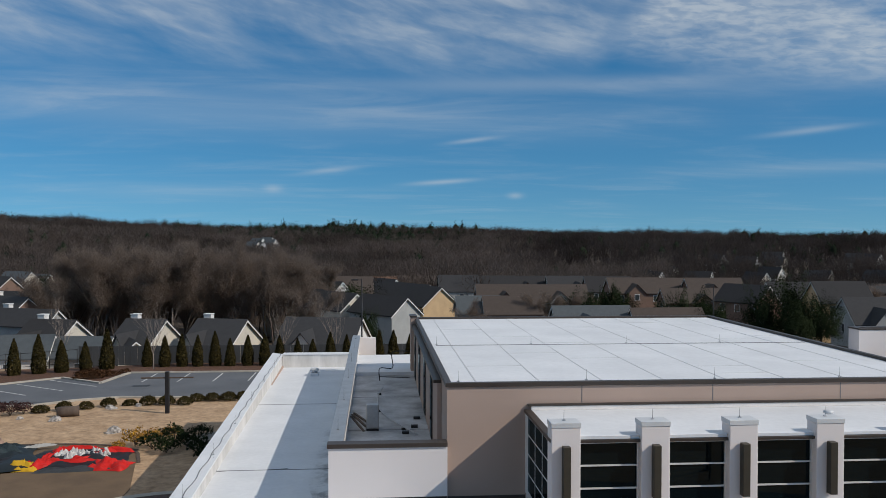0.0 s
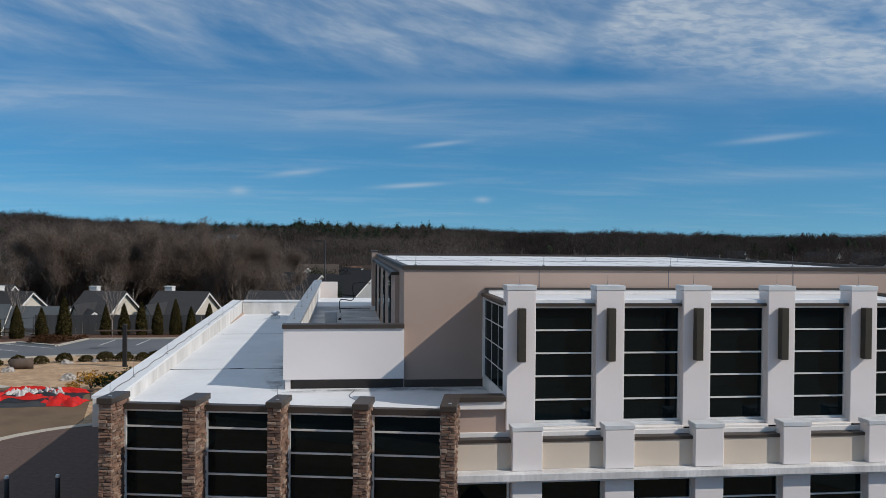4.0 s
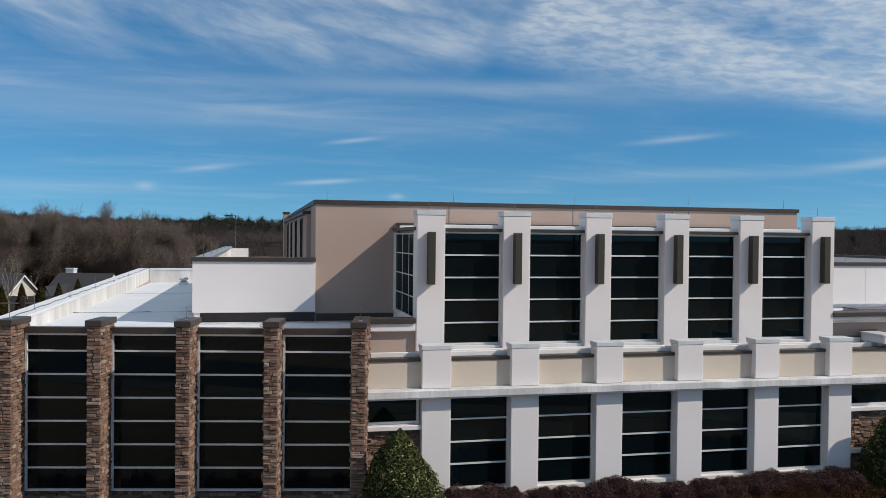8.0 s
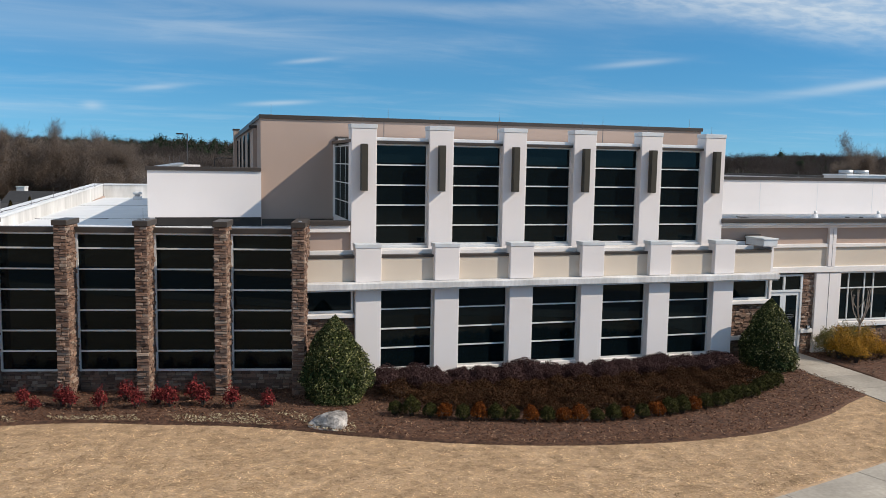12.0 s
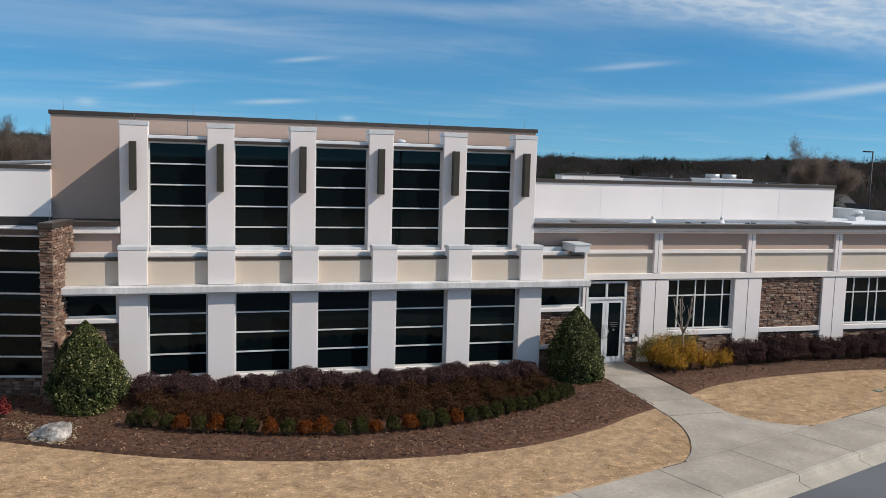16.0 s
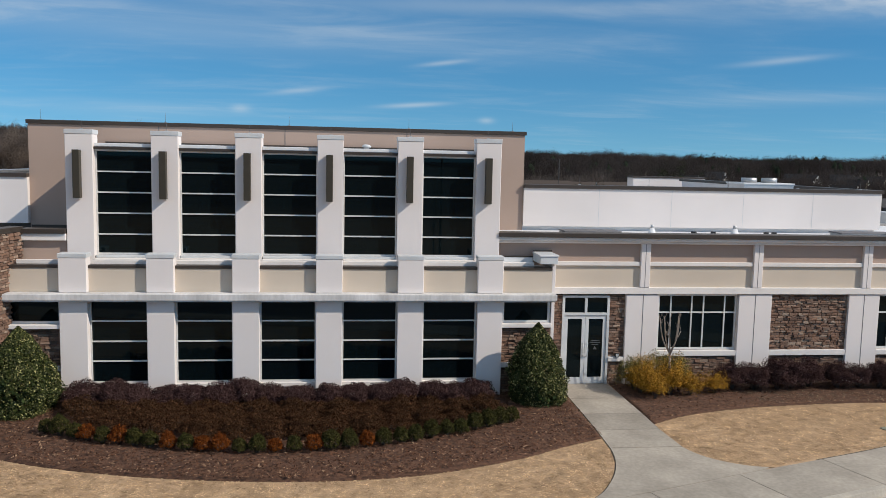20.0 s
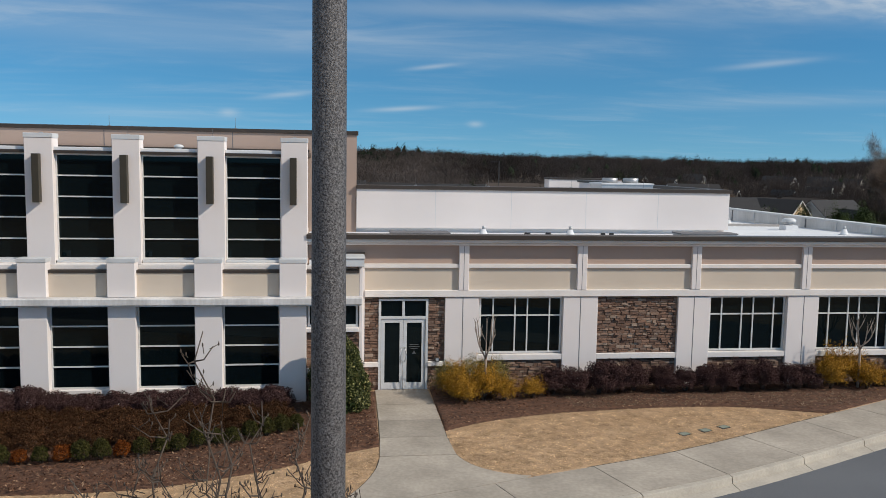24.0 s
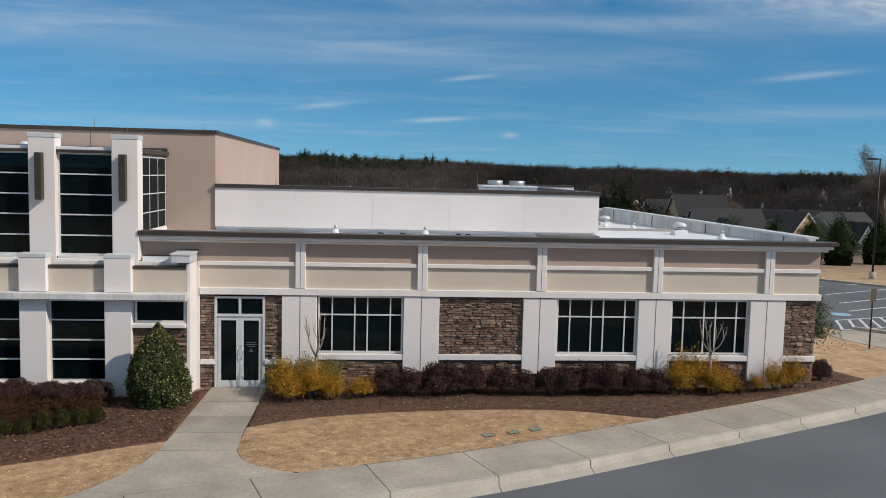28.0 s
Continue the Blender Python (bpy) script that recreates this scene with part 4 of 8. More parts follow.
def build_left_wing():
    for n in range(5):
        u = WING_FROM + WING_STEP * n
        core = box("stone_pier", u + 0.02, u + PIER_W - 0.02, 0.03, PIER_D, -0.2, PIER_TOP, STONE_BACK, building, m=WING, label="square pier clad in brown ledger stone")
        box("cap", u - 0.03, u + PIER_W + 0.03, -0.04, PIER_D + 0.06, PIER_TOP, PIER_TOP + 0.14, COPING, core, 0.012, m=WING)
        STONE_JOBS.append((core, WING @ at_y(0.03), u, u + PIER_W, 0.0, PIER_TOP))
        STONE_JOBS.append((core, WING @ facing_right(u + PIER_W - 0.02, 0.02), 0.0, PIER_D - 0.02, 0.0, PIER_TOP))
        if n > 2:
            STONE_JOBS.append((core, WING @ facing_left(u + 0.02, PIER_D), 0.0, PIER_D - 0.02, 0.0, PIER_TOP))
        if n == 4:
            break
        a, b = u + PIER_W + 0.01, u + WING_STEP - 0.01
        glazing("window", a, b, 0.57, 4.22, (), (0.148, 0.296, 0.444, 0.592, 0.74, 0.888), WING @ at_y(0.62), bar=0.05)
        box("coping", a - 0.005, b + 0.005, 0.56, 0.78, 4.22, 4.36, COPING, building, 0.006, m=WING)
        base = box("stone_wall", a, b, 0.72, 0.82, -0.2, 0.565, STONE_BACK, building, m=WING, label="low stone wall under the tall glazing")
        STONE_JOBS.append((base, WING @ at_y(0.72), a, b, 0.0, 0.55))
    # the last pier runs back above the parapet
    u = WING_FROM + WING_STEP * 4
    core = box("stone_wall", u + 0.02, u + PIER_W - 0.02, PIER_D + 0.003, 1.42, 2.92, PIER_TOP, STONE_BACK, building, m=WING, label="stone return wall behind the pier")
    STONE_JOBS.append((core, WING @ facing_right(u + PIER_W - 0.02, PIER_D), 0.0, 1.42 - PIER_D, 2.96, PIER_TOP))
    box("cap", u - 0.03, u + PIER_W + 0.03, PIER_D + 0.063, 1.45, PIER_TOP, PIER_TOP + 0.138, COPING, core, 0.01, m=WING)
    # tan upper wall with its cornice between the pier and the first column
    box("wall", 2.86, 4.1, -0.20, 0.02, 3.55, 4.20, STUCCO_TAN, building)
    box("cornice", 2.905, 4.06, -0.34, 0.02, 4.20, 4.40, TRIM, building, 0.02)
    box("coping", 2.905, 4.06, -0.40, 0.05, 4.40, 4.52, COPING, building, 0.008)
    # roof of the wing
    a, b = WING @ Vector((0.2, 0.76, 0)), WING @ Vector((WING_FROM + WING_STEP * 4 + 0.2, 0.76, 0))
    bm = slab(bmesh.new(), [(a.x, a.y), (b.x, b.y), (2.84, -0.10), (4.1, -0.10), (4.1, 3.3), (-1.0, 3.3), (-1.0, 31.0), (-5.95, 31.0)], 3.95, 4.16, lambda x, y: -0.015 * y)
    roof = part("roof", bm, ROOF_WHITE, building, "white roof membrane with dark welded seams")
    for y in (7.3, 18.7):
        box("seam", -5.4 - 0.016 * y, -1.46, y, y + 0.035, 4.155 - 0.015 * y, 4.168 - 0.015 * y, SEAM, roof)
    # parapet down the outer side and across the back
    part("parapet", slab(bmesh.new(), ((-5.64, 0.36), (-5.12, 0.36), (-5.80, 30.7), (-6.38, 31.2)), 3.80, 4.46), PARAPET_WHITE, building)
    part("wall", slab(bmesh.new(), ((-5.46, 0.62), (-5.2, 0.62), (-5.7, 30.6), (-6.0, 30.6)), -0.2, 3.797), STUCCO_TAN, building)
    part("coping", slab(bmesh.new(), ((-5.68, 0.40), (-5.09, 0.40), (-5.77, 30.66), (-6.42, 31.24)), 4.46, 4.53), ROOF_WHITE, building)
    box("parapet", -5.78, -1.6, 30.7, 31.2, 0, 4.46, PARAPET_WHITE, building)
    box("coping", -5.76, -1.6, 30.66, 31.24, 4.46, 4.53, ROOF_WHITE, building)
    

build_left_wing()


def stain(name, outline, z, seed, axis, clean, soiled):
    """A film of black soiling on a roof, broken up and fading out at its rim."""
    m = bpy.data.materials.new("roof_soiling")
    m.use_nodes = True
    nt = m.node_tree
    add, link = nt.nodes.new, nt.links.new
    p, out = nt.nodes["Principled BSDF"], nt.nodes["Material Output"]
    p.inputs["Base Color"].default_value, p.inputs["Roughness"].default_value = (0.05, 0.05, 0.05, 1), 0.9
    coord, tex, rng, clear, both = [add("ShaderNode" + n) for n in ("NewGeometry", "TexNoise", "MapRange", "BsdfTransparent", "MixShader")]
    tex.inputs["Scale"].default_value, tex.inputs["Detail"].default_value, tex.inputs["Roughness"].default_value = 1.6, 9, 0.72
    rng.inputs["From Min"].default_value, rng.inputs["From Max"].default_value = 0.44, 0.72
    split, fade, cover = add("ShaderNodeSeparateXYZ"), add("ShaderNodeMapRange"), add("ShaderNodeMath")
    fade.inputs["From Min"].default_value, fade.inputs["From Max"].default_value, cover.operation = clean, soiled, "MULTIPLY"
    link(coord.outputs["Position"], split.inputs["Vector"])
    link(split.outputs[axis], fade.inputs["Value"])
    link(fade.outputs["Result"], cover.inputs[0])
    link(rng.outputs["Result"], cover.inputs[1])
    link(coord.outputs["Position"], tex.inputs["Vector"])
    link(tex.outputs["Fac"], rng.inputs["Value"])
    link(cover.outputs["Value"], both.inputs["Fac"])
    link(clear.outputs["BSDF"], both.inputs[1])
    link(p.outputs["BSDF"], both.inputs[2])
    link(both.outputs["Shader"], out.inputs["Surface"])
    rnd = random.Random(seed)
    rim = spline([(x + rnd.uniform(-0.06, 0.06), y + rnd.uniform(-0.2, 0.2)) for x, y in outline], 6, True)
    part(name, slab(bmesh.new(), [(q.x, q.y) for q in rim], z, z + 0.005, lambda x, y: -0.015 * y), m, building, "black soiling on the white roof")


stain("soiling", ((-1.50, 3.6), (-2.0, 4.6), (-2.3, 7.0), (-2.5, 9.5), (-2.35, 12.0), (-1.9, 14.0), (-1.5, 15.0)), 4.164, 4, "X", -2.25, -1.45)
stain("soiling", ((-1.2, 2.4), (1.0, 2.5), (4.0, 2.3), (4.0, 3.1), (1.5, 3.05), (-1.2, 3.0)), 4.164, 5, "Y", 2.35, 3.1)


# -- raised white block beside the main block, with a sunken plant deck --
def build_plant_deck():
    x0, x1, y0, y1 = -1.44, BOX_X0 - 0.003, 3.12, 28.5
    box("wall", x0, x1, y0, y0 + 0.3, 4.39, 5.79, STUCCO_WHITE, building)
    # coloured dark to hold the shadow in the gap under the white wall
    box("plinth", x0 + 0.04, x1, y0 + 0.2, y0 + 0.3, 3.95, 4.388, COPING, building)
    box("coping", x0 - 0.04, x1, y0 - 0.05, y0 + 0.34, 5.79, 5.91, COPING, building, 0.008)
    box("wall", x0, x0 + 0.32, y0 + 0.3, y1, 3.5, 5.79, PARAPET_WHITE, building)
    box("coping", x0 - 0.04, x0 + 0.40, y0 + 0.34, y1 + 0.03, 5.79, 5.88, GALV, building, 0.008)
    box("wall", x0, x0 + 1.3, y1 - 0.32, y1 - 0.004, 3.5, 5.78, STUCCO_WHITE, building)
    box("roof", x0 + 0.32, x1, y0 + 0.3, 21.0, 4.6, 4.78, ROOF_DIRTY, building)
    deck = box("roof", x0 + 0.32, x1 + 1.0, 21.0, 27.0, 4.6, 4.95, ROOF_WHITE, building)
    for y in (9.5, 15.5):
        box("seam", x0 + 0.34, x1 - 0.02, y, y + 0.03, 4.78, 4.786, SEAM, deck)
    box("post", x0 + 0.05, x0 + 0.19, y0 + 0.04, y0 + 0.18, 4.10, 4.388, STUCCO_WHITE, building)
    # lower bay with slit windows on the flank of the main block, between two fins
    bay = box("wall", 1.74, 1.866, 5.3, 21.3, 4.78, 7.18, STUCCO_TAN, building)
    for y in (7.4, 11.2, 15.0, 18.8):
        slit = box("window", 1.70, 1.738, y, y + 0.8, 4.9, 7.1, STEEL_DARK, bay)
        box("pane", 1.692, 1.70, y + 0.06, y + 0.74, 4.96, 7.04, GLASS, slit)
    box("coping", 1.62, 1.866, 5.3, 21.3, 7.18, 7.28, COPING, building, 0.008)
    box("wall", 1.60, 1.866, 21.3, 22.2, 4.6, 7.62, STUCCO_TAN, building)
    box("coping", 1.56, 1.90, 21.26, 22.24, 7.62, 7.70, COPING, building, 0.008)


build_plant_deck()

# -- right wing --
STRIPS = (20.15, 23.66, 27.18, 30.71, 34.18)
WING_END = 35.95


def build_right_wing():
    wide = ((19.77, 20.77), (23.28, 24.33), (26.82, 27.83), (30.32, 31.34), (33.80, 34.91))
    for (a, b), s in zip(wide, STRIPS):
        col = box("pilaster", a, b, -0.05, 0.25, -0.2, 2.72, STUCCO_WHITE, building, 0.01)
        box("joint", s + 0.13, s + 0.15, -0.054, -0.03, 0.0, 2.72, SEAM, col)
        strip = box("pilaster", s, s + 0.29, -0.10, 0.1, 2.94, 4.235, STUCCO_WHITE, building, 0.01)
        box("joint", s + 0.138, s + 0.15, -0.104, -0.08, 2.95, 4.23, SEAM, strip)
    # bands above the windows, bay by bay
    ends = [17.40, *STRIPS, WING_END]
    for n in range(6):
        a, b = ends[n] + (0.29 if n else 0), ends[n + 1]
        box("panel", a, b, 0.0, 0.25, 2.94, 3.58, STUCCO_CREAM, building)
        box("rail", a, b, -0.07, 0.2, 3.58, 3.70, TRIM, building, 0.01)
        box("panel", a, b, 0.0, 0.25, 3.70, 4.24, STUCCO_TAN, building)
    box("ledge", 17.46, WING_END + 0.06, -0.09, 0.25, 2.74, 2.94, TRIM, building, 0.012)
    x0 = 15.83
    bm = block(bmesh.new(), x0, WING_END + 0.16, -0.16, 0.3, 4.24, 4.32, 0.02)
    block(bm, x0, WING_END + 0.26, -0.26, 0.3, 4.32, 4.43, 0.02)
    part("cornice", bm, TRIM, building, "stepped white cornice")
    box("coping", x0, WING_END + 0.36, -0.36, 0.16, 4.43, 4.55, COPING, building, 0.01)
    box("panel", 15.83, 17.40, 0.0, 0.2, 3.58, 4.24, STUCCO_TAN, building)
    # windows and stone fields
    cols = (0.165, 0.43, 0.58, 0.85)
    for a, b in ((20.77, 23.28), (27.83, 30.32), (31.34, 33.80)):
        glazing("window", a + 0.03, b - 0.01, 1.04, 2.72, cols, (0.67,), at_y(0.08), bar=0.05)
        low = box("stone_wall", a, b, 0.06, 0.25, -0.2, 0.84, STONE_BACK, building, label="brown ledger stone under the sill")
        STONE_JOBS.append((low, at_y(0.06), a, b, 0.0, 0.84))
    mid = box("stone_wall", 24.33, 26.82, 0.06, 0.25, -0.2, 2.72, STONE_BACK, building, label="brown ledger stone panel between pilasters")
    STONE_JOBS.append((mid, at_y(0.06), 24.33, 26.82, 0.0, 0.84))
    STONE_JOBS.append((mid, at_y(0.06), 24.33, 26.82, 1.02, 2.70))
    end = box("stone_wall", 34.91, WING_END - 0.05, 0.06, 0.25, -0.2, 2.72, STONE_BACK, building, label="brown ledger stone at the corner")
    STONE_JOBS.append((end, at_y(0.06), 34.91, WING_END - 0.02, 0.0, 0.84))
    STONE_JOBS.append((end, at_y(0.06), 34.91, WING_END - 0.02, 1.02, 2.70))
    for a, b in ((20.77, 23.28), (24.33, 26.82), (27.83, 30.32), (31.34, 33.80), (34.91, WING_END)):
        box("sill", a, b, -0.04, 0.2, 0.85, 1.02, TRIM, building, 0.012)
    # stone beside the doors
    for a, b in ((17.46, 17.86), (19.29, 19.77)):
        side = box("stone_wall", a, b, 0.06, 0.25, -0.2, 2.72, STONE_BACK, building, label="narrow strip of ledger stone beside the doors")
        STONE_JOBS.append((side, at_y(0.06), a, b, 0.0, 0.70))
        STONE_JOBS.append((side, at_y(0.06), a, b, 0.84, 2.70))
        box("sill", a, b, -0.04, 0.2, 0.70, 0.84, TRIM, side, 0.012)
    # flank and back of the wing
    box("wall", WING_END - 0.018, WING_END, 0.26, 22.6, -0.2, 4.24, STUCCO_CREAM, building)
    box("parapet", WING_END - 0.25, WING_END - 0.02, 0.3, 22.6, 3.7, 4.60, PARAPET_WHITE, building)
    box("coping", WING_END - 0.33, WING_END + 0.08, 0.3, 22.6, 4.60, 4.67, CAP_METAL, building, 0.008)
    box("parapet", 17.3, WING_END - 0.25, 22.35, 22.6, -0.2, 4.60, PARAPET_WHITE, building)
    part("roof", slab(bmesh.new(), [(15.8, 0.14), (WING_END - 0.25, 0.14), (WING_END - 0.25, 22.35), (15.8, 22.35)], 4.20, 4.40, lambda x, y: -0.022 * y), ROOF_WHITE, building)
    for k in range(10):
        box("rib", WING_END - 0.275, WING_END - 0.252, 1.8 + 2.1 * k, 1.86 + 2.1 * k, 4.30 - 0.046 * k, 4.60, SEAM if k % 3 == 0 else CAP_METAL, building)
    box("flashing", 16.3, WING_END - 0.3, 0.16, 0.30, 4.40, 4.50, ROOF_WHITE, building)
    # white raised block behind
    x0, x1, y0 = BOX_X1 + 0.003, 29.9, 3.22
    wall = box("wall", x0, x1, y0, y0 + 0.3, 4.47, 5.72, STUCCO_WHITE, building)
    box("wall", x1 - 0.3, x1, y0 + 0.3, 19.7, 3.9, 5.72, STUCCO_WHITE, building)
    box("wall", x0, x1, 19.7, 20.0, 3.9, 5.41, STUCCO_WHITE, building)
    for x in (19.84, 22.35, 24.88, 27.38):
        box("joint", x - 0.007, x + 0.007, y0 - 0.003, y0 + 0.04, 4.48, 5.715, CAP_METAL, wall)
    box("plinth", x0, x1 - 0.3, y0 + 0.16, y0 + 0.3, 4.0, 4.468, ROOF_WHITE, building)
    box("coping", x0, x1 + 0.05, y0 - 0.05, y0 + 0.34, 5.72, 5.84, COPING, building, 0.008)
    box("coping", x1 - 0.34, x1 + 0.05, y0 + 0.34, 20.0, 5.72, 5.84, COPING, building, 0.008)
    box("roof", x0, x1 - 0.3, y0 + 0.3, 19.7, 5.2, 5.4, ROOF_WHITE, building)


build_right_wing()


def build_rear_block():
    """The raised white block at the far corner, over the flat roofs."""
    x0, x1, y0, y1 = 30.9, 36.0, 31.0, 32.2
    for a in ((x0, x1, y0, y0 + 0.3), (x0, x1, y1 - 0.3, y1), (x0, x0 + 0.3, y0 + 0.3, y1 - 0.3), (x1 - 0.3, x1, y0 + 0.3, y1 - 0.3)):
        box("wall", *a, -1.0, 5.68, STUCCO_WHITE, building)
    copings(x0, x1, y0, y1, 5.68, 5.78, 0.36)
    box("roof", x0 + 0.3, x1 - 0.3, y0 + 0.3, y1 - 0.3, 5.0, 5.2, ROOF_WHITE, building)
    box("link_wall", 20.0, x0, 30.9, 31.2, -1.0, 4.3, STUCCO_WHITE, building)
    box("link_roof", 18.0, x0, 22.62, 30.88, 3.9, 4.1, ROOF_WHITE, building)
    box("link_wall", WING_END - 0.3, WING_END - 0.02, 22.62, 30.98, -0.5, 4.45, STUCCO_WHITE, building)


build_rear_block()


def build_doors():
    """The double glass doors with a transom light above."""
    bm = bmesh.new()
    for a, b in ((17.86, 17.93), (19.22, 19.29)):
        block(bm, a, b, 0.0, 0.12, 0.0, 2.68)
    block(bm, 17.93, 19.22, 0.0, 0.12, 2.62, 2.68)
    block(bm, 17.93, 19.22, 0.0, 0.12, 2.10, 2.17)
    block(bm, 18.54, 18.61, 0.0, 0.12, 2.17, 2.62)
    frame_ = part("door_frame", bm, CAP_METAL, building, "brushed aluminium door frame")
    for a, b in ((17.93, 18.54), (18.61, 19.22)):
        box("pane", a, b, 0.05, 0.062, 2.17, 2.62, GLASS, frame_)
    for a, b, side in ((17.94, 18.57, 1), (18.58, 19.21, -1)):
        bm = bmesh.new()
        block(bm, a, a + 0.10, 0.03, 0.08, 0.02, 2.09)
        block(bm, b - 0.10, b, 0.03, 0.08, 0.02, 2.09)
        block(bm, a + 0.10, b - 0.10, 0.03, 0.08, 1.98, 2.09)
        block(bm, a + 0.10, b - 0.10, 0.03, 0.08, 0.02, 0.22)
        leaf = part("door", bm, CAP_METAL, building, "closed glass door in an aluminium frame")
        box("pane", a + 0.10, b - 0.10, 0.05, 0.06, 0.22, 1.98, GLASS, leaf)
        x = b - 0.05 if side > 0 else a + 0.05
        tube_ = tube(bmesh.new(), [(x, 0.03, 0.85), (x, -0.03, 0.88), (x - 0.03 * side, -0.05, 1.05), (x, -0.03, 1.22), (x, 0.03, 1.25)], 0.014, 8)
        part("handle", tube_, GALV, leaf, "bent steel pull handle")
        if side < 0:
            for z, w, h in ((1.32, 0.13, 0.02), (1.26, 0.16, 0.02), (1.20, 0.10, 0.02)):
                box("lettering", (a + b) / 2 - w, (a + b) / 2 + w, 0.044, 0.049, z, z + h, STEEL_FAINT, leaf)
            bm = bmesh.new()
            v = [bm.verts.new(p) for p in (((a + b) / 2 - 0.06, 0.047, 1.06), ((a + b) / 2 + 0.06, 0.047, 1.06), ((a + b) / 2, 0.047, 1.16))]
            bm.faces.new(v)
            part("emblem", bm, STEEL_FAINT, leaf)


build_doors()
call_box = thing("call_box", "small dark call box on the ledge beside the doors", "intercom", at=(19.56, -0.055, 0.84))
part("casing", block(bmesh.new(), -0.06, 0.06, -0.02, 0.05, 0.0, 0.12, 0.008), STEEL_DARK, call_box)
part("face", block(bmesh.new(), -0.045, 0.045, -0.026, -0.0205, 0.015, 0.105, 0.002), CAP_METAL, call_box)


# ---- plants ----
def leaf_cloud(centres, normals, size, seed, slim=0.5, vary=0.35, outward=0.6):
    """Small leaves, four-cornered and each on its own, at the given places."""
    rng = np.random.default_rng(seed)
    n = len(centres)
    d = outward * normals + rng.normal(0, 0.55, (n, 3))
    d /= np.linalg.norm(d, axis=1, keepdims=True) + 1e-9
    u = np.cross(d, rng.normal(0, 1, (n, 3)))
    u /= np.linalg.norm(u, axis=1, keepdims=True) + 1e-9
    v = np.cross(d, u)
    s = size * (1 + vary * rng.uniform(-1, 1, (n, 1)))
    quads = np.stack([centres - u * s, centres + v * s * slim, centres + u * s, centres - v * s * slim], 1)
    return quads.reshape(-1, 3), np.arange(4 * n).reshape(-1, 4)


def mound_points(n, rx, ry, h, seed, lump=0.16, inner=0.62, low=0.08):
    """Places in the outer shell of an uneven mound standing on the ground."""
    rng = np.random.default_rng(seed)
    d = rng.normal(0, 1, (n, 3))
    d[:, 2] = np.abs(d[:, 2]) * 1.1 - 0.15
    d /= np.linalg.norm(d, axis=1, keepdims=True)
    k = np.array([1 + lump * 2 * noise.noise(Vector((*(v * 2.3), )) + Vector((seed * 1.7, 0, 0))) for v in d])[:, None]
    r = rng.uniform(inner, 1.0, (n, 1)) ** 0.6 * k
    p = d * r * np.array([rx, ry, h * 0.62])
    p[:, 2] = np.maximum(p[:, 2] + h * 0.40, low * h)
    return p, d


def cone_points(n, radius, h, seed, belly=0.28):
    """Places in the outer shell of a broad pointed shrub."""
    rng = np.random.default_rng(seed)
    z = rng.uniform(0, 1, n) ** 1.25
    a = rng.uniform(0, 2 * math.pi, n)
    prof = np.where(z < belly, 0.82 + 0.18 * np.sin(z / belly * math.pi / 2), (1 - (np.clip(z - belly, 0, 1) / (1 - belly)) ** 1.6) ** 0.92)
    k = np.array([1 + 0.26 * noise.noise(Vector((math.cos(t) * 1.6, math.sin(t) * 1.6, w * 4 + seed))) + 0.14 * noise.noise(Vector((math.cos(t) * 5, math.sin(t) * 5, w * 11 + seed))) for t, w in zip(a, z)])
    r = radius * prof * k * rng.uniform(0.7, 1.0, n) ** 0.5
    p = np.stack([r * np.cos(a), r * np.sin(a), 0.04 + z * h], 1)
    d = np.stack([np.cos(a), np.sin(a), 0.15 + z * 0.8], 1)
    return p, d / np.linalg.norm(d, axis=1, keepdims=True)


def core_mesh(rx, ry, h, seed):
    """The dark tangle of stems inside a shrub."""
    bm = bmesh.new()
    rnd = random.Random(seed)
    for _ in range(14):
        a, r = rnd.uniform(0, 6.28), rnd.uniform(0.4, 0.85)
        tip = Vector((math.cos(a) * rx * r, math.sin(a) * ry * r, h * rnd.uniform(0.5, 0.9)))
        mid = tip * 0.45 + Vector((0, 0, h * 0.05))
        tube(bm, [(rnd.uniform(-0.05, 0.05), rnd.uniform(-0.05, 0.05), -0.03), mid, tip], [0.014, 0.010, 0.004], 4)
    return bm


LEAF_PURPLE = leaf_material("purple_leaves", (0.026, 0.013, 0.013), (0.070, 0.038, 0.035), (0.158, 0.098, 0.090), rough=0.85, spec=0.04)
LEAF_BRONZE = leaf_material("bronze_leaves", (0.020, 0.011, 0.005), (0.062, 0.030, 0.015), (0.160, 0.076, 0.038), rough=0.85, spec=0.04)
LEAF_BOX = leaf_material("boxwood_leaves", (0.013, 0.014, 0.005), (0.044, 0.044, 0.012), (0.110, 0.095, 0.028), rough=0.8, spec=0.06)
LEAF_ORANGE = leaf_material("orange_boxwood_leaves", (0.045, 0.014, 0.004), (0.16, 0.042, 0.008), (0.31, 0.095, 0.018), rough=0.8, spec=0.05)
LEAF_RED = leaf_material("red_leaves", (0.05, 0.011, 0.011), (0.19, 0.028, 0.028), (0.33, 0.072, 0.062), rough=0.8, spec=0.05)
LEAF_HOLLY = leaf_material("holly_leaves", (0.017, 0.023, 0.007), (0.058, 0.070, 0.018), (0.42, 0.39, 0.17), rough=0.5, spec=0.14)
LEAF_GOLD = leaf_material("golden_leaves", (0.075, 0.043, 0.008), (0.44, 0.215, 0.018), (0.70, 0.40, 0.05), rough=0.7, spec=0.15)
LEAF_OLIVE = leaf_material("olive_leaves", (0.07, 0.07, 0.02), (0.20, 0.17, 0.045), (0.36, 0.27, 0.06))
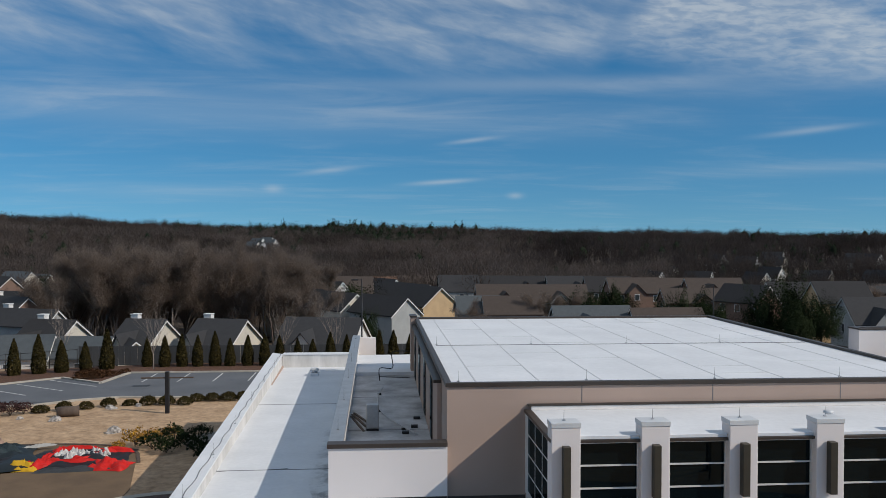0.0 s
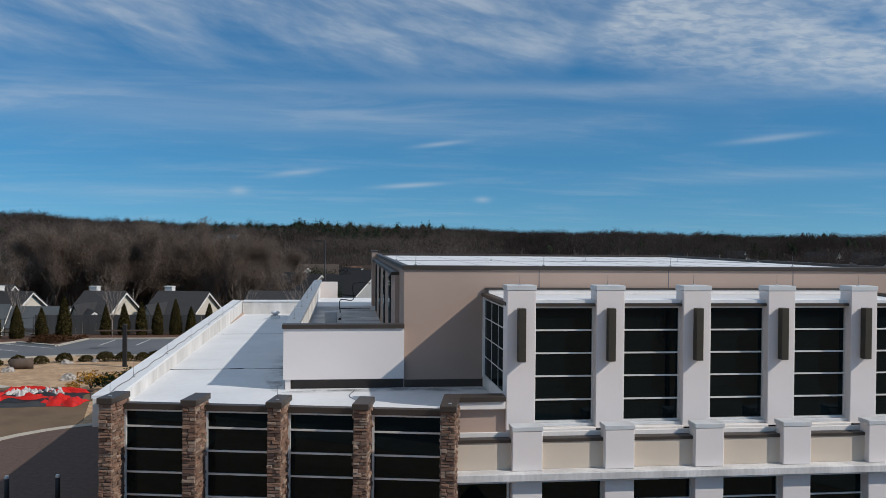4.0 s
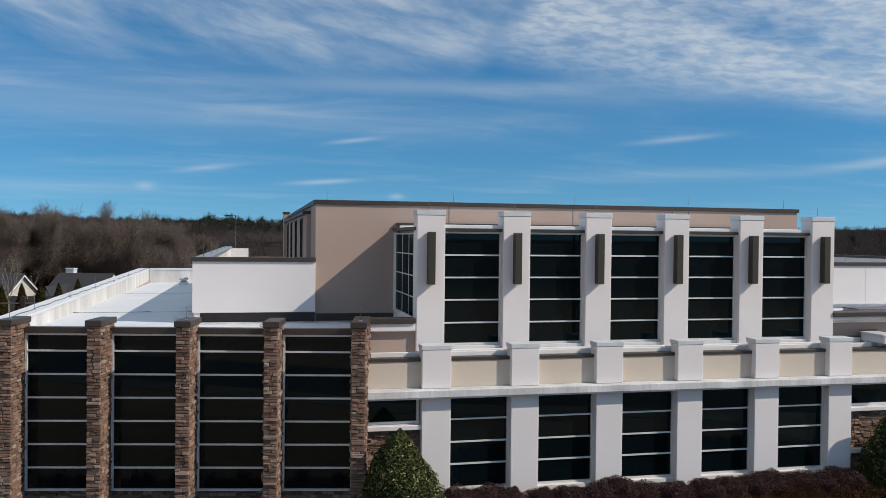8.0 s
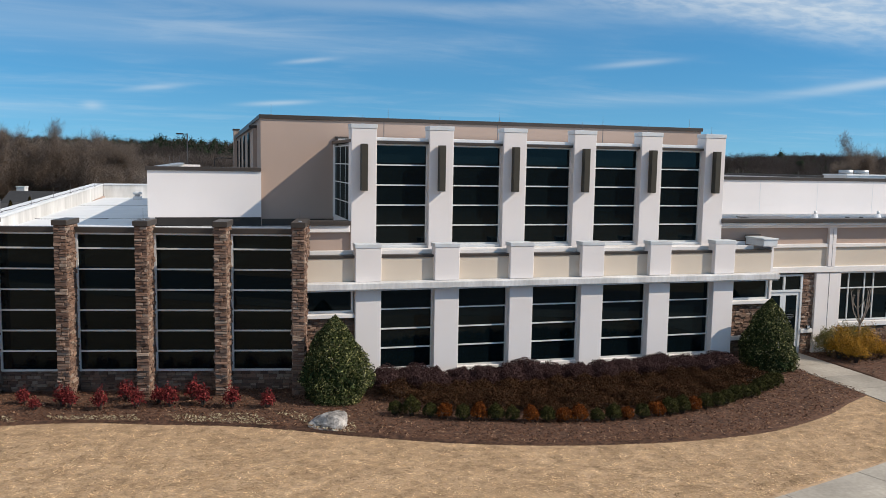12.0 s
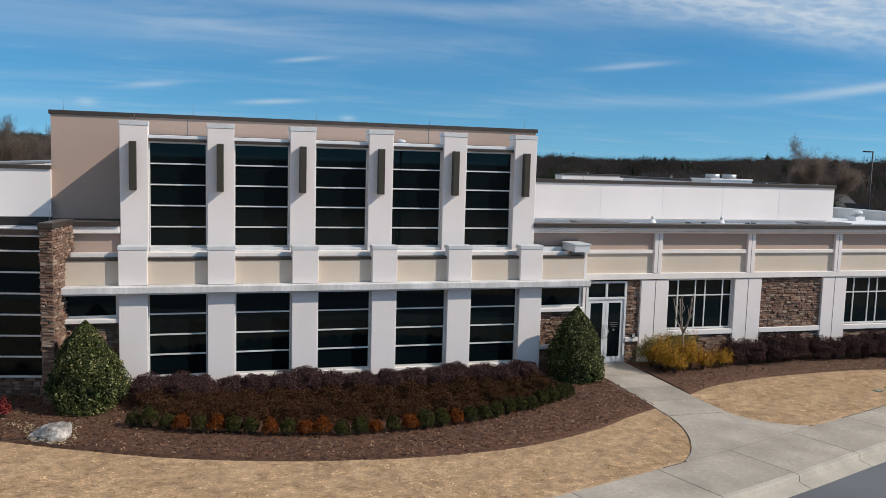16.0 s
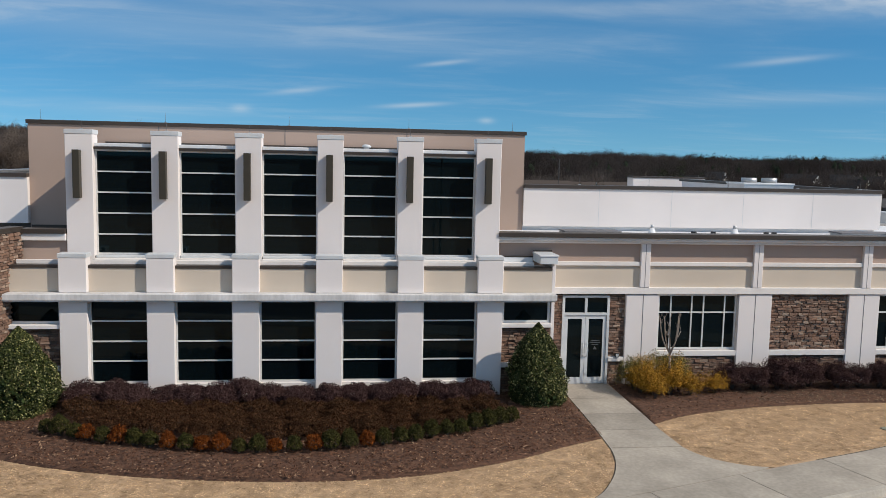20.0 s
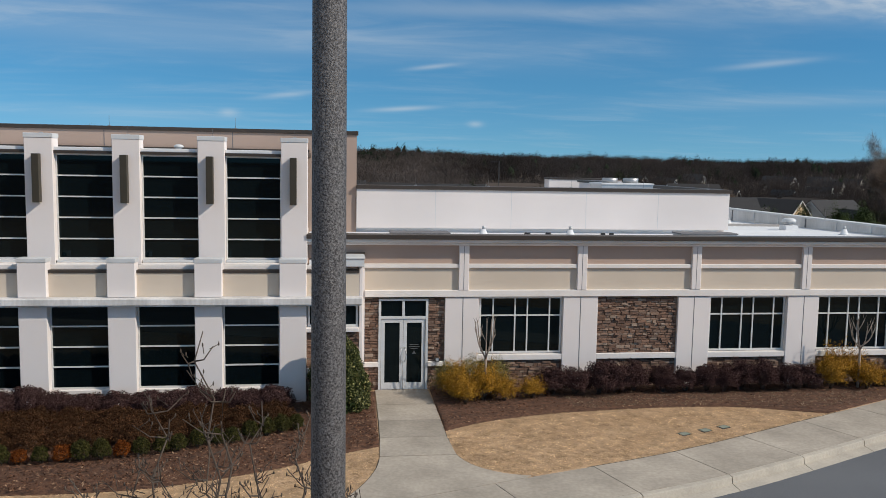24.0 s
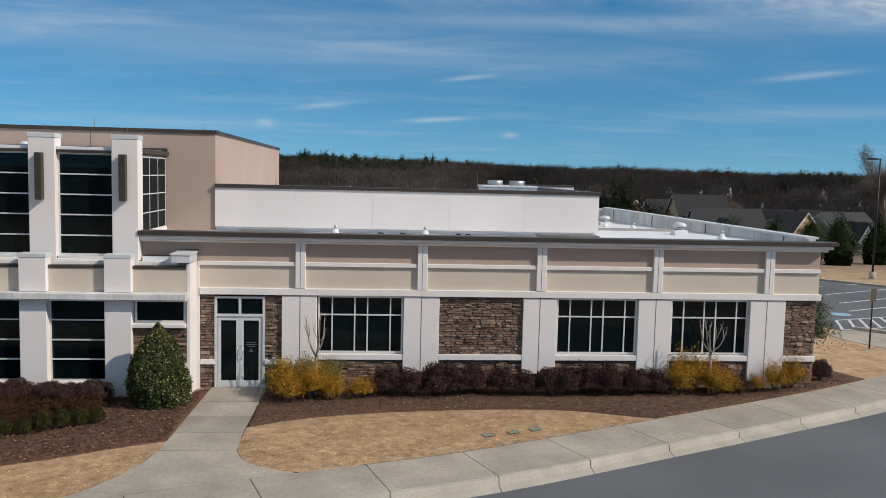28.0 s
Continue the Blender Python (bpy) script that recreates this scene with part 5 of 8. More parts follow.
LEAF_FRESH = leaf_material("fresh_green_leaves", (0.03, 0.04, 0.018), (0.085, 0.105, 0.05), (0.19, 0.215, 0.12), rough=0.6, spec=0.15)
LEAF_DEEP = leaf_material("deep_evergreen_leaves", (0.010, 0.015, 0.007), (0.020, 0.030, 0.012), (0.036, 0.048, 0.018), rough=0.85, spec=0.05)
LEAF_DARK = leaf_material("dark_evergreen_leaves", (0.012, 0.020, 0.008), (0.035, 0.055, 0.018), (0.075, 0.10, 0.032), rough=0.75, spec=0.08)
LEAF_CONIFER = leaf_material("cypress_foliage", (0.018, 0.016, 0.006), (0.050, 0.040, 0.014), (0.092, 0.068, 0.024), rough=0.85, spec=0.04)


def shrub(name, label, category, group, points, size, leaf, core, seed, slim=0.5, outward=0.6):
    """A shrub at the origin, to be copied: its stems and its foliage."""
    ob = thing(name, label, category, group)
    tagged(part("twig_tangle", core_mesh(*core, seed), BARK, ob), kind="stuff")
    part("foliage", fast_mesh("foliage", *leaf_cloud(*points, size, seed, slim, outward=outward)), leaf, ob)
    return ob


def scatter_copies(kinds, places, rnd, tall=0.12):
    """Sets the first use of each kind in place and copies the rest."""
    used = set()
    for n, (x, y, s) in enumerate(places):
        k = kinds[rnd.randrange(len(kinds))]
        m = pose(x, y, 0.02, 0, 0, rnd.uniform(0, 360))
        ob = k
        if id(k) in used:
            ob = copy_thing(k, m)
        used.add(id(k))
        ob.matrix_basis = m @ Matrix.Diagonal((s, s, s * (1 + rnd.uniform(-tall, tall)), 1))
    for k in kinds:
        if id(k) not in used:
            for o in (*k.children, k):
                bpy.data.objects.remove(o)


def plant_front_beds():
    rnd = random.Random(5)
    # two broad pointed hollies
    for n, (x, y, r, h) in enumerate(((3.40, -2.02, 0.93, 2.15), (16.72, -1.78, 0.84, 2.17))):
        ob = thing("holly", "clipped glossy green holly, broad and pointed, in the mulch", "shrub", "hollies at the ends of the front bed", at=(x, y, 0.02))
        bm = tube(bmesh.new(), [(0, 0, -0.1), (0, 0, h * 0.8)], [0.06, 0.015], 7)
        part("trunk", bm, BARK, ob)
        p = cone_points(26000, r, h, 3 + n)
        part("foliage", fast_mesh("foliage", *leaf_cloud(*p, 0.028, 3 + n, 0.55)), LEAF_HOLLY, ob)
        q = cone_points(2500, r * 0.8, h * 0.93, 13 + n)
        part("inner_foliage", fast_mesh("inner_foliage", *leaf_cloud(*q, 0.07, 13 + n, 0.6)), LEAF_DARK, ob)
    # purple shrubs against the wall
    kinds = [shrub("purple_shrub", "dark purple-leaved shrub with a loose top, against the wall", "shrub", "purple shrubs along the wall", mound_points(13000, 0.64, 0.56, 0.70, 20 + k, 0.16, inner=0.3), 0.021, LEAF_PURPLE, (0.5, 0.45, 0.62), k) for k in range(4)]
    places = [(4.80 + 0.69 * k + rnd.uniform(-0.12, 0.12), -1.80 + rnd.uniform(-0.12, 0.12), rnd.uniform(0.84, 0.95)) for k in range(16)]
    scatter_copies(kinds, places, rnd)
    kinds = [shrub("purple_shrub", "dark purple-leaved shrub under the wing windows", "shrub", "purple shrubs under the wing windows", mound_points(11000, 0.55, 0.5, 0.82, 30 + k, 0.25, inner=0.3), 0.021, LEAF_PURPLE, (0.5, 0.45, 0.75), k) for k in range(3)]
    places = [(22.75 + 0.66 * k + rnd.uniform(-0.12, 0.12), -0.78 + rnd.uniform(-0.12, 0.12), rnd.uniform(0.84, 1.08)) for k in range(13)] + [(33.3, -0.6, 0.6), (36.7, 0.9, 0.65), (37.2, 1.7, 0.6)]
    scatter_copies(kinds, places, rnd)
    # bronze mass in the middle of the bed
    kinds = [shrub("bronze_shrub", "low bronze-brown shrub in a dense drift", "shrub", "bronze shrubs in the front bed", mound_points(4200, 0.46, 0.46, 0.42, 40 + k, 0.3), 0.019, LEAF_BRONZE, (0.40, 0.40, 0.36), k) for k in range(5)]
    places = []
    for row, y in enumerate((-2.6, -3.1, -3.6, -4.05, -4.4)):
        half = 5.15 * math.sqrt(max(0.02, 1 - ((y + 2.2) / 2.36) ** 2))
        count = int(2 * half / 0.72)
        for k in range(count + 1):
            x = 10.15 - half + 2 * half * k / max(count, 1)
            places.append((x + rnd.uniform(-0.12, 0.12) + (0.2 if row % 2 else 0), y + rnd.uniform(-0.12, 0.12), rnd.uniform(0.82, 1.08)))
    scatter_copies(kinds, places, rnd)
    # low clipped row along the front edge, some of it turned orange by frost
    green = [shrub("boxwood", "small clipped dark green boxwood in a row", "shrub", "boxwoods along the bed edge", mound_points(2600, 0.205, 0.205, 0.44, 60 + k, 0.12, low=0.14), 0.017, LEAF_BOX, (0.2, 0.2, 0.3), k) for k in range(3)]
    orange = [shrub("boxwood", "small boxwood turned orange by frost, in a row", "shrub", "boxwoods along the bed edge", mound_points(2200, 0.195, 0.195, 0.40, 70 + k, 0.2, low=0.14), 0.017, LEAF_ORANGE, (0.2, 0.2, 0.3), k) for k in range(2)]
    arc = spline(((4.62, -3.78), (6.0, -4.5), (7.4, -5.0), (8.7, -5.28), (9.9, -5.42), (11.3, -5.26), (12.6, -4.98), (13.8, -4.55), (15.1, -3.9), (15.95, -3.36)), 30)
    marks, run = [arc[0]], 0.0
    for p, q in zip(arc, arc[1:]):
        run += (q - p).length
        if run >= 0.405 * len(marks):
            marks.append(q)
    tinted = {3, 5, 8, 10, 11, 14, 16, 19}
    for kinds, pick in ((green, lambda k: k not in tinted), (orange, lambda k: k in tinted)):
        scatter_copies(kinds, [(p.x, p.y + rnd.uniform(-0.03, 0.03), rnd.uniform(0.88, 1.1)) for k, p in enumerate(marks) if pick(k)], rnd)
    # red clumps before the tall glazing
    kinds = [shrub("red_nandina", "bright red leafy clump in the mulch", "shrub", "red clumps before the tall glazing", mound_points(620, 0.18, 0.18, 0.50, 80 + k, 0.35, inner=0.25), 0.032, LEAF_RED, (0.16, 0.16, 0.34), k, slim=0.38) for k in range(4)]
    spots = ((-5.0, -0.95, 1.1), (-4.78, -1.5, 0.85), (-4.15, -1.0, 0.95), (-3.8, -1.55, 0.8), (-3.2, -1.35, 1.15), (-3.0, -1.62, 1.0), (-2.3, -1.8, 1.0), (-1.75, -1.25, 1.15), (-1.45, -1.9, 1.0), (-0.95, -1.65, 1.1), (-0.66, -2.0, 1.15), (-0.12, -1.5, 1.15), (0.1, -2.1, 1.1), (0.8, -2.35, 1.1), (1.65, -2.6, 1.05), (-5.9, -1.3, 0.9))
    scatter_copies(kinds, spots, rnd)
    # golden shrubs by the doors and farther along the wing
    gold = [shrub("golden_shrub", "golden yellow twiggy shrub beside the path", "shrub", "golden shrubs", mound_points(8000, 0.52, 0.5, 0.95, 90 + k, 0.55, inner=0.12), 0.021, LEAF_GOLD, (0.45, 0.45, 0.85), k, slim=0.42) for k in range(3)]
    scatter_copies(gold, [(20.15, -1.6, 0.80), (20.72, -1.35, 0.92), (21.3, -1.42, 0.66), (22.12, -1.2, 0.70), (19.95, -1.1, 0.95), (21.15, -0.95, 0.72), (31.4, -0.85, 0.86), (32.5, -0.95, 0.8), (33.0, -0.7, 0.7), (34.5, -0.45, 0.8), (35.2, -0.1, 0.85), (33.9, -0.5, 0.55), (31.8, -0.4, 1.1), (32.5, -0.4, 1.0)], rnd)
    olive = [shrub("olive_shrub", "olive-green twiggy shrub at the wall", "shrub", "golden shrubs", mound_points(7000, 0.5, 0.45, 1.0, 95 + k, 0.38, inner=0.4), 0.021, LEAF_OLIVE, (0.42, 0.4, 0.9), k, slim=0.42) for k in range(2)]
    scatter_copies(olive, [(19.85, -0.75, 1.0), (20.5, -0.65, 1.05), (21.15, -0.6, 1.0)], rnd)


plant_front_beds()


def branch(bm, start, way, length, r, depth, rnd, sides, spread, twigs, droop=0.0):
    """Grows a bare branch and its forks."""
    pts, p, d = [start], start.copy(), way.normalized()
    for _ in range(3):
        d = (d + Vector((rnd.uniform(-1, 1), rnd.uniform(-1, 1), rnd.uniform(-0.4, 0.9))) * 0.14).normalized()
        p = p + d * length / 3
        pts.append(p.copy())
    tube(bm if depth > 0 or twigs is None else twigs, pts, [r, r * 0.82, r * 0.66, r * 0.5], sides if depth > 1 else max(3, sides - 2))
    if depth == 0:
        return
    for k in range(rnd.choice((2, 3, 3))):
        base = pts[rnd.choice((1, 2, 3, 3))]
        side = Vector((rnd.uniform(-1, 1), rnd.uniform(-1, 1), rnd.uniform(-0.2, 0.5)))
        branch(bm, base, d + side * spread, length * rnd.uniform(0.58, 0.82), r * 0.5, depth - 1, rnd, sides, spread, twigs)


def small_bare_tree(at, h, clear, seed, label, group, stem=0.02, depth=3, spread=0.55, bark=None):
    rnd = random.Random(seed)
    ob = thing("bare_tree", label, "tree", group, at=at)
    trunk, crown = bmesh.new(), bmesh.new()
    tube(trunk, [(0, 0, -0.1), (0.01, 0, clear * 0.5), (0, 0.01, clear)], [stem * 1.15, stem, stem * 0.9], 8)
    for k in range(6):
        a = k * 1.05 + rnd.uniform(-0.3, 0.3)
        way = Vector((math.cos(a) * spread, math.sin(a) * spread, 1.0))
        branch(crown, Vector((0, 0, clear * rnd.uniform(0.82, 1.0))), way, (h - clear) * rnd.uniform(0.42, 0.58), stem * 0.55, depth - 1, rnd, 6, spread * 0.9, None)
    part("trunk", trunk, bark or BARK_PALE, ob)
    part("crown", crown, bark or BARK_PALE, ob)
    return ob


def crape_myrtle(at, h, clear, seed):
    """A young crape myrtle cut back hard: a pale stem, a vase of limbs and knuckles with short shoots."""
    rnd = random.Random(seed)
    ob = thing("bare_tree", "young bare crape myrtle cut back to pale knuckled limbs", "tree", "young bare trees at the wing", at=at)
    part("trunk", tube(bmesh.new(), [(0, 0, -0.1), (0.012, 0, clear * 0.5), (0, 0.01, clear)], [0.040, 0.034, 0.036], 9), BARK_PALE, ob)
    for k in range(5):
        bm = bmesh.new()
        a = k * 1.257 + rnd.uniform(-0.25, 0.25)
        out, top = rnd.uniform(0.20, 0.42), h * rnd.uniform(0.82, 1.0)
        base = Vector((0, 0, clear - 0.03 - 0.02 * k))
        tip = Vector((math.cos(a) * out, math.sin(a) * out, top))
        mid = base.lerp(tip, 0.45) + Vector((math.cos(a) * 0.07, math.sin(a) * 0.07, -0.05))
        pts = spline((base, mid, tip), 5)
        n = len(pts)
        tube(bm, pts, [0.024 * (1 - 0.5 * i / n) for i in range(n)], 7)
        tube(bm, [tip - Vector((0, 0, 0.03)), tip, tip + Vector((0, 0, 0.03))], [0.013, 0.023, 0.013], 7)
        side = pts[rnd.randrange(5, 8)]
        fork = side + Vector((math.cos(a + 1.3) * 0.16, math.sin(a + 1.3) * 0.16, rnd.uniform(0.25, 0.42)))
        tube(bm, [side, side.lerp(fork, 0.5) + Vector((0.01, 0.01, -0.02)), fork], [0.014, 0.011, 0.012], 6)
        for end in (tip, fork):
            for _ in range(3):
                b = rnd.uniform(0, 6.28)
                tube(bm, [end, end + Vector((math.cos(b) * 0.06, math.sin(b) * 0.06, rnd.uniform(0.08, 0.2)))], [0.005, 0.003], 4)
        part("limb", bm, BARK_PALE, ob)


crape_myrtle((20.82, -0.95, 0.02), 2.42, 1.2, 4)
crape_myrtle((32.32, -0.75, 0.02), 2.2, 1.3, 8)


def verge_tree():
    """A slim bare tree across the drive: a few rising stems with short side twigs."""
    rnd = random.Random(23)
    ob = thing("bare_tree", "slim bare tree with knobbly twigs on the verge across the drive", "tree", at=(16.05, -19.15, -ROAD_DROP))
    part("trunk", tube(bmesh.new(), [(0, 0, -0.1), (0.03, 0, 1.2), (0, 0.02, 2.4), (0.01, 0.02, 3.6)], [0.05, 0.042, 0.034, 0.026], 9), BARK, ob)
    stems = [(-0.15, 0.1, 5.5), (0.55, 0.1, 5.1), (-0.75, -0.1, 4.8), (-0.42, 0.25, 5.15), (0.25, -0.3, 4.85), (0.72, 0.2, 4.6), (-0.95, 0.15, 4.5), (0.1, 0.5, 5.0), (-0.3, -0.25, 4.9), (0.4, 0.35, 4.9), (-0.6, 0.4, 4.75), (0.05, -0.1, 5.25), (0.62, -0.15, 4.75), (-0.2, 0.45, 4.8)]
    for k, (dx, dy, top) in enumerate(stems):
        bm = bmesh.new()
        base = Vector((0.005, 0.02, 2.9 + 0.05 * k))
        tip = Vector((dx * 0.95, dy, top + 0.3))
        pts = spline((base, base.lerp(tip, 0.3) + Vector((dx * 0.28, dy * 0.3, -0.12)), base.lerp(tip, 0.65) + Vector((dx * 0.12 + rnd.uniform(-0.08, 0.08), 0, 0)), tip), 5)
        n = len(pts)
        pts = [p + Vector((rnd.uniform(-1, 1), rnd.uniform(-1, 1), rnd.uniform(-0.5, 0.5))) * 0.05 * min(i, 4) / 4 for i, p in enumerate(pts)]
        tube(bm, pts, [0.0100 * (1 - i / n) + 0.0026 for i in range(n)], 6)
        for i in range(4, n - 1):
            for _ in range(rnd.choice((2, 2, 3))):
                a = rnd.uniform(0, 6.28)
                way = Vector((math.cos(a), math.sin(a), rnd.uniform(0.3, 1.3))).normalized()
                size = rnd.uniform(0.16, 0.55) * (1.2 - i / n)
                q = pts[i] + way * size
                r = pts[i] + way * size * 0.5 + Vector((0, 0, -0.03))
                tube(bm, [pts[i], r, q], [0.0048, 0.0036, 0.0022], 4)
                for s in (0.5, 0.8):
                    e = pts[i].lerp(q, s) + Vector((rnd.uniform(-1, 1), rnd.uniform(-1, 1), rnd.uniform(0.1, 1))) * size * 0.35
                    tube(bm, [pts[i].lerp(q, s), e], [0.003, 0.0018], 3)
                    tube(bm, [e - Vector((0, 0, 0.008)), e, e + Vector((0, 0, 0.014))], [0.002, 0.0045, 0.002], 4)
        part("branch", bm, BARK, ob)


verge_tree()



def boulder(name, at, size, seed, label, group=""):
    """A broken boulder: a lump cut by a few flat faces."""
    rnd = random.Random(int(seed * 10))
    bm = bmesh.new()
    bmesh.ops.create_icosphere(bm, subdivisions=4, radius=1.0)
    cuts = []
    for _ in range(11):
        a, e = rnd.uniform(0, 6.28), rnd.uniform(-0.1, 1.2)
        cuts.append((Vector((math.cos(a) * math.cos(e), math.sin(a) * math.cos(e), math.sin(e))), rnd.uniform(0.62, 0.9)))
    for v in bm.verts:
        d = v.co.normalized()
        reach = min([1.0] + [c / max(d.dot(n), 0.05) for n, c in cuts])
        k = reach * (1 + 0.07 * noise.noise(d * 5 + Vector((seed, 3, 0))))
        v.co = Vector((d.x * size[0] * k, d.y * size[1] * k, max(d.z * size[2] * k * 1.25 * (1.0 + 0.5 * d.x), -0.25 * size[2])))
    ob = part(name, bm, ROCK)
    ob.matrix_basis = pose(*at, 0, 0, (seed - 1.0) * 40)
    return tagged(ob, label, "rock", group)


boulder("boulder", (2.98, -4.24, 0.05), (0.54, 0.40, 0.27), 1.0, "pale weathered boulder at the edge of the mulch")


# ---- fittings on the walls and roofs ----
def wall_light(x):
    ob = thing("wall_light", "tall bronze box wall light on a white column", "wall light", "wall lights on the columns", at=(x, UP_Y, 5.36))
    bm = block(bmesh.new(), -0.09, 0.09, -0.22, -0.02, 0, 1.28, 0.006)
    part("housing", bm, BRONZE, ob)
    part("back_plate", block(bmesh.new(), -0.07, 0.07, -0.02, 0.0, 0.1, 1.18), COPING, ob)
    part("diffuser", block(bmesh.new(), -0.075, 0.075, -0.20, -0.035, -0.012, -0.001), TRIM, ob)


for n in range(6):
    wall_light(COL_X + PITCH * n + COL_W / 2 - 0.02)


def lightning_rod(x, y, z, h=0.32):
    ob = thing("lightning_rod", "thin metal lightning rod on the roof edge", "lightning rod", "lightning rods on the roofs", at=(x, y, z))
    part("rod", tube(bmesh.new(), [(0, 0, 0.02), (0, 0, h)], [0.006, 0.003], 5), SEAM, ob)
    part("base", block(bmesh.new(), -0.04, 0.04, -0.03, 0.03, 0, 0.025, 0.006), GALV, ob)


for x in (2.2, 5.9, 9.7, 13.5, 16.9):
    lightning_rod(x, 3.46, 7.54)
    lightning_rod(x, 12.0, 7.47)
for n in range(6):
    lightning_rod(COL_X + PITCH * n + 0.36, -0.05, 7.18, 0.26)
for n in (0, 2, 4):
    p = WING @ Vector((WING_FROM + WING_STEP * n + 0.18, 0.2, PIER_TOP + 0.14))
    lightning_rod(p.x, p.y, p.z)
for y in (3.0, 7.5, 12.0, 16.5, 21.0, 25.5):
    lightning_rod(-5.32 - 0.012 * y, y, 4.53, 0.4)
for y in (5.0, 9.5, 14.0, 18.5, 23.0, 27.0):
    lightning_rod(-1.26, y, 5.88, 0.4)
for x in (19.2, 21.6, 24.4, 26.9, 29.2):
    lightning_rod(x, 3.4, 5.84, 0.26)
for y in (2.5, 7.0, 11.5, 16.0):
    lightning_rod(WING_END - 0.12, y, 4.67, 0.35)


def roof_fan(x, y, z, s=1.0):
    ob = thing("roof_fan", "small mushroom-shaped exhaust fan on a white kerb", "roof vent", "roof fans", at=(x, y, z))
    part("kerb_box", block(bmesh.new(), -0.26 * s, 0.26 * s, -0.26 * s, 0.26 * s, 0, 0.2 * s, 0.01), ROOF_WHITE, ob)
    part("neck", tube(bmesh.new(), [(0, 0, 0.2 * s), (0, 0, 0.34 * s)], 0.17 * s, 14), GALV, ob)
    part("hood", tube(bmesh.new(), [(0, 0, 0.32 * s), (0, 0, 0.40 * s), (0, 0, 0.47 * s), (0, 0, 0.5 * s)], [0.26 * s, 0.28 * s, 0.2 * s, 0.06 * s], 16), CAP_METAL, ob)


def pipe_boot(x, y, z):
    ob = thing("roof_vent_pipe", "white conical pipe boot on the roof", "roof vent", "pipe boots", at=(x, y, z))
    part("boot", tube(bmesh.new(), [(0, 0, 0), (0, 0, 0.05), (0, 0, 0.2)], [0.2, 0.13, 0.07], 12), ROOF_WHITE, ob)
    part("pipe", tube(bmesh.new(), [(0, 0, 0.19), (0, 0, 0.3)], 0.05, 10), GALV, ob)


roof_fan(33.9, 6.3, 4.26, 0.95)
roof_fan(33.4, 14.5, 4.08, 0.95)
roof_fan(12.1, 1.6, 6.735, 0.5)
roof_fan(-3.6, 27.4, 3.75, 0.9)
for x, y, z in ((33.4, 10.2, 4.40), (34.3, 3.4, 4.40), (33.0, 13.0, 4.40)):
    pipe_boot(x, y, z - 0.022 * y)


def roof_curb(x, y, w, d, h):
    ob = thing("roof_hatch", "low grey hatch on the white roof", "roof hatch", "roof hatches", at=(x, y, 4.40 - 0.022 * y))
    part("curb", block(bmesh.new(), -w / 2, w / 2, -d / 2, d / 2, 0, h * 0.7, 0.01), ROOF_DIRTY, ob)
    part("lid", block(bmesh.new(), -w / 2 - 0.03, w / 2 + 0.03, -d / 2 - 0.03, d / 2 + 0.03, h * 0.7, h, 0.01), SEAM, ob)


for x, y, w, d, h in ((19.2, 2.0, 1.8, 0.7, 0.10), (28.6, 2.2, 1.9, 0.7, 0.12)):
    roof_curb(x, y, w, d, h)


for x, y in ((22.6, 1.9), (23.3, 2.0), (25.05, 1.9), (25.35, 1.95)):
    ob = thing("roof_block", "small dark rubber support block on the white roof", "roof support", "rubber blocks on the wing roof", at=(x, y, 4.40 - 0.022 * y), turn=10 * x)
    bm = block(bmesh.new(), -0.10, 0.10, -0.07, 0.07, 0, 0.10)
    for v in bm.verts:
        if v.co.z > 0.05:
            v.co.x *= 0.5
    part("block", bm, STEEL_DARK, ob)
for x, y in ((21.2, 1.9), (24.0, 1.95)):
    pipe_boot(x, y, 4.40 - 0.022 * y)


def rooftop_unit():
    """The packaged air-conditioning unit on the raised roof."""
    ob = thing("rooftop_unit", "grey rooftop air-conditioning unit with two round fans", "air conditioner", at=(27.35, 7.0, 5.4))
    bm = bmesh.new()
    slab(bm, [(-0.85, -0.7), (0.95, -0.7), (0.95, 0.7), (-0.85, 0.7)], 0.05, 0.50)
    for v in bm.verts:
        if v.co.z > 0.3:
            v.co.x *= 1.12
    part("casing", bm, GALV, ob)
    part("lid", block(bmesh.new(), -0.98, 1.08, -0.74, 0.74, 0.502, 0.56, 0.01), CAP_METAL, ob)
    for x in (-0.40, 0.42):
        fan = part("fan_guard", tube(bmesh.new(), [(x, 0, 0.56), (x, 0, 0.74)], 0.29, 24), GALV, ob)
        for k in range(4):
            part("blade", block(bmesh.new(), x - 0.26, x + 0.26, -0.03, 0.03, 0.765, 0.77, m=Matrix.Translation((x, 0, 0)) @ pose(0, 0, 0, 0, 0, 45 * k) @ Matrix.Translation((-x, 0, 0))), STEEL_DARK, fan)
    part("base_rail", block(bmesh.new(), -0.85, 0.95, -0.7, -0.62, 0.0, 0.048), STEEL_DARK, ob)


rooftop_unit()


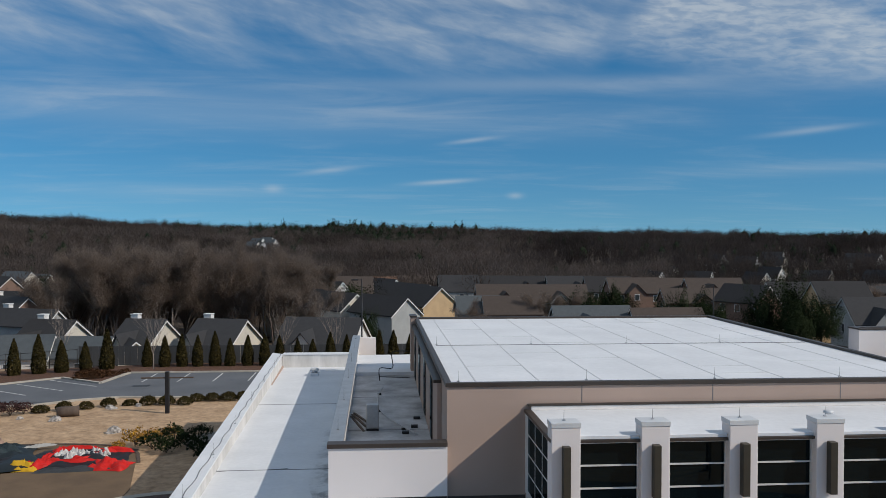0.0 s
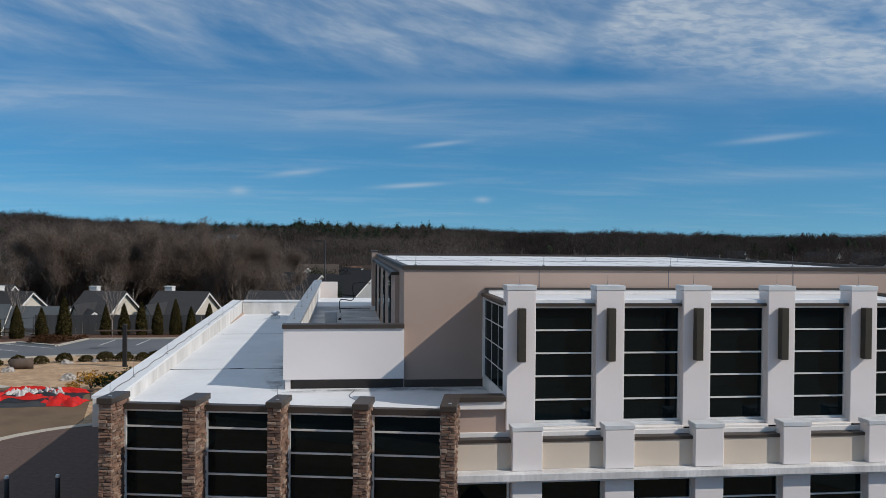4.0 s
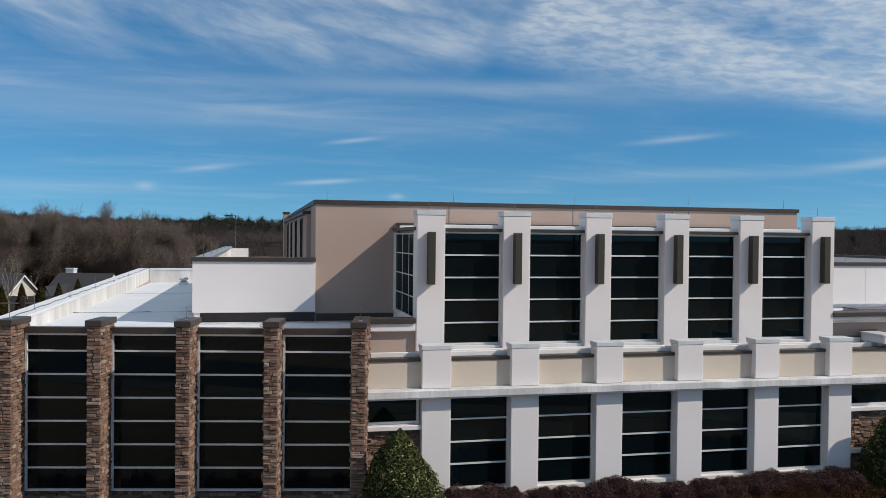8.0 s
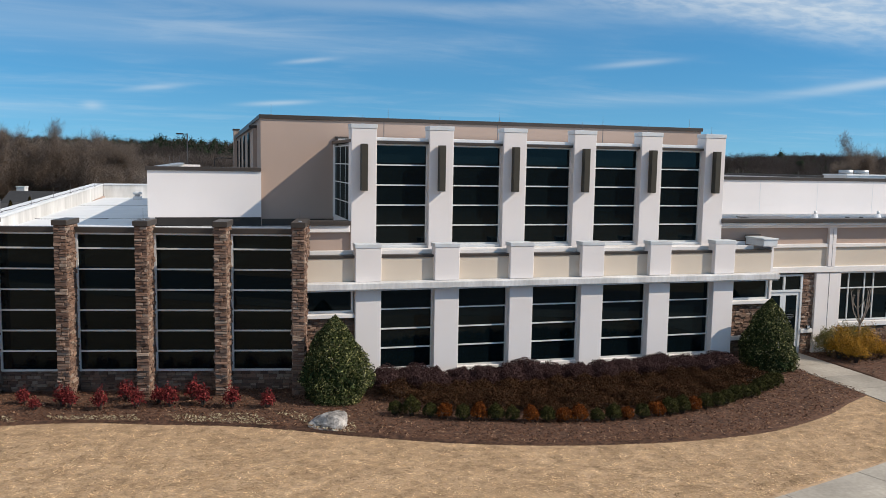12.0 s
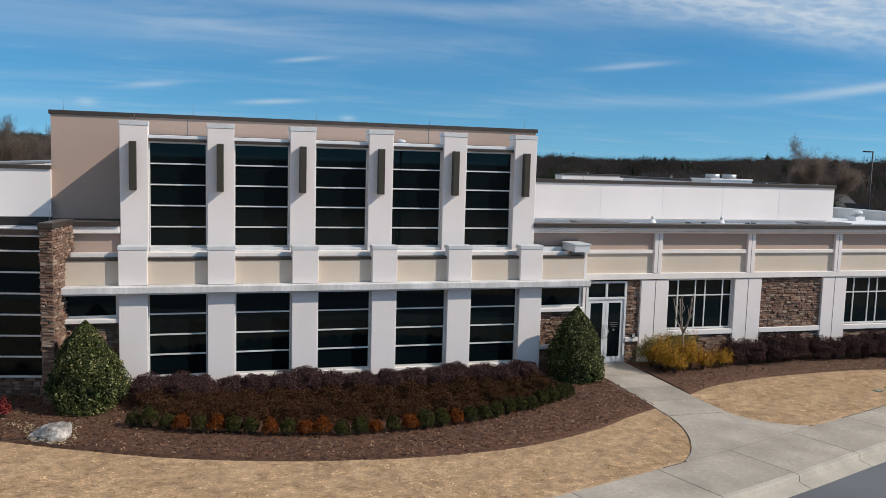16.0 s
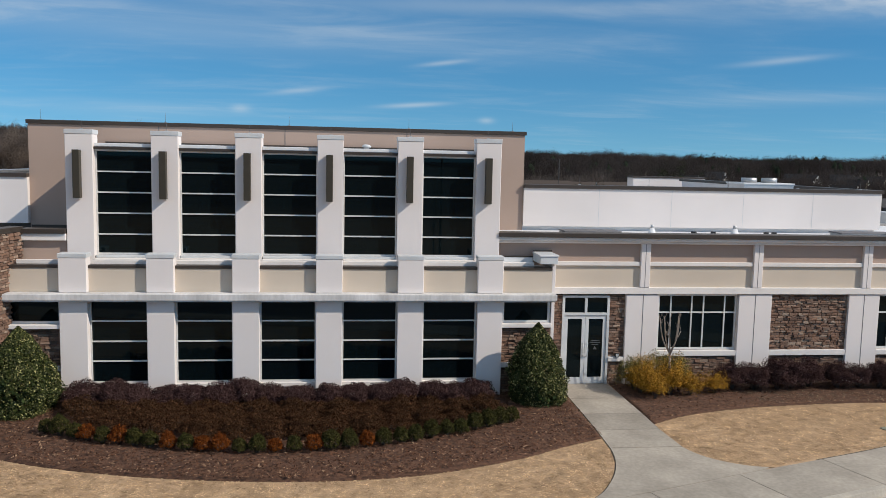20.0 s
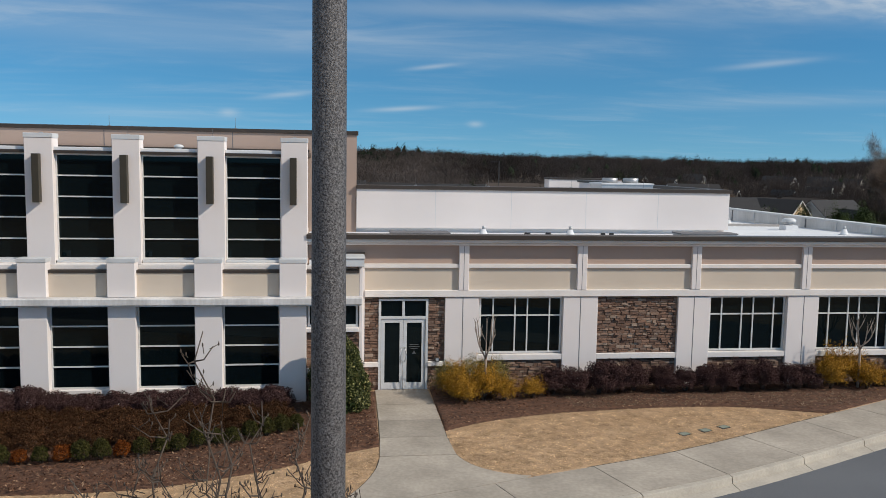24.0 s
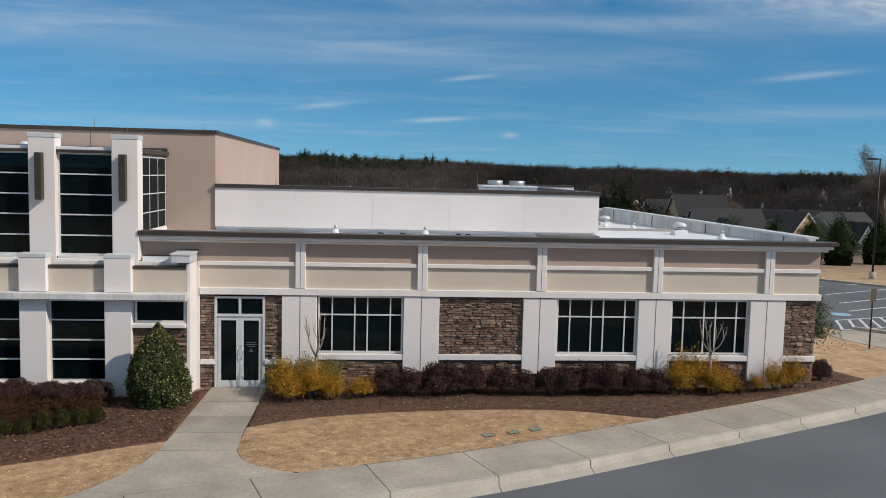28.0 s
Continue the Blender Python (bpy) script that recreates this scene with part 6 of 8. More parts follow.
def plant_on_deck():
    """Things on the sunken deck: a small condenser, pipework and stacked planks."""
    z = 4.78
    ob = thing("condenser", "small pale condenser unit on the soiled deck", "air conditioner", at=(-0.25, 9.6, z))
    part("casing", block(bmesh.new(), -0.22, 0.22, -0.18, 0.18, 0.06, 0.92, 0.02), GALV, ob)
    part("foot", block(bmesh.new(), -0.22, 0.22, -0.22, -0.14, 0, 0.06), STEEL_DARK, ob)
    part("foot", block(bmesh.new(), -0.22, 0.22, 0.14, 0.22, 0, 0.06), STEEL_DARK, ob)
    part("grille", block(bmesh.new(), -0.17, 0.17, -0.19, -0.181, 0.15, 0.85), GALV, ob)
    for k in range(3):
        p = thing("plank", "weathered plank lying on the deck", "plank", "planks on the deck", at=(-0.82 + 0.12 * k, 10.6 + 0.2 * k, z + 0.02 * k), turn=12 + 3 * k)
        part("board", block(bmesh.new(), -0.05, 0.05, -1.3, 1.3, 0, 0.02, 0.003), WOOD, p)
    ob = thing("gas_pipe", "pale curved pipe running across the deck", "pipe", at=(0, 0, z))
    pts = spline(((0.2, 17.4, 0.12), (-0.05, 15.2, 0.1), (0.0, 12.6, 0.1), (0.6, 10.2, 0.1), (1.3, 8.4, 0.1)), 6)
    part("pipe", tube(bmesh.new(), pts, 0.02, 8), GALV, ob)
    for k in (4, 12, 20):
        q = pts[k]
        part("support", block(bmesh.new(), q.x - 0.08, q.x + 0.08, q.y - 0.05, q.y + 0.05, 0, q.z - 0.03, 0.005), STEEL_DARK, ob)
    ob = thing("pipe_frame", "bent dark pipe standing on the deck", "pipe", at=(0.55, 19.5, z))
    part("pipe", tube(bmesh.new(), spline(((-0.5, 0, 0), (-0.5, 0, 0.6), (0.1, 0, 0.62), (0.1, 0, 1.35), (0.9, 0, 1.4)), 5), 0.022, 8), STEEL_DARK, ob)
    part("pipe", tube(bmesh.new(), spline(((-0.5, 0, 0.2), (0.3, -0.2, 0.2), (0.9, -0.3, 0.2)), 4), 0.02, 8), STEEL_DARK, ob)
    for k, (x, y) in enumerate(((1.25, 9.8), (0.9, 8.9), (1.4, 11.2))):
        ob = thing("roof_block", "small dark rubber support block on the deck", "roof support", "rubber blocks on the deck", at=(x, y, z))
        part("block", block(bmesh.new(), -0.12, 0.12, -0.08, 0.08, 0, 0.1, 0.01), STEEL_DARK, ob)


plant_on_deck()


def roof_cables():
    """Thin conductors lying on the white roofs."""
    for pts in (((-4.9, 1.4, 4.135), (-4.7, 1.0, 4.135), (-3.6, 0.75, 4.135), (-2.0, 0.5, 4.135)), ((0.5, 2.8, 4.135), (0.35, 2.0, 4.135), (0.55, 1.2, 4.135), (0.4, 0.3, 4.135), (1.3, 0.1, 4.135), (2.4, 0.0, 4.135)), ((-5.34, 7.2, 4.54), (-5.25, 7.25, 4.07), (-3.0, 7.4, 4.06))):
        ob = thing("roof_cable", "thin dark lightning conductor lying on the roof", "cable", "roof conductors")
        part("cable", tube(bmesh.new(), spline(pts, 5), 0.012, 5), SEAM, ob)
    ob = thing("roof_cable", "twisted dark conductor along the white parapet", "cable", "roof conductors")
    part("cable", tube(bmesh.new(), [(-5.33 - 0.0175 * y + 0.03 * math.sin(y * 3), y, 4.545) for y in np.linspace(0.6, 30.6, 90)], 0.012, 4), SEAM, ob)


roof_cables()

for n, x in enumerate((25.2, 25.85, 26.45)):
    ob = thing("valve_cover", "green plastic utility cover set in the lawn", "utility cover", "utility covers in the lawn", at=(x, -4.45 + 0.22 * n, 0.0), turn=24)
    part("lid", block(bmesh.new(), -0.125, 0.125, -0.085, 0.085, 0.0, 0.02, 0.006), material("green_plastic", (0.14, 0.21, 0.17), 0.6, second=(0.26, 0.25, 0.2), scale=6, bump=0.1) if n == 0 else bpy.data.materials["green_plastic"], ob)
    part("rim", block(bmesh.new(), -0.155, 0.155, -0.115, 0.115, 0.0, 0.012, 0.004), STEEL_DARK, ob)


def lamp_post(at, h, turn=0.0, label="tall dark steel car-park lamp post"):
    ob = thing("lamp_post", label, "lamp post", "lamp posts", at=at, turn=turn)
    part("pole", tube(bmesh.new(), [(0, 0, 0.0), (0, 0, h)], [0.075, 0.05], 10), STEEL_DARK, ob)
    part("base", tube(bmesh.new(), [(0, 0, -0.2), (0, 0, 0.5)], 0.22, 14), KERB, ob)
    part("arm", block(bmesh.new(), 0.0, 0.4, -0.03, 0.03, h - 0.08, h - 0.03), STEEL_DARK, ob)
    part("lamp_head", block(bmesh.new(), 0.3, 0.85, -0.18, 0.18, h - 0.1, h + 0.02, 0.02), STEEL_DARK, ob)


lamp_post((-1.3, 48.0, ground_z(-1.3, 48)), 8.9, 180)
lamp_post((33.1, 59.3, ground_z(33.1, 59.3)), 8.1, 180)
lamp_post((57.0, 30.0, ground_z(57, 30)), 8.3, 180)


def near_pole():
    """The street lamp that stands beside the camera's way."""
    grey = material("speckled_grey_paint", (0.15, 0.15, 0.155), 0.55, metal=0.2, second=(0.022, 0.022, 0.025), scale=150, fine=260, mix=1.0, bump=0.35, grain=0.2)
    ob = thing("street_lamp", "tall grey speckled steel street lamp on the verge", "street lamp", at=(16.575, -20.72, -ROAD_DROP))
    part("pole", tube(bmesh.new(), [(0, 0, 0), (0, 0, 5), (0, 0, 11.5)], [0.066, 0.058, 0.045], 24), grey, ob)
    part("base", tube(bmesh.new(), [(0, 0, 0), (0, 0, 0.06)], 0.2, 20), grey, ob)
    part("arm", tube(bmesh.new(), [(0, 0, 11.4), (0, 0.8, 11.6)], 0.03, 10), grey, ob)
    part("lamp_head", block(bmesh.new(), -0.16, 0.16, 0.7, 1.4, 11.55, 11.7, 0.03), grey, ob)


near_pole()


# ---- yard and car parks ----
def paved(name, outline, label, category, lift=0.02, material_=ASPHALT):
    bm = slab(bmesh.new(), outline, -0.1, lift)
    for _ in range(5):
        bmesh.ops.triangulate(bm, faces=[f for f in bm.faces if len(f.verts) > 3])
        bmesh.ops.subdivide_edges(bm, edges=[e for e in bm.edges if e.calc_length() > 3.0], cuts=1)
    bmesh.ops.triangulate(bm, faces=[f for f in bm.faces if len(f.verts) > 3])
    for v in bm.verts:
        v.co.z += ground_z(v.co.x, v.co.y)
    return tagged(part(name, bm, material_), label, category, kind="structure")


def stripe(parent, a, b, w=0.11, lift=0.026):
    a, b = Vector((*a, 0)), Vector((*b, 0))
    side = (b - a).normalized().cross(Vector((0, 0, 1))) * w / 2
    pts = [(v.x, v.y) for v in (a + side, b + side, b - side, a - side)]
    part("line", slab(bmesh.new(), pts, 0.0, lift, ground_z), PAINT, parent)


def kerb_run(parent, line, w=0.16, h=0.14):
    bm = bmesh.new()
    for a, b in zip(line, line[1:]):
        a, b = Vector((*a, 0)), Vector((*b, 0))
        side = (b - a).normalized().cross(Vector((0, 0, 1))) * w / 2
        slab(bm, [(v.x, v.y) for v in (a + side, b + side, b - side, a - side)], -0.1, h, ground_z)
    part("kerb", bm, KERB, parent)


def car_parks():
    lot = paved("car_park", ((-60, 37), (-28.4, 41.0), (-24.8, 41.2), (-22.4, 43.4), (-19.5, 44.6), (-12, 43.7), (12, 43.7), (12, 58.6), (-23.0, 58.6), (-23.35, 52.4), (-27.9, 55.6), (-32.8, 50.6), (-60, 30.0 + 2)), "worn grey asphalt car park with white bay lines", "car park")
    for x in (-20.2, -17.2, -14.2, -11.2, -8.2, -5.2, -2.2):
        stripe(lot, (x, 52.8), (x - 0.1, 58.2))
    for x, y in ((-36.6, 46.4), (-34.5, 48.4), (-32.4, 50.3), (-30.4, 52.4), (-28.5, 54.6)):
        stripe(lot, (x, y), (x + 5.3, y - 4.1))
    kerb_run(lot, ((-60, 33.0), (-32.8, 50.8), (-27.9, 55.8), (-23.45, 52.2), (-22.9, 58.75), (12, 58.75)), 0.3)
    kerb_run(lot, ((-60, 36.9), (-28.4, 40.8), (-24.8, 41.0), (-22.4, 43.2), (-19.5, 44.4), (-12, 43.55), (12, 43.55)), 0.3)
    cover = thing("drain_cover", "dark iron drain cover in the asphalt", "drain cover", at=(-19.6, 50.4, ground_z(-19.6, 50.4) + 0.02))
    part("grate", block(bmesh.new(), -0.7, 0.7, -0.3, 0.3, 0, 0.012), STEEL_DARK, cover)
    bed2 = slab(bmesh.new(), [(-27.9, 56.0), (-23.5, 52.5), (-23.0, 59.0), (-20, 66), (-34, 62), (-60, 38), (-60, 33.5), (-33, 51.2)], -0.1, 0.05, ground_z)
    tagged(part("mulch_bed", bed2, MULCH), "mulched strip between the car park and the fence", "planting bed", kind="structure")
    strip = slab(bmesh.new(), [(-23.0, 58.95), (12, 58.95), (12, 66), (-20, 66)], -0.1, 0.04, ground_z)
    tagged(part("mulch_bed", strip, MULCH), "mulched strip behind the car park kerb", "planting bed", kind="structure")
    # the car park beyond the end of the wing
    right = paved("car_park", ((42.7, 9.65), (43.45, 9.85), (44.4, 8.9), (47, 8.2), (58, 16.6), (54.1, 24.1), (51.9, 28.3), (47.5, 36.5), (40, 33), (41.2, 13)), "grey asphalt car park with hatched bays", "car park")
    for p, q in (((43.89, 12.17), (46.9, 13.2)), ((42.77, 9.75), (45.9, 10.6)), ((43.89, 12.17), (42.77, 9.75))):
        stripe(right, p, q, 0.12)
    for k in range(4):
        stripe(right, (44.68 + 0.63 * k, 12.5 + 0.17 * k), (43.53 + 0.70 * k, 10.05 + 0.15 * k), 0.13)
    for p in ((46.2, 14.9), (47.2, 17.5), (48.3, 20.7), (49.4, 23.9)):
        stripe(right, p, (p[0] + 5.2, p[1] + 2.5), 0.12)
    badge = material("blue_marking", (0.16, 0.36, 0.55), 0.8, second=(0.35, 0.45, 0.5), scale=3, bump=0.1)
    part("marking", slab(bmesh.new(), [(45.1 + 0.55 * math.cos(k * 0.785), 13.9 + 0.5 * math.sin(k * 0.785)) for k in range(8)], 0.0, 0.026, ground_z), badge, right, "worn blue painted marking")
    kerb_run(right, ((58, 16.8), (54.25, 24.2), (52.05, 28.4), (47.6, 36.7)), 0.25)
    kerb_run(right, ((43.4, 9.95), (44.4, 8.95), (47, 8.3)), 0.22)
    pad = slab(bmesh.new(), [(41.5, 8.4), (42.2, 9.5), (43.3, 9.75), (44.3, 8.75), (46.8, 8.05), (45.2, 6.6), (42.3, 5.9), (41.6, 7.5)], -0.1, 0.016)
    tagged(part("pavement", pad, CONCRETE), "concrete landing beside the marked bays", "pavement", kind="structure")


car_parks()


def bay_sign(x, y):
    ob = thing("sign_post", "small bay sign seen from behind on a dark post", "sign", "bay signs", at=(x, y, 0))
    part("post", tube(bmesh.new(), [(0, 0, -0.1), (0, 0, 2.35)], 0.03, 8), STEEL_DARK, ob)
    part("plate", block(bmesh.new(), -0.15, 0.15, -0.035, -0.028, 1.85, 2.35, 0.003, m=pose(0, 0, 0, 0, 0, 18)), WOOD, ob)


bay_sign(41.6, 6.0)
bay_sign(41.9, 10.6)


def yard():
    brick = material("clay_pavers", (0.115, 0.072, 0.056), 0.9, second=(0.07, 0.048, 0.038), scale=5, fine=30, bump=0.4)
    arc = [(-8.6 + 5.7 * math.cos(a), 12.2 + 6.0 * math.sin(a)) for a in np.linspace(math.radians(63), math.radians(297), 40)]
    tagged(part("patio", slab(bmesh.new(), [(-6.0, 17.5)] + arc + [(-6.0, 6.9)], -0.1, 0.016), brick), "dark clay-paved patio beside the building", "patio", kind="structure")
    ring = [(-8.6 + 6.15 * math.cos(a), 12.2 + 6.45 * math.sin(a)) for a in np.linspace(math.radians(63), math.radians(297), 40)]
    edge = bmesh.new()
    for k in range(39):
        slab(edge, [arc[k], arc[k + 1], ring[k + 1], ring[k]], -0.1, 0.03)
    tagged(part("patio_edge", edge, KERB), "pale concrete band round the patio", "kerb", kind="structure")
    for x in (-9.98, -8.50):
        light = thing("bollard", "short dark bollard with a pale cap on the patio", "bollard", "bollards on the patio", at=(x, 6.75, 0.016))
        part("post", tube(bmesh.new(), [(0, 0, -0.1), (0, 0, 0.84)], 0.075, 14), STEEL_DARK, light)
        part("cap", tube(bmesh.new(), [(0, 0, 0.842), (0, 0, 0.93)], [0.075, 0.05], 14), CAP_METAL, light)
    disc = [(-8.9 + 2.2 * math.cos(a), 28.6 + 2.6 * math.sin(a)) for a in np.linspace(0, 2 * math.pi, 32, endpoint=False)]
    tagged(part("round_pad", slab(bmesh.new(), disc, -0.1, 0.03, ground_z), CONCRETE), "round grey concrete pad in the lawn", "pavement", kind="structure")
    # cross-shaped timber post
    z = ground_z(-14.3, 37.6)
    post = thing("timber_cross", "dark timber post with a thin crossbar, in the lawn", "cross", at=(-14.3, 37.6, z))
    part("post", block(bmesh.new(), -0.13, 0.13, -0.13, 0.13, -0.2, 2.85, 0.02), STEEL_DARK, post)
    part("crossbar", block(bmesh.new(), -1.75, 1.75, -0.06, 0.06, 2.38, 2.47, 0.01), WOOD, post)
    # hollow log
    z = ground_z(-21.6, 36.9)
    log = thing("hollow_log", "brown hollow play log with pale cut ends", "log", at=(-20.6, 36.9, z + 0.33), turn=20)
    part("bark", tube(bmesh.new(), [(-0.68, 0, 0), (-0.2, 0.02, 0.02), (0.3, 0, 0), (0.68, 0.02, 0)], [0.36, 0.34, 0.34, 0.37], 18), WOOD, log)
    part("cut_end", tube(bmesh.new(), [(0.682, 0.02, 0), (0.695, 0.02, 0)], 0.30, 18), BARK_PALE, log)
    part("cut_end", tube(bmesh.new(), [(-0.695, 0, 0), (-0.682, 0, 0)], 0.30, 18), BARK_PALE, log)
    for k, (x, y, s) in enumerate(((-20.9, 35.4, 0.7), (-15.9, 31.2, 0.8), (-14.9, 30.6, 0.5), (-13.2, 29.4, 0.45), (-18.6, 39.6, 0.6), (-23.4, 36.2, 0.4), (-17.0, 40.6, 0.5))):
        boulder("boulder", (x, y, ground_z(x, y) + 0.05), (0.72 * s, 0.5 * s, 0.36 * s), 2.0 + k, "pale boulder in the yard", "boulders in the yard")
    # bare soil round the inflatables, with a dark edging
    soil = material("trodden_soil", (0.165, 0.110, 0.064), 0.95, second=(0.105, 0.070, 0.042), scale=0.6, fine=20, bump=0.4, grain=0.12)
    rim = spline(((-34, 27.0), (-27, 27.4), (-22.9, 27.6), (-19.4, 28.2), (-15.3, 27.7), (-13.2, 26.0), (-12.6, 24.6), (-12.3, 23.6)), 6)
    bm = slab(bmesh.new(), [(p.x, p.y) for p in rim if p.y > 25.0] + [(-12.75, 25.0), (-34, 25.0)], -0.1, 0.014, ground_z)
    slab(bm, [(-34, 25.0), (-12.75, 25.0), (-12.2, 22.5), (-11.4, 19.0), (-11.4, 6.0), (-34, 6.0)], -0.1, 0.014)
    tagged(part("bare_soil", bm, soil), "trodden brown soil of the play yard", "ground", kind="structure")
    border = bmesh.new()
    for p, q in zip(rim, rim[1:]):
        n = Vector((-(q - p).y, (q - p).x, 0)).normalized() * 0.09
        slab(border, [((p + n).x, (p + n).y), ((q + n).x, (q + n).y), ((q - n).x, (q - n).y), ((p - n).x, (p - n).y)], -0.1, 0.05, ground_z)
    tagged(part("edging", border, WOOD), "dark timber edging between lawn and soil", "edging", kind="structure")

    def fold(parent, k, name, col, x, y, rx, ry, h, turn=0.0):
        bm = bmesh.new()
        bmesh.ops.create_grid(bm, x_segments=26, y_segments=22, size=1.0)
        c, s = math.cos(math.radians(turn)), math.sin(math.radians(turn))
        for v in bm.verts:
            u, w = v.co.x, v.co.y
            fall = max(0.0, 1 - u * u) * max(0.0, 1 - w * w)
            wave = noise.noise(Vector((u * 2.2, w * 2.2, k * 3.1))) + 0.6 * abs(noise.noise(Vector((u * 5.5, w * 5.5, k))))
            out = 1 + 0.25 * noise.noise(Vector((u, w, k * 2.0)))
            a, b = u * rx * out, w * ry * out
            v.co = Vector((x + c * a - s * b, y + s * a + c * b, max(0.0, fall ** 0.5 * h * 0.62 * (0.5 + 0.9 * wave)) + 0.012 + 0.004 * k))
        for f in bm.faces:
            f.smooth = True
        part(name, bm, material("inflatable_fabric", col, 0.55, second=tuple(v * 0.7 for v in col), scale=3, bump=0.1, spec=0.25), parent)

    red_, black_, white_, gold_ = (0.60, 0.018, 0.014), (0.018, 0.018, 0.022), (0.6, 0.58, 0.56), (0.66, 0.38, 0.02)
    toy = thing("deflated_inflatable", "deflated inflatable lying in bright folds of red, black and yellow", "inflatable", at=(-15.6, 24.2, 0.0))
    jobs = [("black_fold", black_, 0.1, 0.2, 2.5, 1.9, 0.45, 0), ("dark_fold", (0.05, 0.055, 0.06), 0.6, -1.75, 2.0, 0.42, 0.32, 4), ("red_fold", red_, -1.35, -0.9, 0.85, 0.75, 0.62, 10), ("red_fold", red_, 2.1, -1.25, 0.95, 0.8, 0.72, -12), ("yellow_fold", gold_, -2.1, -1.45, 0.75, 0.55, 0.62, 0),
            ("red_fold", red_, 0.2, 1.75, 2.2, 0.28, 0.58, -3), ("red_fold", red_, -1.5, 0.75, 0.3, 1.1, 0.56, -8), ("red_fold", red_, 0.75, 0.3, 0.2, 1.5, 0.62, -30), ("red_fold", red_, 0.0, -0.75, 1.5, 0.18, 0.58, 6)]
    jobs += [("white_patch", white_, -0.95 + 0.52 * (k % 5), 0.95 - 0.62 * (k // 5) + 0.1 * (k % 2), 0.34, 0.13, 0.56, 28 - 11 * k % 50) for k in range(10)]
    for k, job in enumerate(jobs):
        fold(toy, k, *job)
    tarp = thing("deflated_inflatable", "dark green and black inflatable lying slack on the soil", "inflatable", at=(-20.3, 24.6, 0.0))
    for k, job in enumerate((("dark_fold", (0.015, 0.022, 0.026), 0.0, -0.4, 2.5, 2.6, 0.55, 15), ("dark_fold", (0.02, 0.03, 0.034), -0.6, 1.2, 1.9, 1.6, 0.75, -10), ("black_fold", black_, 0.9, -1.6, 1.8, 1.1, 0.4, 25), ("dark_fold", (0.03, 0.045, 0.05), 0.4, 0.5, 1.1, 0.8, 0.8, 40), ("green_fold", (0.015, 0.10, 0.035), -1.8, 2.6, 0.42, 0.38, 1.15, 0), ("pale_fold", (0.35, 0.24, 0.18), -0.3, 2.2, 0.35, 0.25, 0.8, 20), ("yellow_fold", (0.4, 0.24, 0.03), -2.5, 0.6, 0.6, 0.5, 0.5, 0), ("pale_strap", (0.4, 0.4, 0.38), 1.6, 1.9, 1.1, 0.05, 0.3, 32))):
        fold(tarp, k + 20, *job)
    rnd = random.Random(31)
    low = [shrub("yard_shrub", "low dark evergreen shrub in the yard", "shrub", "evergreen shrubs in the yard", mound_points(800, 0.8, 0.7, 0.9, 110 + k, 0.35), 0.07, LEAF_DEEP, (0.6, 0.6, 0.8), k) for k in range(2)]
    scatter_copies(low, [(-11.6, 28.2, 1.0), (-10.6, 27.0, 0.9), (-12.4, 26.6, 0.9), (-11.4, 25.6, 0.8), (-9.6, 25.4, 0.9), (-10.4, 29.6, 0.8), (-9.0, 24.0, 0.8), (-28, 36.5, 1.0), (-30, 36.8, 1.1), (-32, 36.2, 1.2)], rnd)
    gold = [shrub("yard_shrub", "golden brown shrub among boulders", "shrub", "golden shrubs in the yard", mound_points(700, 0.7, 0.6, 0.85, 115 + k, 0.4), 0.06, LEAF_GOLD, (0.5, 0.5, 0.8), k) for k in range(2)]
    scatter_copies(gold, [(-13.6, 27.6, 0.95), (-13.0, 28.8, 0.8), (-12.2, 29.4, 0.7), (-14.2, 26.4, 0.6), (-26.6, 36.6, 0.8)], rnd)
    red = [shrub("yard_shrub", "dark reddish shrub at the car park edge", "shrub", "red shrubs in the yard", mound_points(700, 0.8, 0.6, 0.9, 118, 0.3), 0.06, LEAF_PURPLE, (0.5, 0.5, 0.8), 2)]
    scatter_copies(red, [(-24.6, 37.6, 1.1), (-25.4, 37.2, 1.1), (-24.0, 38.2, 0.8), (-26.2, 37.4, 1.0)], rnd)
    box_ = [shrub("round_bush", "rounded brownish-green bush along the car park", "shrub", "rounded bushes along the car park", mound_points(1700, 0.60, 0.55, 0.72, 120 + k, 0.07), 0.045, LEAF_CONIFER, (0.5, 0.5, 0.6), k) for k in range(2)]
    places = [(-23.0 + 1.3 * k, 38.6 + 0.62 * min(k, 4) + rnd.uniform(-0.1, 0.1), rnd.uniform(0.9, 1.1)) for k in range(8)] + [(-13.4 + 1.15 * k, 42.6, rnd.uniform(0.95, 1.15)) for k in range(7)]
    for ob_kind in (box_,):
        scatter_copies(ob_kind, places, rnd)
    for ob in scene.objects:
        if ob.parent is None and ob.get("group") in ("evergreen shrubs in the yard", "golden shrubs in the yard", "red shrubs in the yard", "rounded bushes along the car park"):
            ob.location.z = ground_z(ob.location.x, ob.location.y) - (0.16 if ob.get("group") == "rounded bushes along the car park" else 0.0)


yard()


# ---- trees of the middle distance ----
def cypress_kind(seed):
    ob = thing("cypress", "narrow bronze-green columnar cypress by the fence", "tree", "cypresses along the fence")
    part("trunk", tube(bmesh.new(), [(0, 0, -0.1), (0, 0, 1.8)], [0.06, 0.02], 6), BARK, ob)
    p = cone_points(4200, 0.55, 3.05, seed, 0.22)
    part("foliage", fast_mesh("foliage", *leaf_cloud(*p, 0.085, seed, 0.5)), LEAF_CONIFER, ob)
    return ob


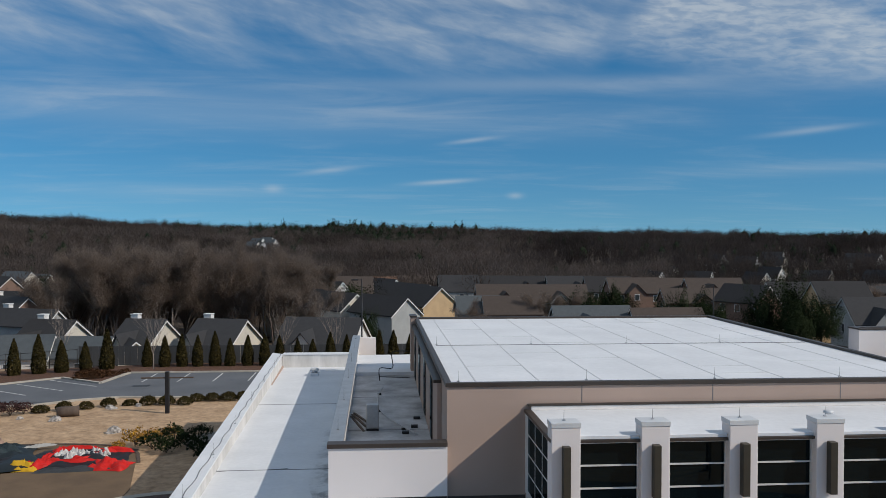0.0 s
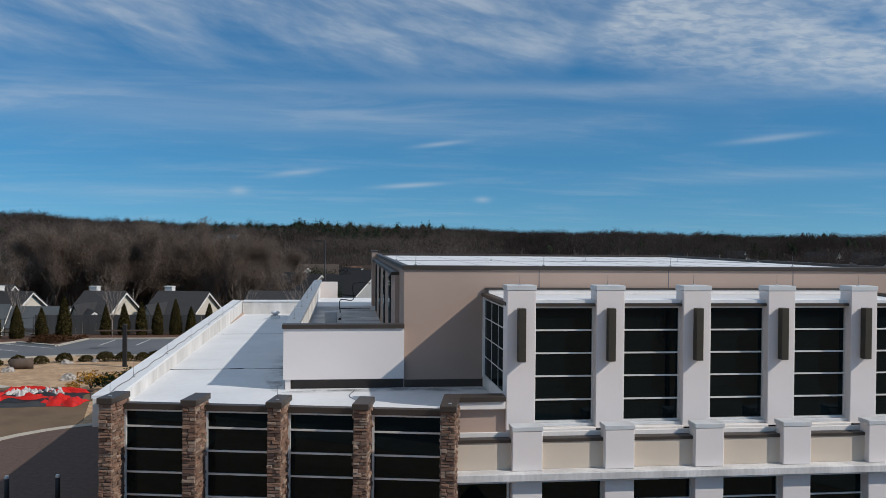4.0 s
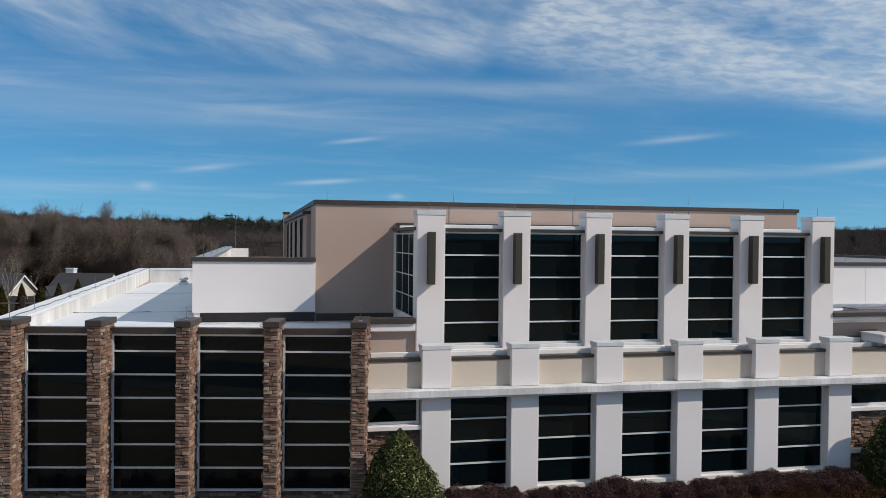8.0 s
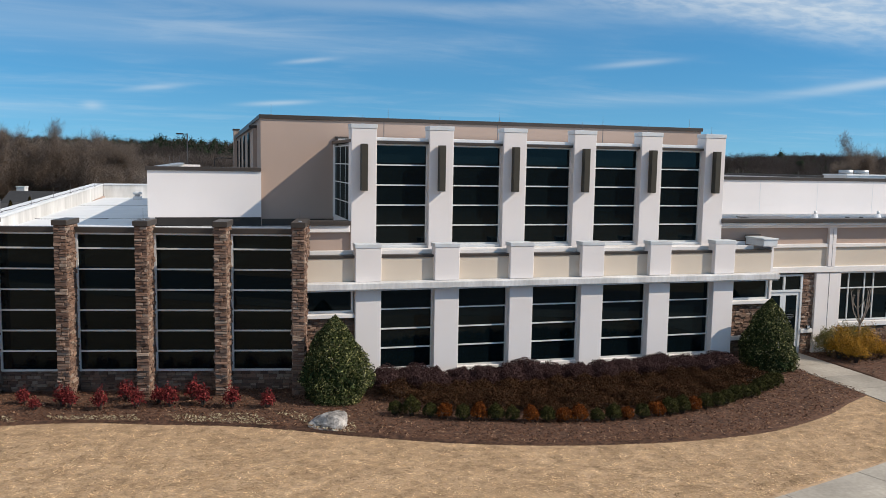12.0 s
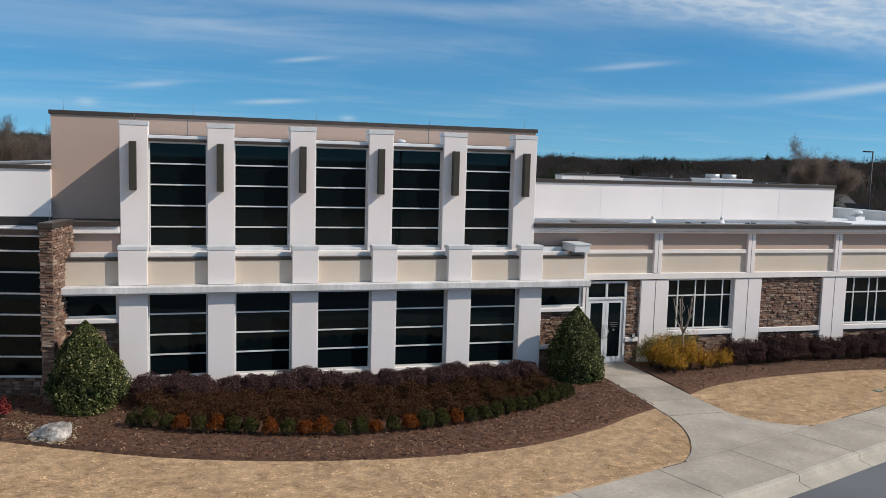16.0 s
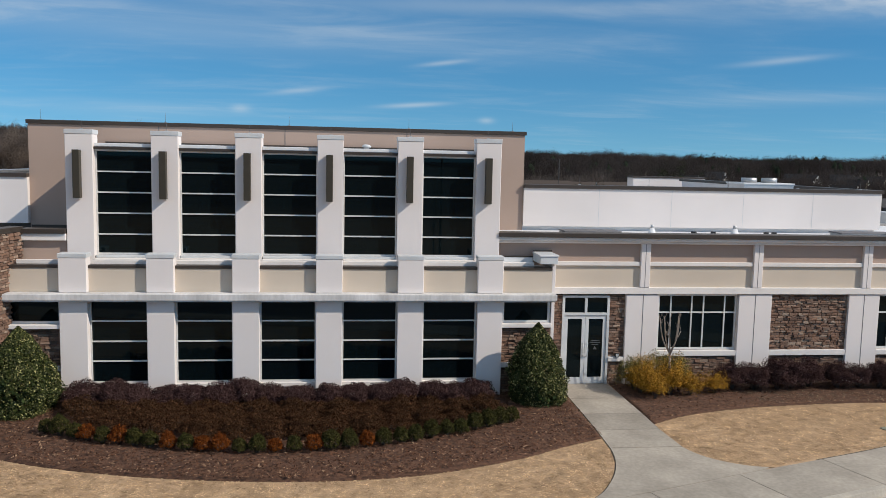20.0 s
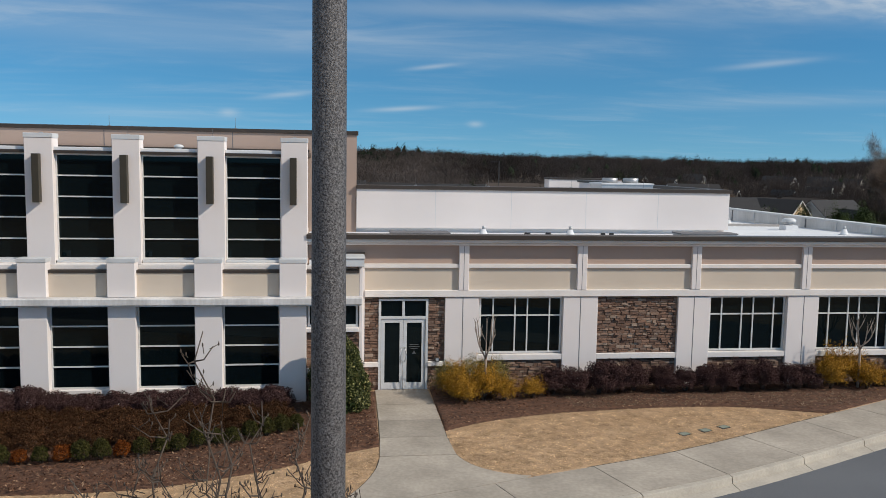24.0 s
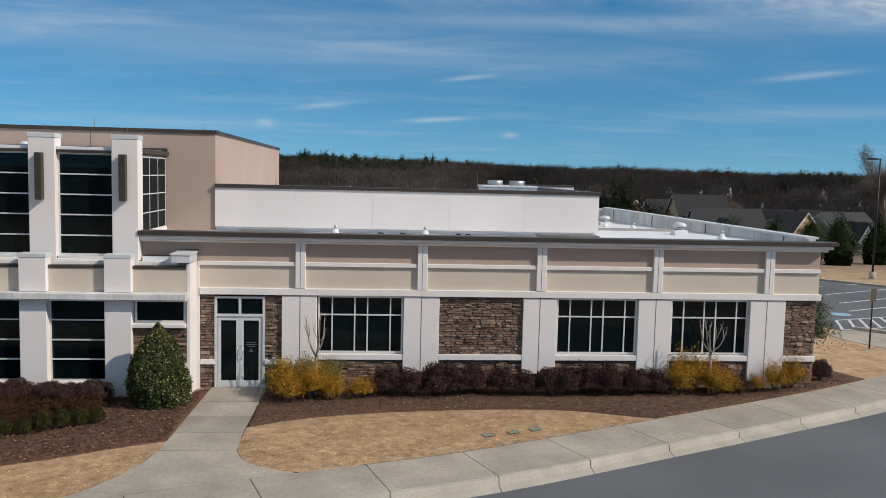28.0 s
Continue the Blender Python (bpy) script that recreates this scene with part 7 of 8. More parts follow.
def place_on_ground(kinds, places, rnd, sink=0.05):
    used = set()
    for x, y, s in places:
        k = kinds[rnd.randrange(len(kinds))]
        m = pose(x, y, ground_z(x, y) - sink, 0, 0, rnd.uniform(0, 360))
        ob = k if id(k) not in used else copy_thing(k, m)
        used.add(id(k))
        ob.matrix_basis = m @ Matrix.Diagonal((s, s, s * rnd.uniform(0.9, 1.12), 1))
    for k in kinds:
        if id(k) not in used:
            for o in (*k.children, k):
                bpy.data.objects.remove(o)


def cypresses():
    rnd = random.Random(9)
    places = [(-22.6 + 1.62 * k + rnd.uniform(-0.12, 0.12), 63.6 + rnd.uniform(-0.2, 0.2), rnd.uniform(0.9, 1.1)) for k in range(18)]
    places += [(-38.2 + 1.75 * k, 55.0 + 1.0 * k + rnd.uniform(-0.2, 0.2), rnd.uniform(0.95, 1.2)) for k in range(8)]
    place_on_ground([cypress_kind(130 + k) for k in range(3)], places, rnd)
    low = [shrub("ground_shrub", "low brown ground-cover shrub on the island", "shrub", "ground cover on the island", mound_points(350, 0.7, 0.6, 0.5, 140 + k, 0.3), 0.06, LEAF_BRONZE, (0.5, 0.5, 0.4), k) for k in range(2)]
    place_on_ground(low, [(-27.0 + rnd.uniform(0, 3.6), 56.2 + rnd.uniform(-1.4, 3.0), rnd.uniform(0.8, 1.2)) for _ in range(22)], rnd)
    # broad evergreens beyond the far car park and by the roofs
    for n, (x, y, h, r) in enumerate(((50.5, 38, 3.5, 1.2), (54.5, 39.5, 3.7, 1.2), (58.5, 41, 3.7, 1.3), (62.5, 43.5, 4.0, 1.6), (67, 45, 3.9, 1.6), (55.5, 95, 9.0, 3.0), (59, 93, 10.0, 3.2), (62.5, 92, 7.8, 3.0), (57.5, 90, 6.0, 2.5), (30, 117, 7.2, 2.6), (33, 118, 8.0, 2.6), (36, 117, 8.2, 2.8), (39, 118, 9.4, 2.8), (41.5, 117, 8.4, 2.6), (48, 116, 7.2, 2.6), (51.5, 117, 7.8, 2.8), (55, 116, 8.2, 2.8), (-1.7, 88, 6.5, 1.9), (-4.2, 128, 10, 5.0), (49, 96, 7, 2.6), (-66, 150, 10, 4))):
        ob = thing("evergreen_tree", "dense dark green broadleaf evergreen tree", "tree", "evergreen trees", at=(x, y, ground_z(x, y) - 0.1))
        part("trunk", tube(bmesh.new(), [(0, 0, -0.1), (0, 0, h * 0.7)], [0.03 * h, 0.01 * h], 7), BARK, ob)
        near = h < 5
        p = mound_points(13000, r, r, h, 150 + n, 0.42, inner=0.3) if near else mound_points(14000, r, r, h, 150 + n, 0.5, inner=0.35)
        part("foliage", fast_mesh("foliage", *leaf_cloud(*p, 0.06 if near else 0.012 * h, 150 + n, 0.55)), LEAF_DARK if near else LEAF_DEEP, ob)
        if near:
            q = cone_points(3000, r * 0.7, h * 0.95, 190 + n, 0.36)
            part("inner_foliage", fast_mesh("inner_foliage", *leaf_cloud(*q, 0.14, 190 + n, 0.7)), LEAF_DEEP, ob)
    # a loose young evergreen at the corner of the wing
    ob = thing("young_evergreen", "loose light green young evergreen at the corner of the wing", "tree", at=(37.75, 3.7, 0.0))
    part("trunk", tube(bmesh.new(), [(0, 0, -0.1), (0.05, 0, 2.0)], [0.035, 0.012], 7), BARK, ob)
    p = mound_points(7500, 0.95, 0.9, 2.7, 166, 0.5, inner=0.1)
    part("foliage", fast_mesh("foliage", *leaf_cloud(*p, 0.045, 166, 0.5)), LEAF_FRESH, ob)


cypresses()


def fence_line():
    """The board fence behind the cypresses."""
    grey = material("grey_fence_boards", (0.06, 0.063, 0.067), 0.85, second=(0.04, 0.042, 0.045), scale=2, fine=20, bump=0.2, vary=0.12, stretch=(1, 1, 0.1))
    fence = thing("fence", "weathered grey board fence behind the cypresses", "fence")
    z = ground_z(0, 66.0)
    n = 0
    for k in range(64):
        x = -30 + 0.64 * k
        box("board_panel", x + 0.01, x + 0.63, 66.0, 66.04, z - 0.1, z + 1.85, grey, fence)
        if k % 4 == 0:
            box("post", x - 0.05, x + 0.05, 66.05, 66.15, z - 0.1, z + 1.9, grey, fence)
    rail = thing("iron_fence", "thin black iron fence along the bank", "fence")
    a, b = Vector((-58, 40.5, 0)), Vector((-30, 65.5, 0))
    last = None
    for k in range(29):
        p = a.lerp(b, k / 28)
        p.z = ground_z(p.x, p.y)
        part("post", tube(bmesh.new(), [p - Vector((0, 0, 0.1)), p + Vector((0, 0, 1.7))], 0.035, 5), STEEL_DARK, rail)
        if last is not None:
            for h in (0.3, 1.6):
                part("rail", tube(bmesh.new(), [last + Vector((0, 0, h)), p + Vector((0, 0, h))], 0.025, 4), STEEL_DARK, rail)
        last = p


fence_line()


# ---- houses ----
def plain(name, base, rough=0.85, scale=0.8, second=None, **more):
    return material(name, base, rough, second=second or tuple(c * 0.82 for c in base), scale=scale, fine=12, bump=0.15, **more)


HOUSE_WALLS = [plain("cream_siding", (0.58, 0.54, 0.46)), plain("white_siding", (0.68, 0.67, 0.64)), plain("tan_siding", (0.56, 0.40, 0.23)), plain("grey_siding", (0.36, 0.37, 0.36)), plain("dark_brown_wall", (0.20, 0.13, 0.10)), plain("pale_grey_siding", (0.50, 0.51, 0.50))]
HOUSE_ROOFS = [plain("charcoal_shingles", (0.036, 0.036, 0.038), scale=2.0), plain("slate_shingles", (0.078, 0.090, 0.097), scale=2.0), plain("brown_shingles", (0.068, 0.052, 0.043), scale=2.0), plain("black_shingles", (0.026, 0.025, 0.026), scale=2.0), plain("red_brown_shingles", (0.15, 0.085, 0.055), scale=2.0)]
HOUSE_TRIM = plain("house_trim", (0.72, 0.72, 0.70))
HOUSE_PANE = material("house_window_pane", (0.05, 0.06, 0.07), 0.1, second=(0.04, 0.05, 0.06), bump=0.0, spec=0.8)
_house_rnd = random.Random(12)


def gable(bm, x0, x1, y0, y1, z0, z1, ridge, along_x=True):
    """Walls with gable ends."""
    if along_x:
        ym = (y0 + y1) / 2
        prof = [(y0, z0), (y1, z0), (y1, z1), (ym, ridge), (y0, z1)]
        a = [bm.verts.new((x0, *p)) for p in prof]
        b = [bm.verts.new((x1, *p)) for p in prof]
    else:
        xm = (x0 + x1) / 2
        prof = [(x0, z0), (x1, z0), (x1, z1), (xm, ridge), (x0, z1)]
        a = [bm.verts.new((p[0], y0, p[1])) for p in prof]
        b = [bm.verts.new((p[0], y1, p[1])) for p in prof]
    bm.faces.new(a)
    bm.faces.new(b[::-1])
    for k in range(5):
        bm.faces.new((a[k], b[k], b[(k + 1) % 5], a[(k + 1) % 5]))
    bmesh.ops.recalc_face_normals(bm, faces=bm.faces[:])
    return bm


def roof_slopes(bm, x0, x1, y0, y1, z1, ridge, over, thick, along_x=True):
    """Two sloping slabs meeting at the ridge, over the eaves."""
    half = ((y1 - y0) if along_x else (x1 - x0)) / 2
    drop = (ridge - z1) / half * over
    for s in (-1, 1):
        if along_x:
            ym, ye = (y0 + y1) / 2, (y0 + y1) / 2 + s * (half + over)
            pts = [(x0 - over, ym, ridge), (x1 + over, ym, ridge), (x1 + over, ye, z1 - drop), (x0 - over, ye, z1 - drop)]
        else:
            xm, xe = (x0 + x1) / 2, (x0 + x1) / 2 + s * (half + over)
            pts = [(xm, y0 - over, ridge), (xm, y1 + over, ridge), (xe, y1 + over, z1 - drop), (xe, y0 - over, z1 - drop)]
        top = [bm.verts.new((p[0], p[1], p[2] + thick)) for p in pts]
        low = [bm.verts.new((p[0], p[1], p[2] + 0.02)) for p in pts]
        bm.faces.new(top)
        bm.faces.new(low[::-1])
        for k in range(4):
            bm.faces.new((top[k], top[(k + 1) % 4], low[(k + 1) % 4], low[k]))
    bmesh.ops.recalc_face_normals(bm, faces=bm.faces[:])
    return bm


def house(x, y, turn, w, d, wall_h, roof_h, wall, roof, chimney=True, wing=True, z=None, detail=True, label=""):
    rnd = _house_rnd
    names = ("cream", "white", "tan", "grey", "dark brown", "pale grey")
    tones = ("charcoal", "slate-grey", "brown", "black", "red-brown")
    ob = thing("house", label or f"{names[wall]} suburban house with a {tones[roof]} shingle roof", "house", "houses of the neighbourhood", at=(x, y, ground_z(x, y) if z is None else z), turn=turn)
    x0, x1, y0, y1, top = -w / 2, w / 2, -d / 2, d / 2, wall_h + roof_h
    part("wall", gable(bmesh.new(), x0, x1, y0, y1, -0.4, wall_h, top), HOUSE_WALLS[wall], ob)
    part("roof", roof_slopes(bmesh.new(), x0, x1, y0, y1, wall_h, top, 0.35, 0.16), HOUSE_ROOFS[roof], ob)
    slope = roof_h / (d / 2)
    for side in (x0 - 0.37, x1 + 0.27):
        bm = bmesh.new()
        for s in (-1, 1):
            pts = [(0, top - 0.0), (0, top - 0.17), (s * (d / 2 + 0.35), wall_h - slope * 0.35 - 0.17), (s * (d / 2 + 0.35), wall_h - slope * 0.35 - 0.0)]
            a = [bm.verts.new((side, *p)) for p in pts]
            b = [bm.verts.new((side + 0.1, *p)) for p in pts]
            bm.faces.new(a)
            bm.faces.new(b[::-1])
            for k in range(4):
                bm.faces.new((a[k], b[k], b[(k + 1) % 4], a[(k + 1) % 4]))
        bmesh.ops.recalc_face_normals(bm, faces=bm.faces[:])
        part("bargeboard", bm, HOUSE_TRIM, ob)
    if wing:
        wx0, ww, wd = x0 + w * rnd.uniform(0.15, 0.45), w * 0.34, 1.6
        g_h = wall_h + roof_h * 0.62
        part("wall", gable(bmesh.new(), wx0, wx0 + ww, y0 - wd, y0 + d * 0.4, -0.4, wall_h - 0.05, g_h, False), HOUSE_WALLS[wall], ob)
        part("roof", roof_slopes(bmesh.new(), wx0, wx0 + ww, y0 - wd, y0 + d * 0.42, wall_h - 0.05, g_h, 0.28, 0.15, False), HOUSE_ROOFS[roof], ob)
        win = box("window", wx0 + ww / 2 - 0.55, wx0 + ww / 2 + 0.55, y0 - wd - 0.05, y0 - wd + 0.02, wall_h - 1.5, wall_h - 0.2, HOUSE_TRIM, ob)
        box("pane", wx0 + ww / 2 - 0.47, wx0 + ww / 2 + 0.47, y0 - wd - 0.06, y0 - wd - 0.05, wall_h - 1.42, wall_h - 0.28, HOUSE_PANE, win)
    if chimney:
        cx = x0 + w * rnd.uniform(0.02, 0.12)
        stack = box("chimney", cx, cx + 0.9, 0.1, 0.9, wall_h - 1.0, top + 0.55, HOUSE_WALLS[1], ob, 0.02)
        box("cap", cx - 0.05, cx + 0.95, 0.05, 0.95, top + 0.55, top + 0.65, HOUSE_TRIM, stack, 0.01)
    if detail:
        for k in range(3):
            wx = x0 + w * (0.14 + 0.34 * k)
            for zz in ((wall_h - 2.0,) if wall_h < 4.5 else (wall_h - 1.9, 1.0)):
                win = box("window", wx, wx + 1.1, y0 - 0.05, y0 + 0.02, zz, zz + 1.35, HOUSE_TRIM, ob)
                box("pane", wx + 0.08, wx + 1.02, y0 - 0.06, y0 - 0.05, zz + 0.08, zz + 1.27, HOUSE_PANE, win)
        for s in (x0 - 0.05, x1 - 0.02):
            win = box("window", s, s + 0.07, -0.5, 0.5, wall_h - 1.8, wall_h - 0.4, HOUSE_TRIM, ob)
            box("pane", s - 0.01 if s < 0 else s + 0.07, s if s < 0 else s + 0.08, -0.42, 0.42, wall_h - 1.72, wall_h - 0.48, HOUSE_PANE, win)
    return ob


MID_ROW = ((8.5, 131.8, -62, 12, 7.4, 2.5, 2, 3), (1.1, 102.4, -52, 10, 5.4, 2.8, 3, 3), (-6.2, 112.5, -54, 10, 5.6, 2.7, 0, 3), (7.6, 155.6, -58, 12, 6.6, 1.5, 0, 3), (4.0, 167.6, -58, 12, 6.6, 1.2, 2, 3), (1.3, 181.6, -58, 12, 6.4, 1.3, 1, 3), (-10.8, 150.0, -50, 12, 6.6, 2.5, 1, 3), (-13.5, 131.0, -50, 12, 6.0, 2.2, 0, 3), (-15.6, 143.0, -50, 12, 6.0, 1.8, 0, 0), (-18.2, 157.0, -50, 12, 6.0, 1.6, 2, 0))
BACK_ROW = ((-0.2, 185.2, 4, 10, 8, 1.5, 0, 4), (-5.2, 165.2, 4, 8, 8, 2.5, 3, 2), (9.2, 195.2, 2, 12, 8, 1.3, 4, 2), (19.0, 172.2, 0, 9, 8, 2.5, 3, 0), (16.7, 116.2, 2, 7, 6, 1.7, 3, 1), (-11.2, 195.2, 4, 12, 8, 1.2, 3, 2), (24.2, 138.2, 0, 10, 7, 2.3, 4, 2), (34.8, 140.2, 0, 12, 7, 2.1, 3, 2), (21.9, 114.2, 0, 9, 6, 1.8, 4, 2), (31.0, 98.2, 1, 11, 6, 1.5, 3, 1), (55.5, 156.2, 0, 11, 7, 2.6, 4, 2))
RIGHT_ROW = ((66.5, 160.2, 0, 11, 7, 2.3, 4, 2), (73.5, 156.2, -2, 12, 7, 2.5, 4, 2), (62.5, 140.2, -2, 12, 6, 1.3, 4, 2), (41.5, 96.2, 0, 10, 6, 1.3, 4, 2), (69.2, 130.2, -58, 9, 7, 2.6, 4, 3), (81.3, 120.2, -4, 9, 8, 3.7, 2, 3), (85.6, 145.2, 0, 10, 8, 2.2, 4, 3), (28.6, 185.2, 0, 11, 8, 1.7, 3, 3), (39.2, 188.2, 0, 12, 8, 1.5, 4, 3), (48.7, 185.2, 0, 12, 8, 1.6, 3, 0), (56.7, 180.2, -4, 11, 8, 1.7, 4, 3))
# tan gables in shade: the shade is put into brown and grey wall colours
LEFT_ROW = ((-97.9, 215.2, -30, 10, 8, 1.7, 0, 1), (-80.0, 161.2, -35, 10, 6, 3.0, 4, 3), (-60.2, 120.2, -30, 9, 5, 2.5, 3, 3), (-54.8, 108.2, -35, 9, 5.4, 2.5, 4, 0), (-46.0, 93.2, -20, 9, 4.4, 1.9, 3, 0), (-54.5, 97.0, -24, 8, 4.4, 1.9, 4, 3), (-102.9, 243.6, -40, 10, 7, -0.3, 0, 1))


def roof_of(x, y, turn, w, d, top, wall, roof, **more):
    """A house whose ridge stands at a height above the valley, whatever the ground below it."""
    rise = 0.42 * d
    return house(x, y, turn, w, d, max(1.3, top - rise - ground_z(x, y)), rise, wall, roof, **{"chimney": False, "wing": False, **more})


def neighbourhood():
    rnd = _house_rnd
    # the row behind the fence
    for x, y, turn, w, d, wall, roof in ((-36.6, 77.0, -16, 5.2, 8.5, 0, 3), (-26.2, 76.5, -16, 4.4, 8.5, 0, 0), (-17.5, 75.5, -16, 5.4, 9.5, 0, 0), (-6.2, 78, -12, 8.6, 10, 1, 0)):
        house(x, y, turn, w, d, 3.6, 2.8, wall, roof, chimney=x < -10, z=ground_z(x, y) - 0.25)
    # low slate roofs just behind the cypresses
    for x, y, turn, w, d, top, wall, roof in ((-38.4, 70.5, 4, 8.0, 4.6, 1.05, 1, 1), (-31.2, 71.0, -6, 5.6, 4.2, 0.8, 3, 1), (-26.4, 71.5, -62, 3.6, 3.6, 0.45, 0, 0), (-47.5, 72, 4, 7, 4.6, 1.0, 0, 0)):
        roof_of(x, y, turn, w, d, top, wall, roof)
    # terraces past the end of the left wing, gables towards the drive
    for row in MID_ROW:
        roof_of(*row, detail=row[1] > 140)
    for row in BACK_ROW:
        roof_of(*row, wing=row[3] > 9.5)
    for row in RIGHT_ROW:
        roof_of(*row, wing=row[3] > 11.5)
    for row in LEFT_ROW:
        roof_of(*row, detail=False, chimney=row[3] < 10)
    # rows farther back
    for row, (y, x0, x1, step) in enumerate(((172, 98, 140, 12.0), (196, 40, 150, 12.5), (214, 30, 150, 13.0))):
        x = x0
        while x < x1:
            house(x + rnd.uniform(-1, 1), y + rnd.uniform(-3, 3), rnd.choice((0, 0, -3, -64)), 11.0 + rnd.uniform(-1, 2.5), 8, 5.6, 3.4, rnd.choice((0, 3, 3, 4, 4)), rnd.choice((0, 2, 2, 3, 0)), chimney=False, wing=rnd.random() < 0.6, detail=False)
            x += step
    for x, y, turn, wall, roof in ((81, 108, -6, 3, 0), (92, 112, -62, 2, 3), (106, 116, 20, 5, 0), (112, 96, 30, 3, 0), (98, 128, 0, 4, 2)):
        house(x, y, turn, 11, 9.0, 4.8, 3.8, wall, roof, chimney=False, z=ground_z(x, y) - 0.8)
    # pale gables on the far slope
    for k in range(24):
        az = math.radians(rnd.uniform(17, 36))
        r = rnd.uniform(330, 470)
        x, y = r * math.sin(az), r * math.cos(az) - 20
        house(x, y, rnd.uniform(-75, -35), 10, 7.5, 6.5, 4.2, rnd.choice((0, 1, 5, 1, 0)), rnd.choice((0, 3, 3)), chimney=False, wing=False, detail=False, z=ground_z(x, y) - 0.2)
    for k in range(6):
        az, r = math.radians(rnd.uniform(-9.5, -7)), rnd.uniform(520, 580)
        x, y = r * math.sin(az), r * math.cos(az) - 20
        house(x, y, rnd.uniform(-60, -20), 9, 7.5, 5.5, 4.0, 1, 1, chimney=False, wing=False, detail=False, z=ground_z(x, y) + 1.8)


neighbourhood()


# ---- bare woods ----
def blades(starts, ends, width, rng):
    """Thin triangles from starts to ends."""
    d = ends - starts
    side = np.cross(d, rng.normal(0, 1, d.shape))
    side /= np.linalg.norm(side, axis=1, keepdims=True) + 1e-9
    w = np.broadcast_to(np.asarray(width), (len(d),))[:, None]
    tri = np.stack([starts - side * w, starts + side * w, ends], 1)
    return tri.reshape(-1, 3), np.arange(3 * len(d)).reshape(-1, 3)


def wood_tree(seed, h=20.0, pale=False):
    """A tall bare tree: trunk and limbs, and a crown of fine twigs."""
    rnd, rng = random.Random(seed), np.random.default_rng(seed)
    ob = thing("woodland_tree", "tall bare deciduous tree at the edge of the woods", "tree", "bare trees of the near woods")
    trunk = bmesh.new()
    tips = []

    def grow(p, d, length, r, depth):
        pts = [p]
        for _ in range(3):
            d = (d + Vector((rnd.uniform(-1, 1), rnd.uniform(-1, 1), rnd.uniform(-0.2, 0.5))) * 0.16).normalized()
            pts.append(pts[-1] + d * length / 3)
        tube(trunk, pts, [r, r * 0.85, r * 0.7, r * 0.5], 5 if depth > 1 else 3)
        tips.extend((q, d, length) for q in pts[1:]) if depth < 2 else None
        if depth:
            for k in range(3):
                q = pts[rnd.choice((1, 2, 3, 3))]
                s = Vector((rnd.uniform(-1, 1), rnd.uniform(-1, 1), rnd.uniform(-0.1, 0.6)))
                grow(q, d + s * 0.75, length * rnd.uniform(0.55, 0.78), r * 0.52, depth - 1)

    grow(Vector((0, 0, -0.5)), Vector((0, 0, 1)), h * 0.42, h * 0.011, 3)
    part("trunk", trunk, BARK_PALE if pale else BARK, ob)
    n = 11000
    pick = rng.integers(0, len(tips), n)
    s = np.array([tips[k][0] for k in pick]) + rng.normal(0, h * 0.03, (n, 3))
    d = np.array([tips[k][1] for k in pick]) * 0.6 + rng.normal(0, 0.8, (n, 3)) + np.array([0, 0, 0.12])
    d /= np.linalg.norm(d, axis=1, keepdims=True)
    e = s + d * h * rng.uniform(0.025, 0.075, (n, 1))
    part("crown", fast_mesh("crown", *blades(s, e, h * 0.0012, rng)), TWIG, ob)
    return ob


def near_woods():
    rnd = random.Random(3)
    kinds = [wood_tree(200 + k, 20.0, k % 2 == 1) for k in range(6)]
    places = []
    for k in range(135):
        az, r = math.radians(rnd.uniform(-21, -3.5)), rnd.uniform(134, 190)
        edge = 0.8 + 0.2 * math.sin((math.degrees(az) + 20) / 15 * math.pi)
        places.append((r * math.sin(az), r * math.cos(az) - 20, rnd.uniform(0.72, 0.92) * edge))
    for k in range(22):
        az, r = math.radians(rnd.uniform(-34, -20)), rnd.uniform(150, 220)
        places.append((r * math.sin(az), r * math.cos(az) - 20, rnd.uniform(0.35, 0.5)))
    places += [(78, 60, 0.56), (80.5, 62, 0.60), (83, 64, 0.55), (100, 92, 0.6), (27, 112, 0.42), (31, 116, 0.45), (88, 122, 0.55), (-8, 92, 0.5), (14, 104, 0.45), (120, 108, 0.6), (-60, 104, 0.5), (-68, 112, 0.5)]
    place_on_ground(kinds, places, rnd, 0.3)
    for k, (x, y, h) in enumerate(((-33, 70, 7.0), (-21.5, 61.5, 5.6), (-10.5, 72, 7.5), (-45, 74, 7.5), (-4.5, 70, 6.5), (-52, 84, 9.0))):
        small_bare_tree((x, y, ground_z(x, y) - 0.05), h, h * 0.3, 300 + k, "slender bare tree with pale twigs among the houses", "bare trees among the houses", 0.05, 5, 0.42)


near_woods()


def crown_lumps():
    """A few uneven round crowns, as arrays."""
    out = []
    for seed in range(6):
        bm = bmesh.new()
        bmesh.ops.create_icosphere(bm, subdivisions=1, radius=1.0)
        for v in bm.verts:
            v.co *= 1 + 0.38 * noise.noise(v.co * 1.6 + Vector((seed * 3.3, 0, 0)))
        out.append((np.array([v.co[:] for v in bm.verts]), np.array([[v.index for v in f.verts] for f in bm.faces])))
        bm.free()
    return out


CROWNS = crown_lumps()


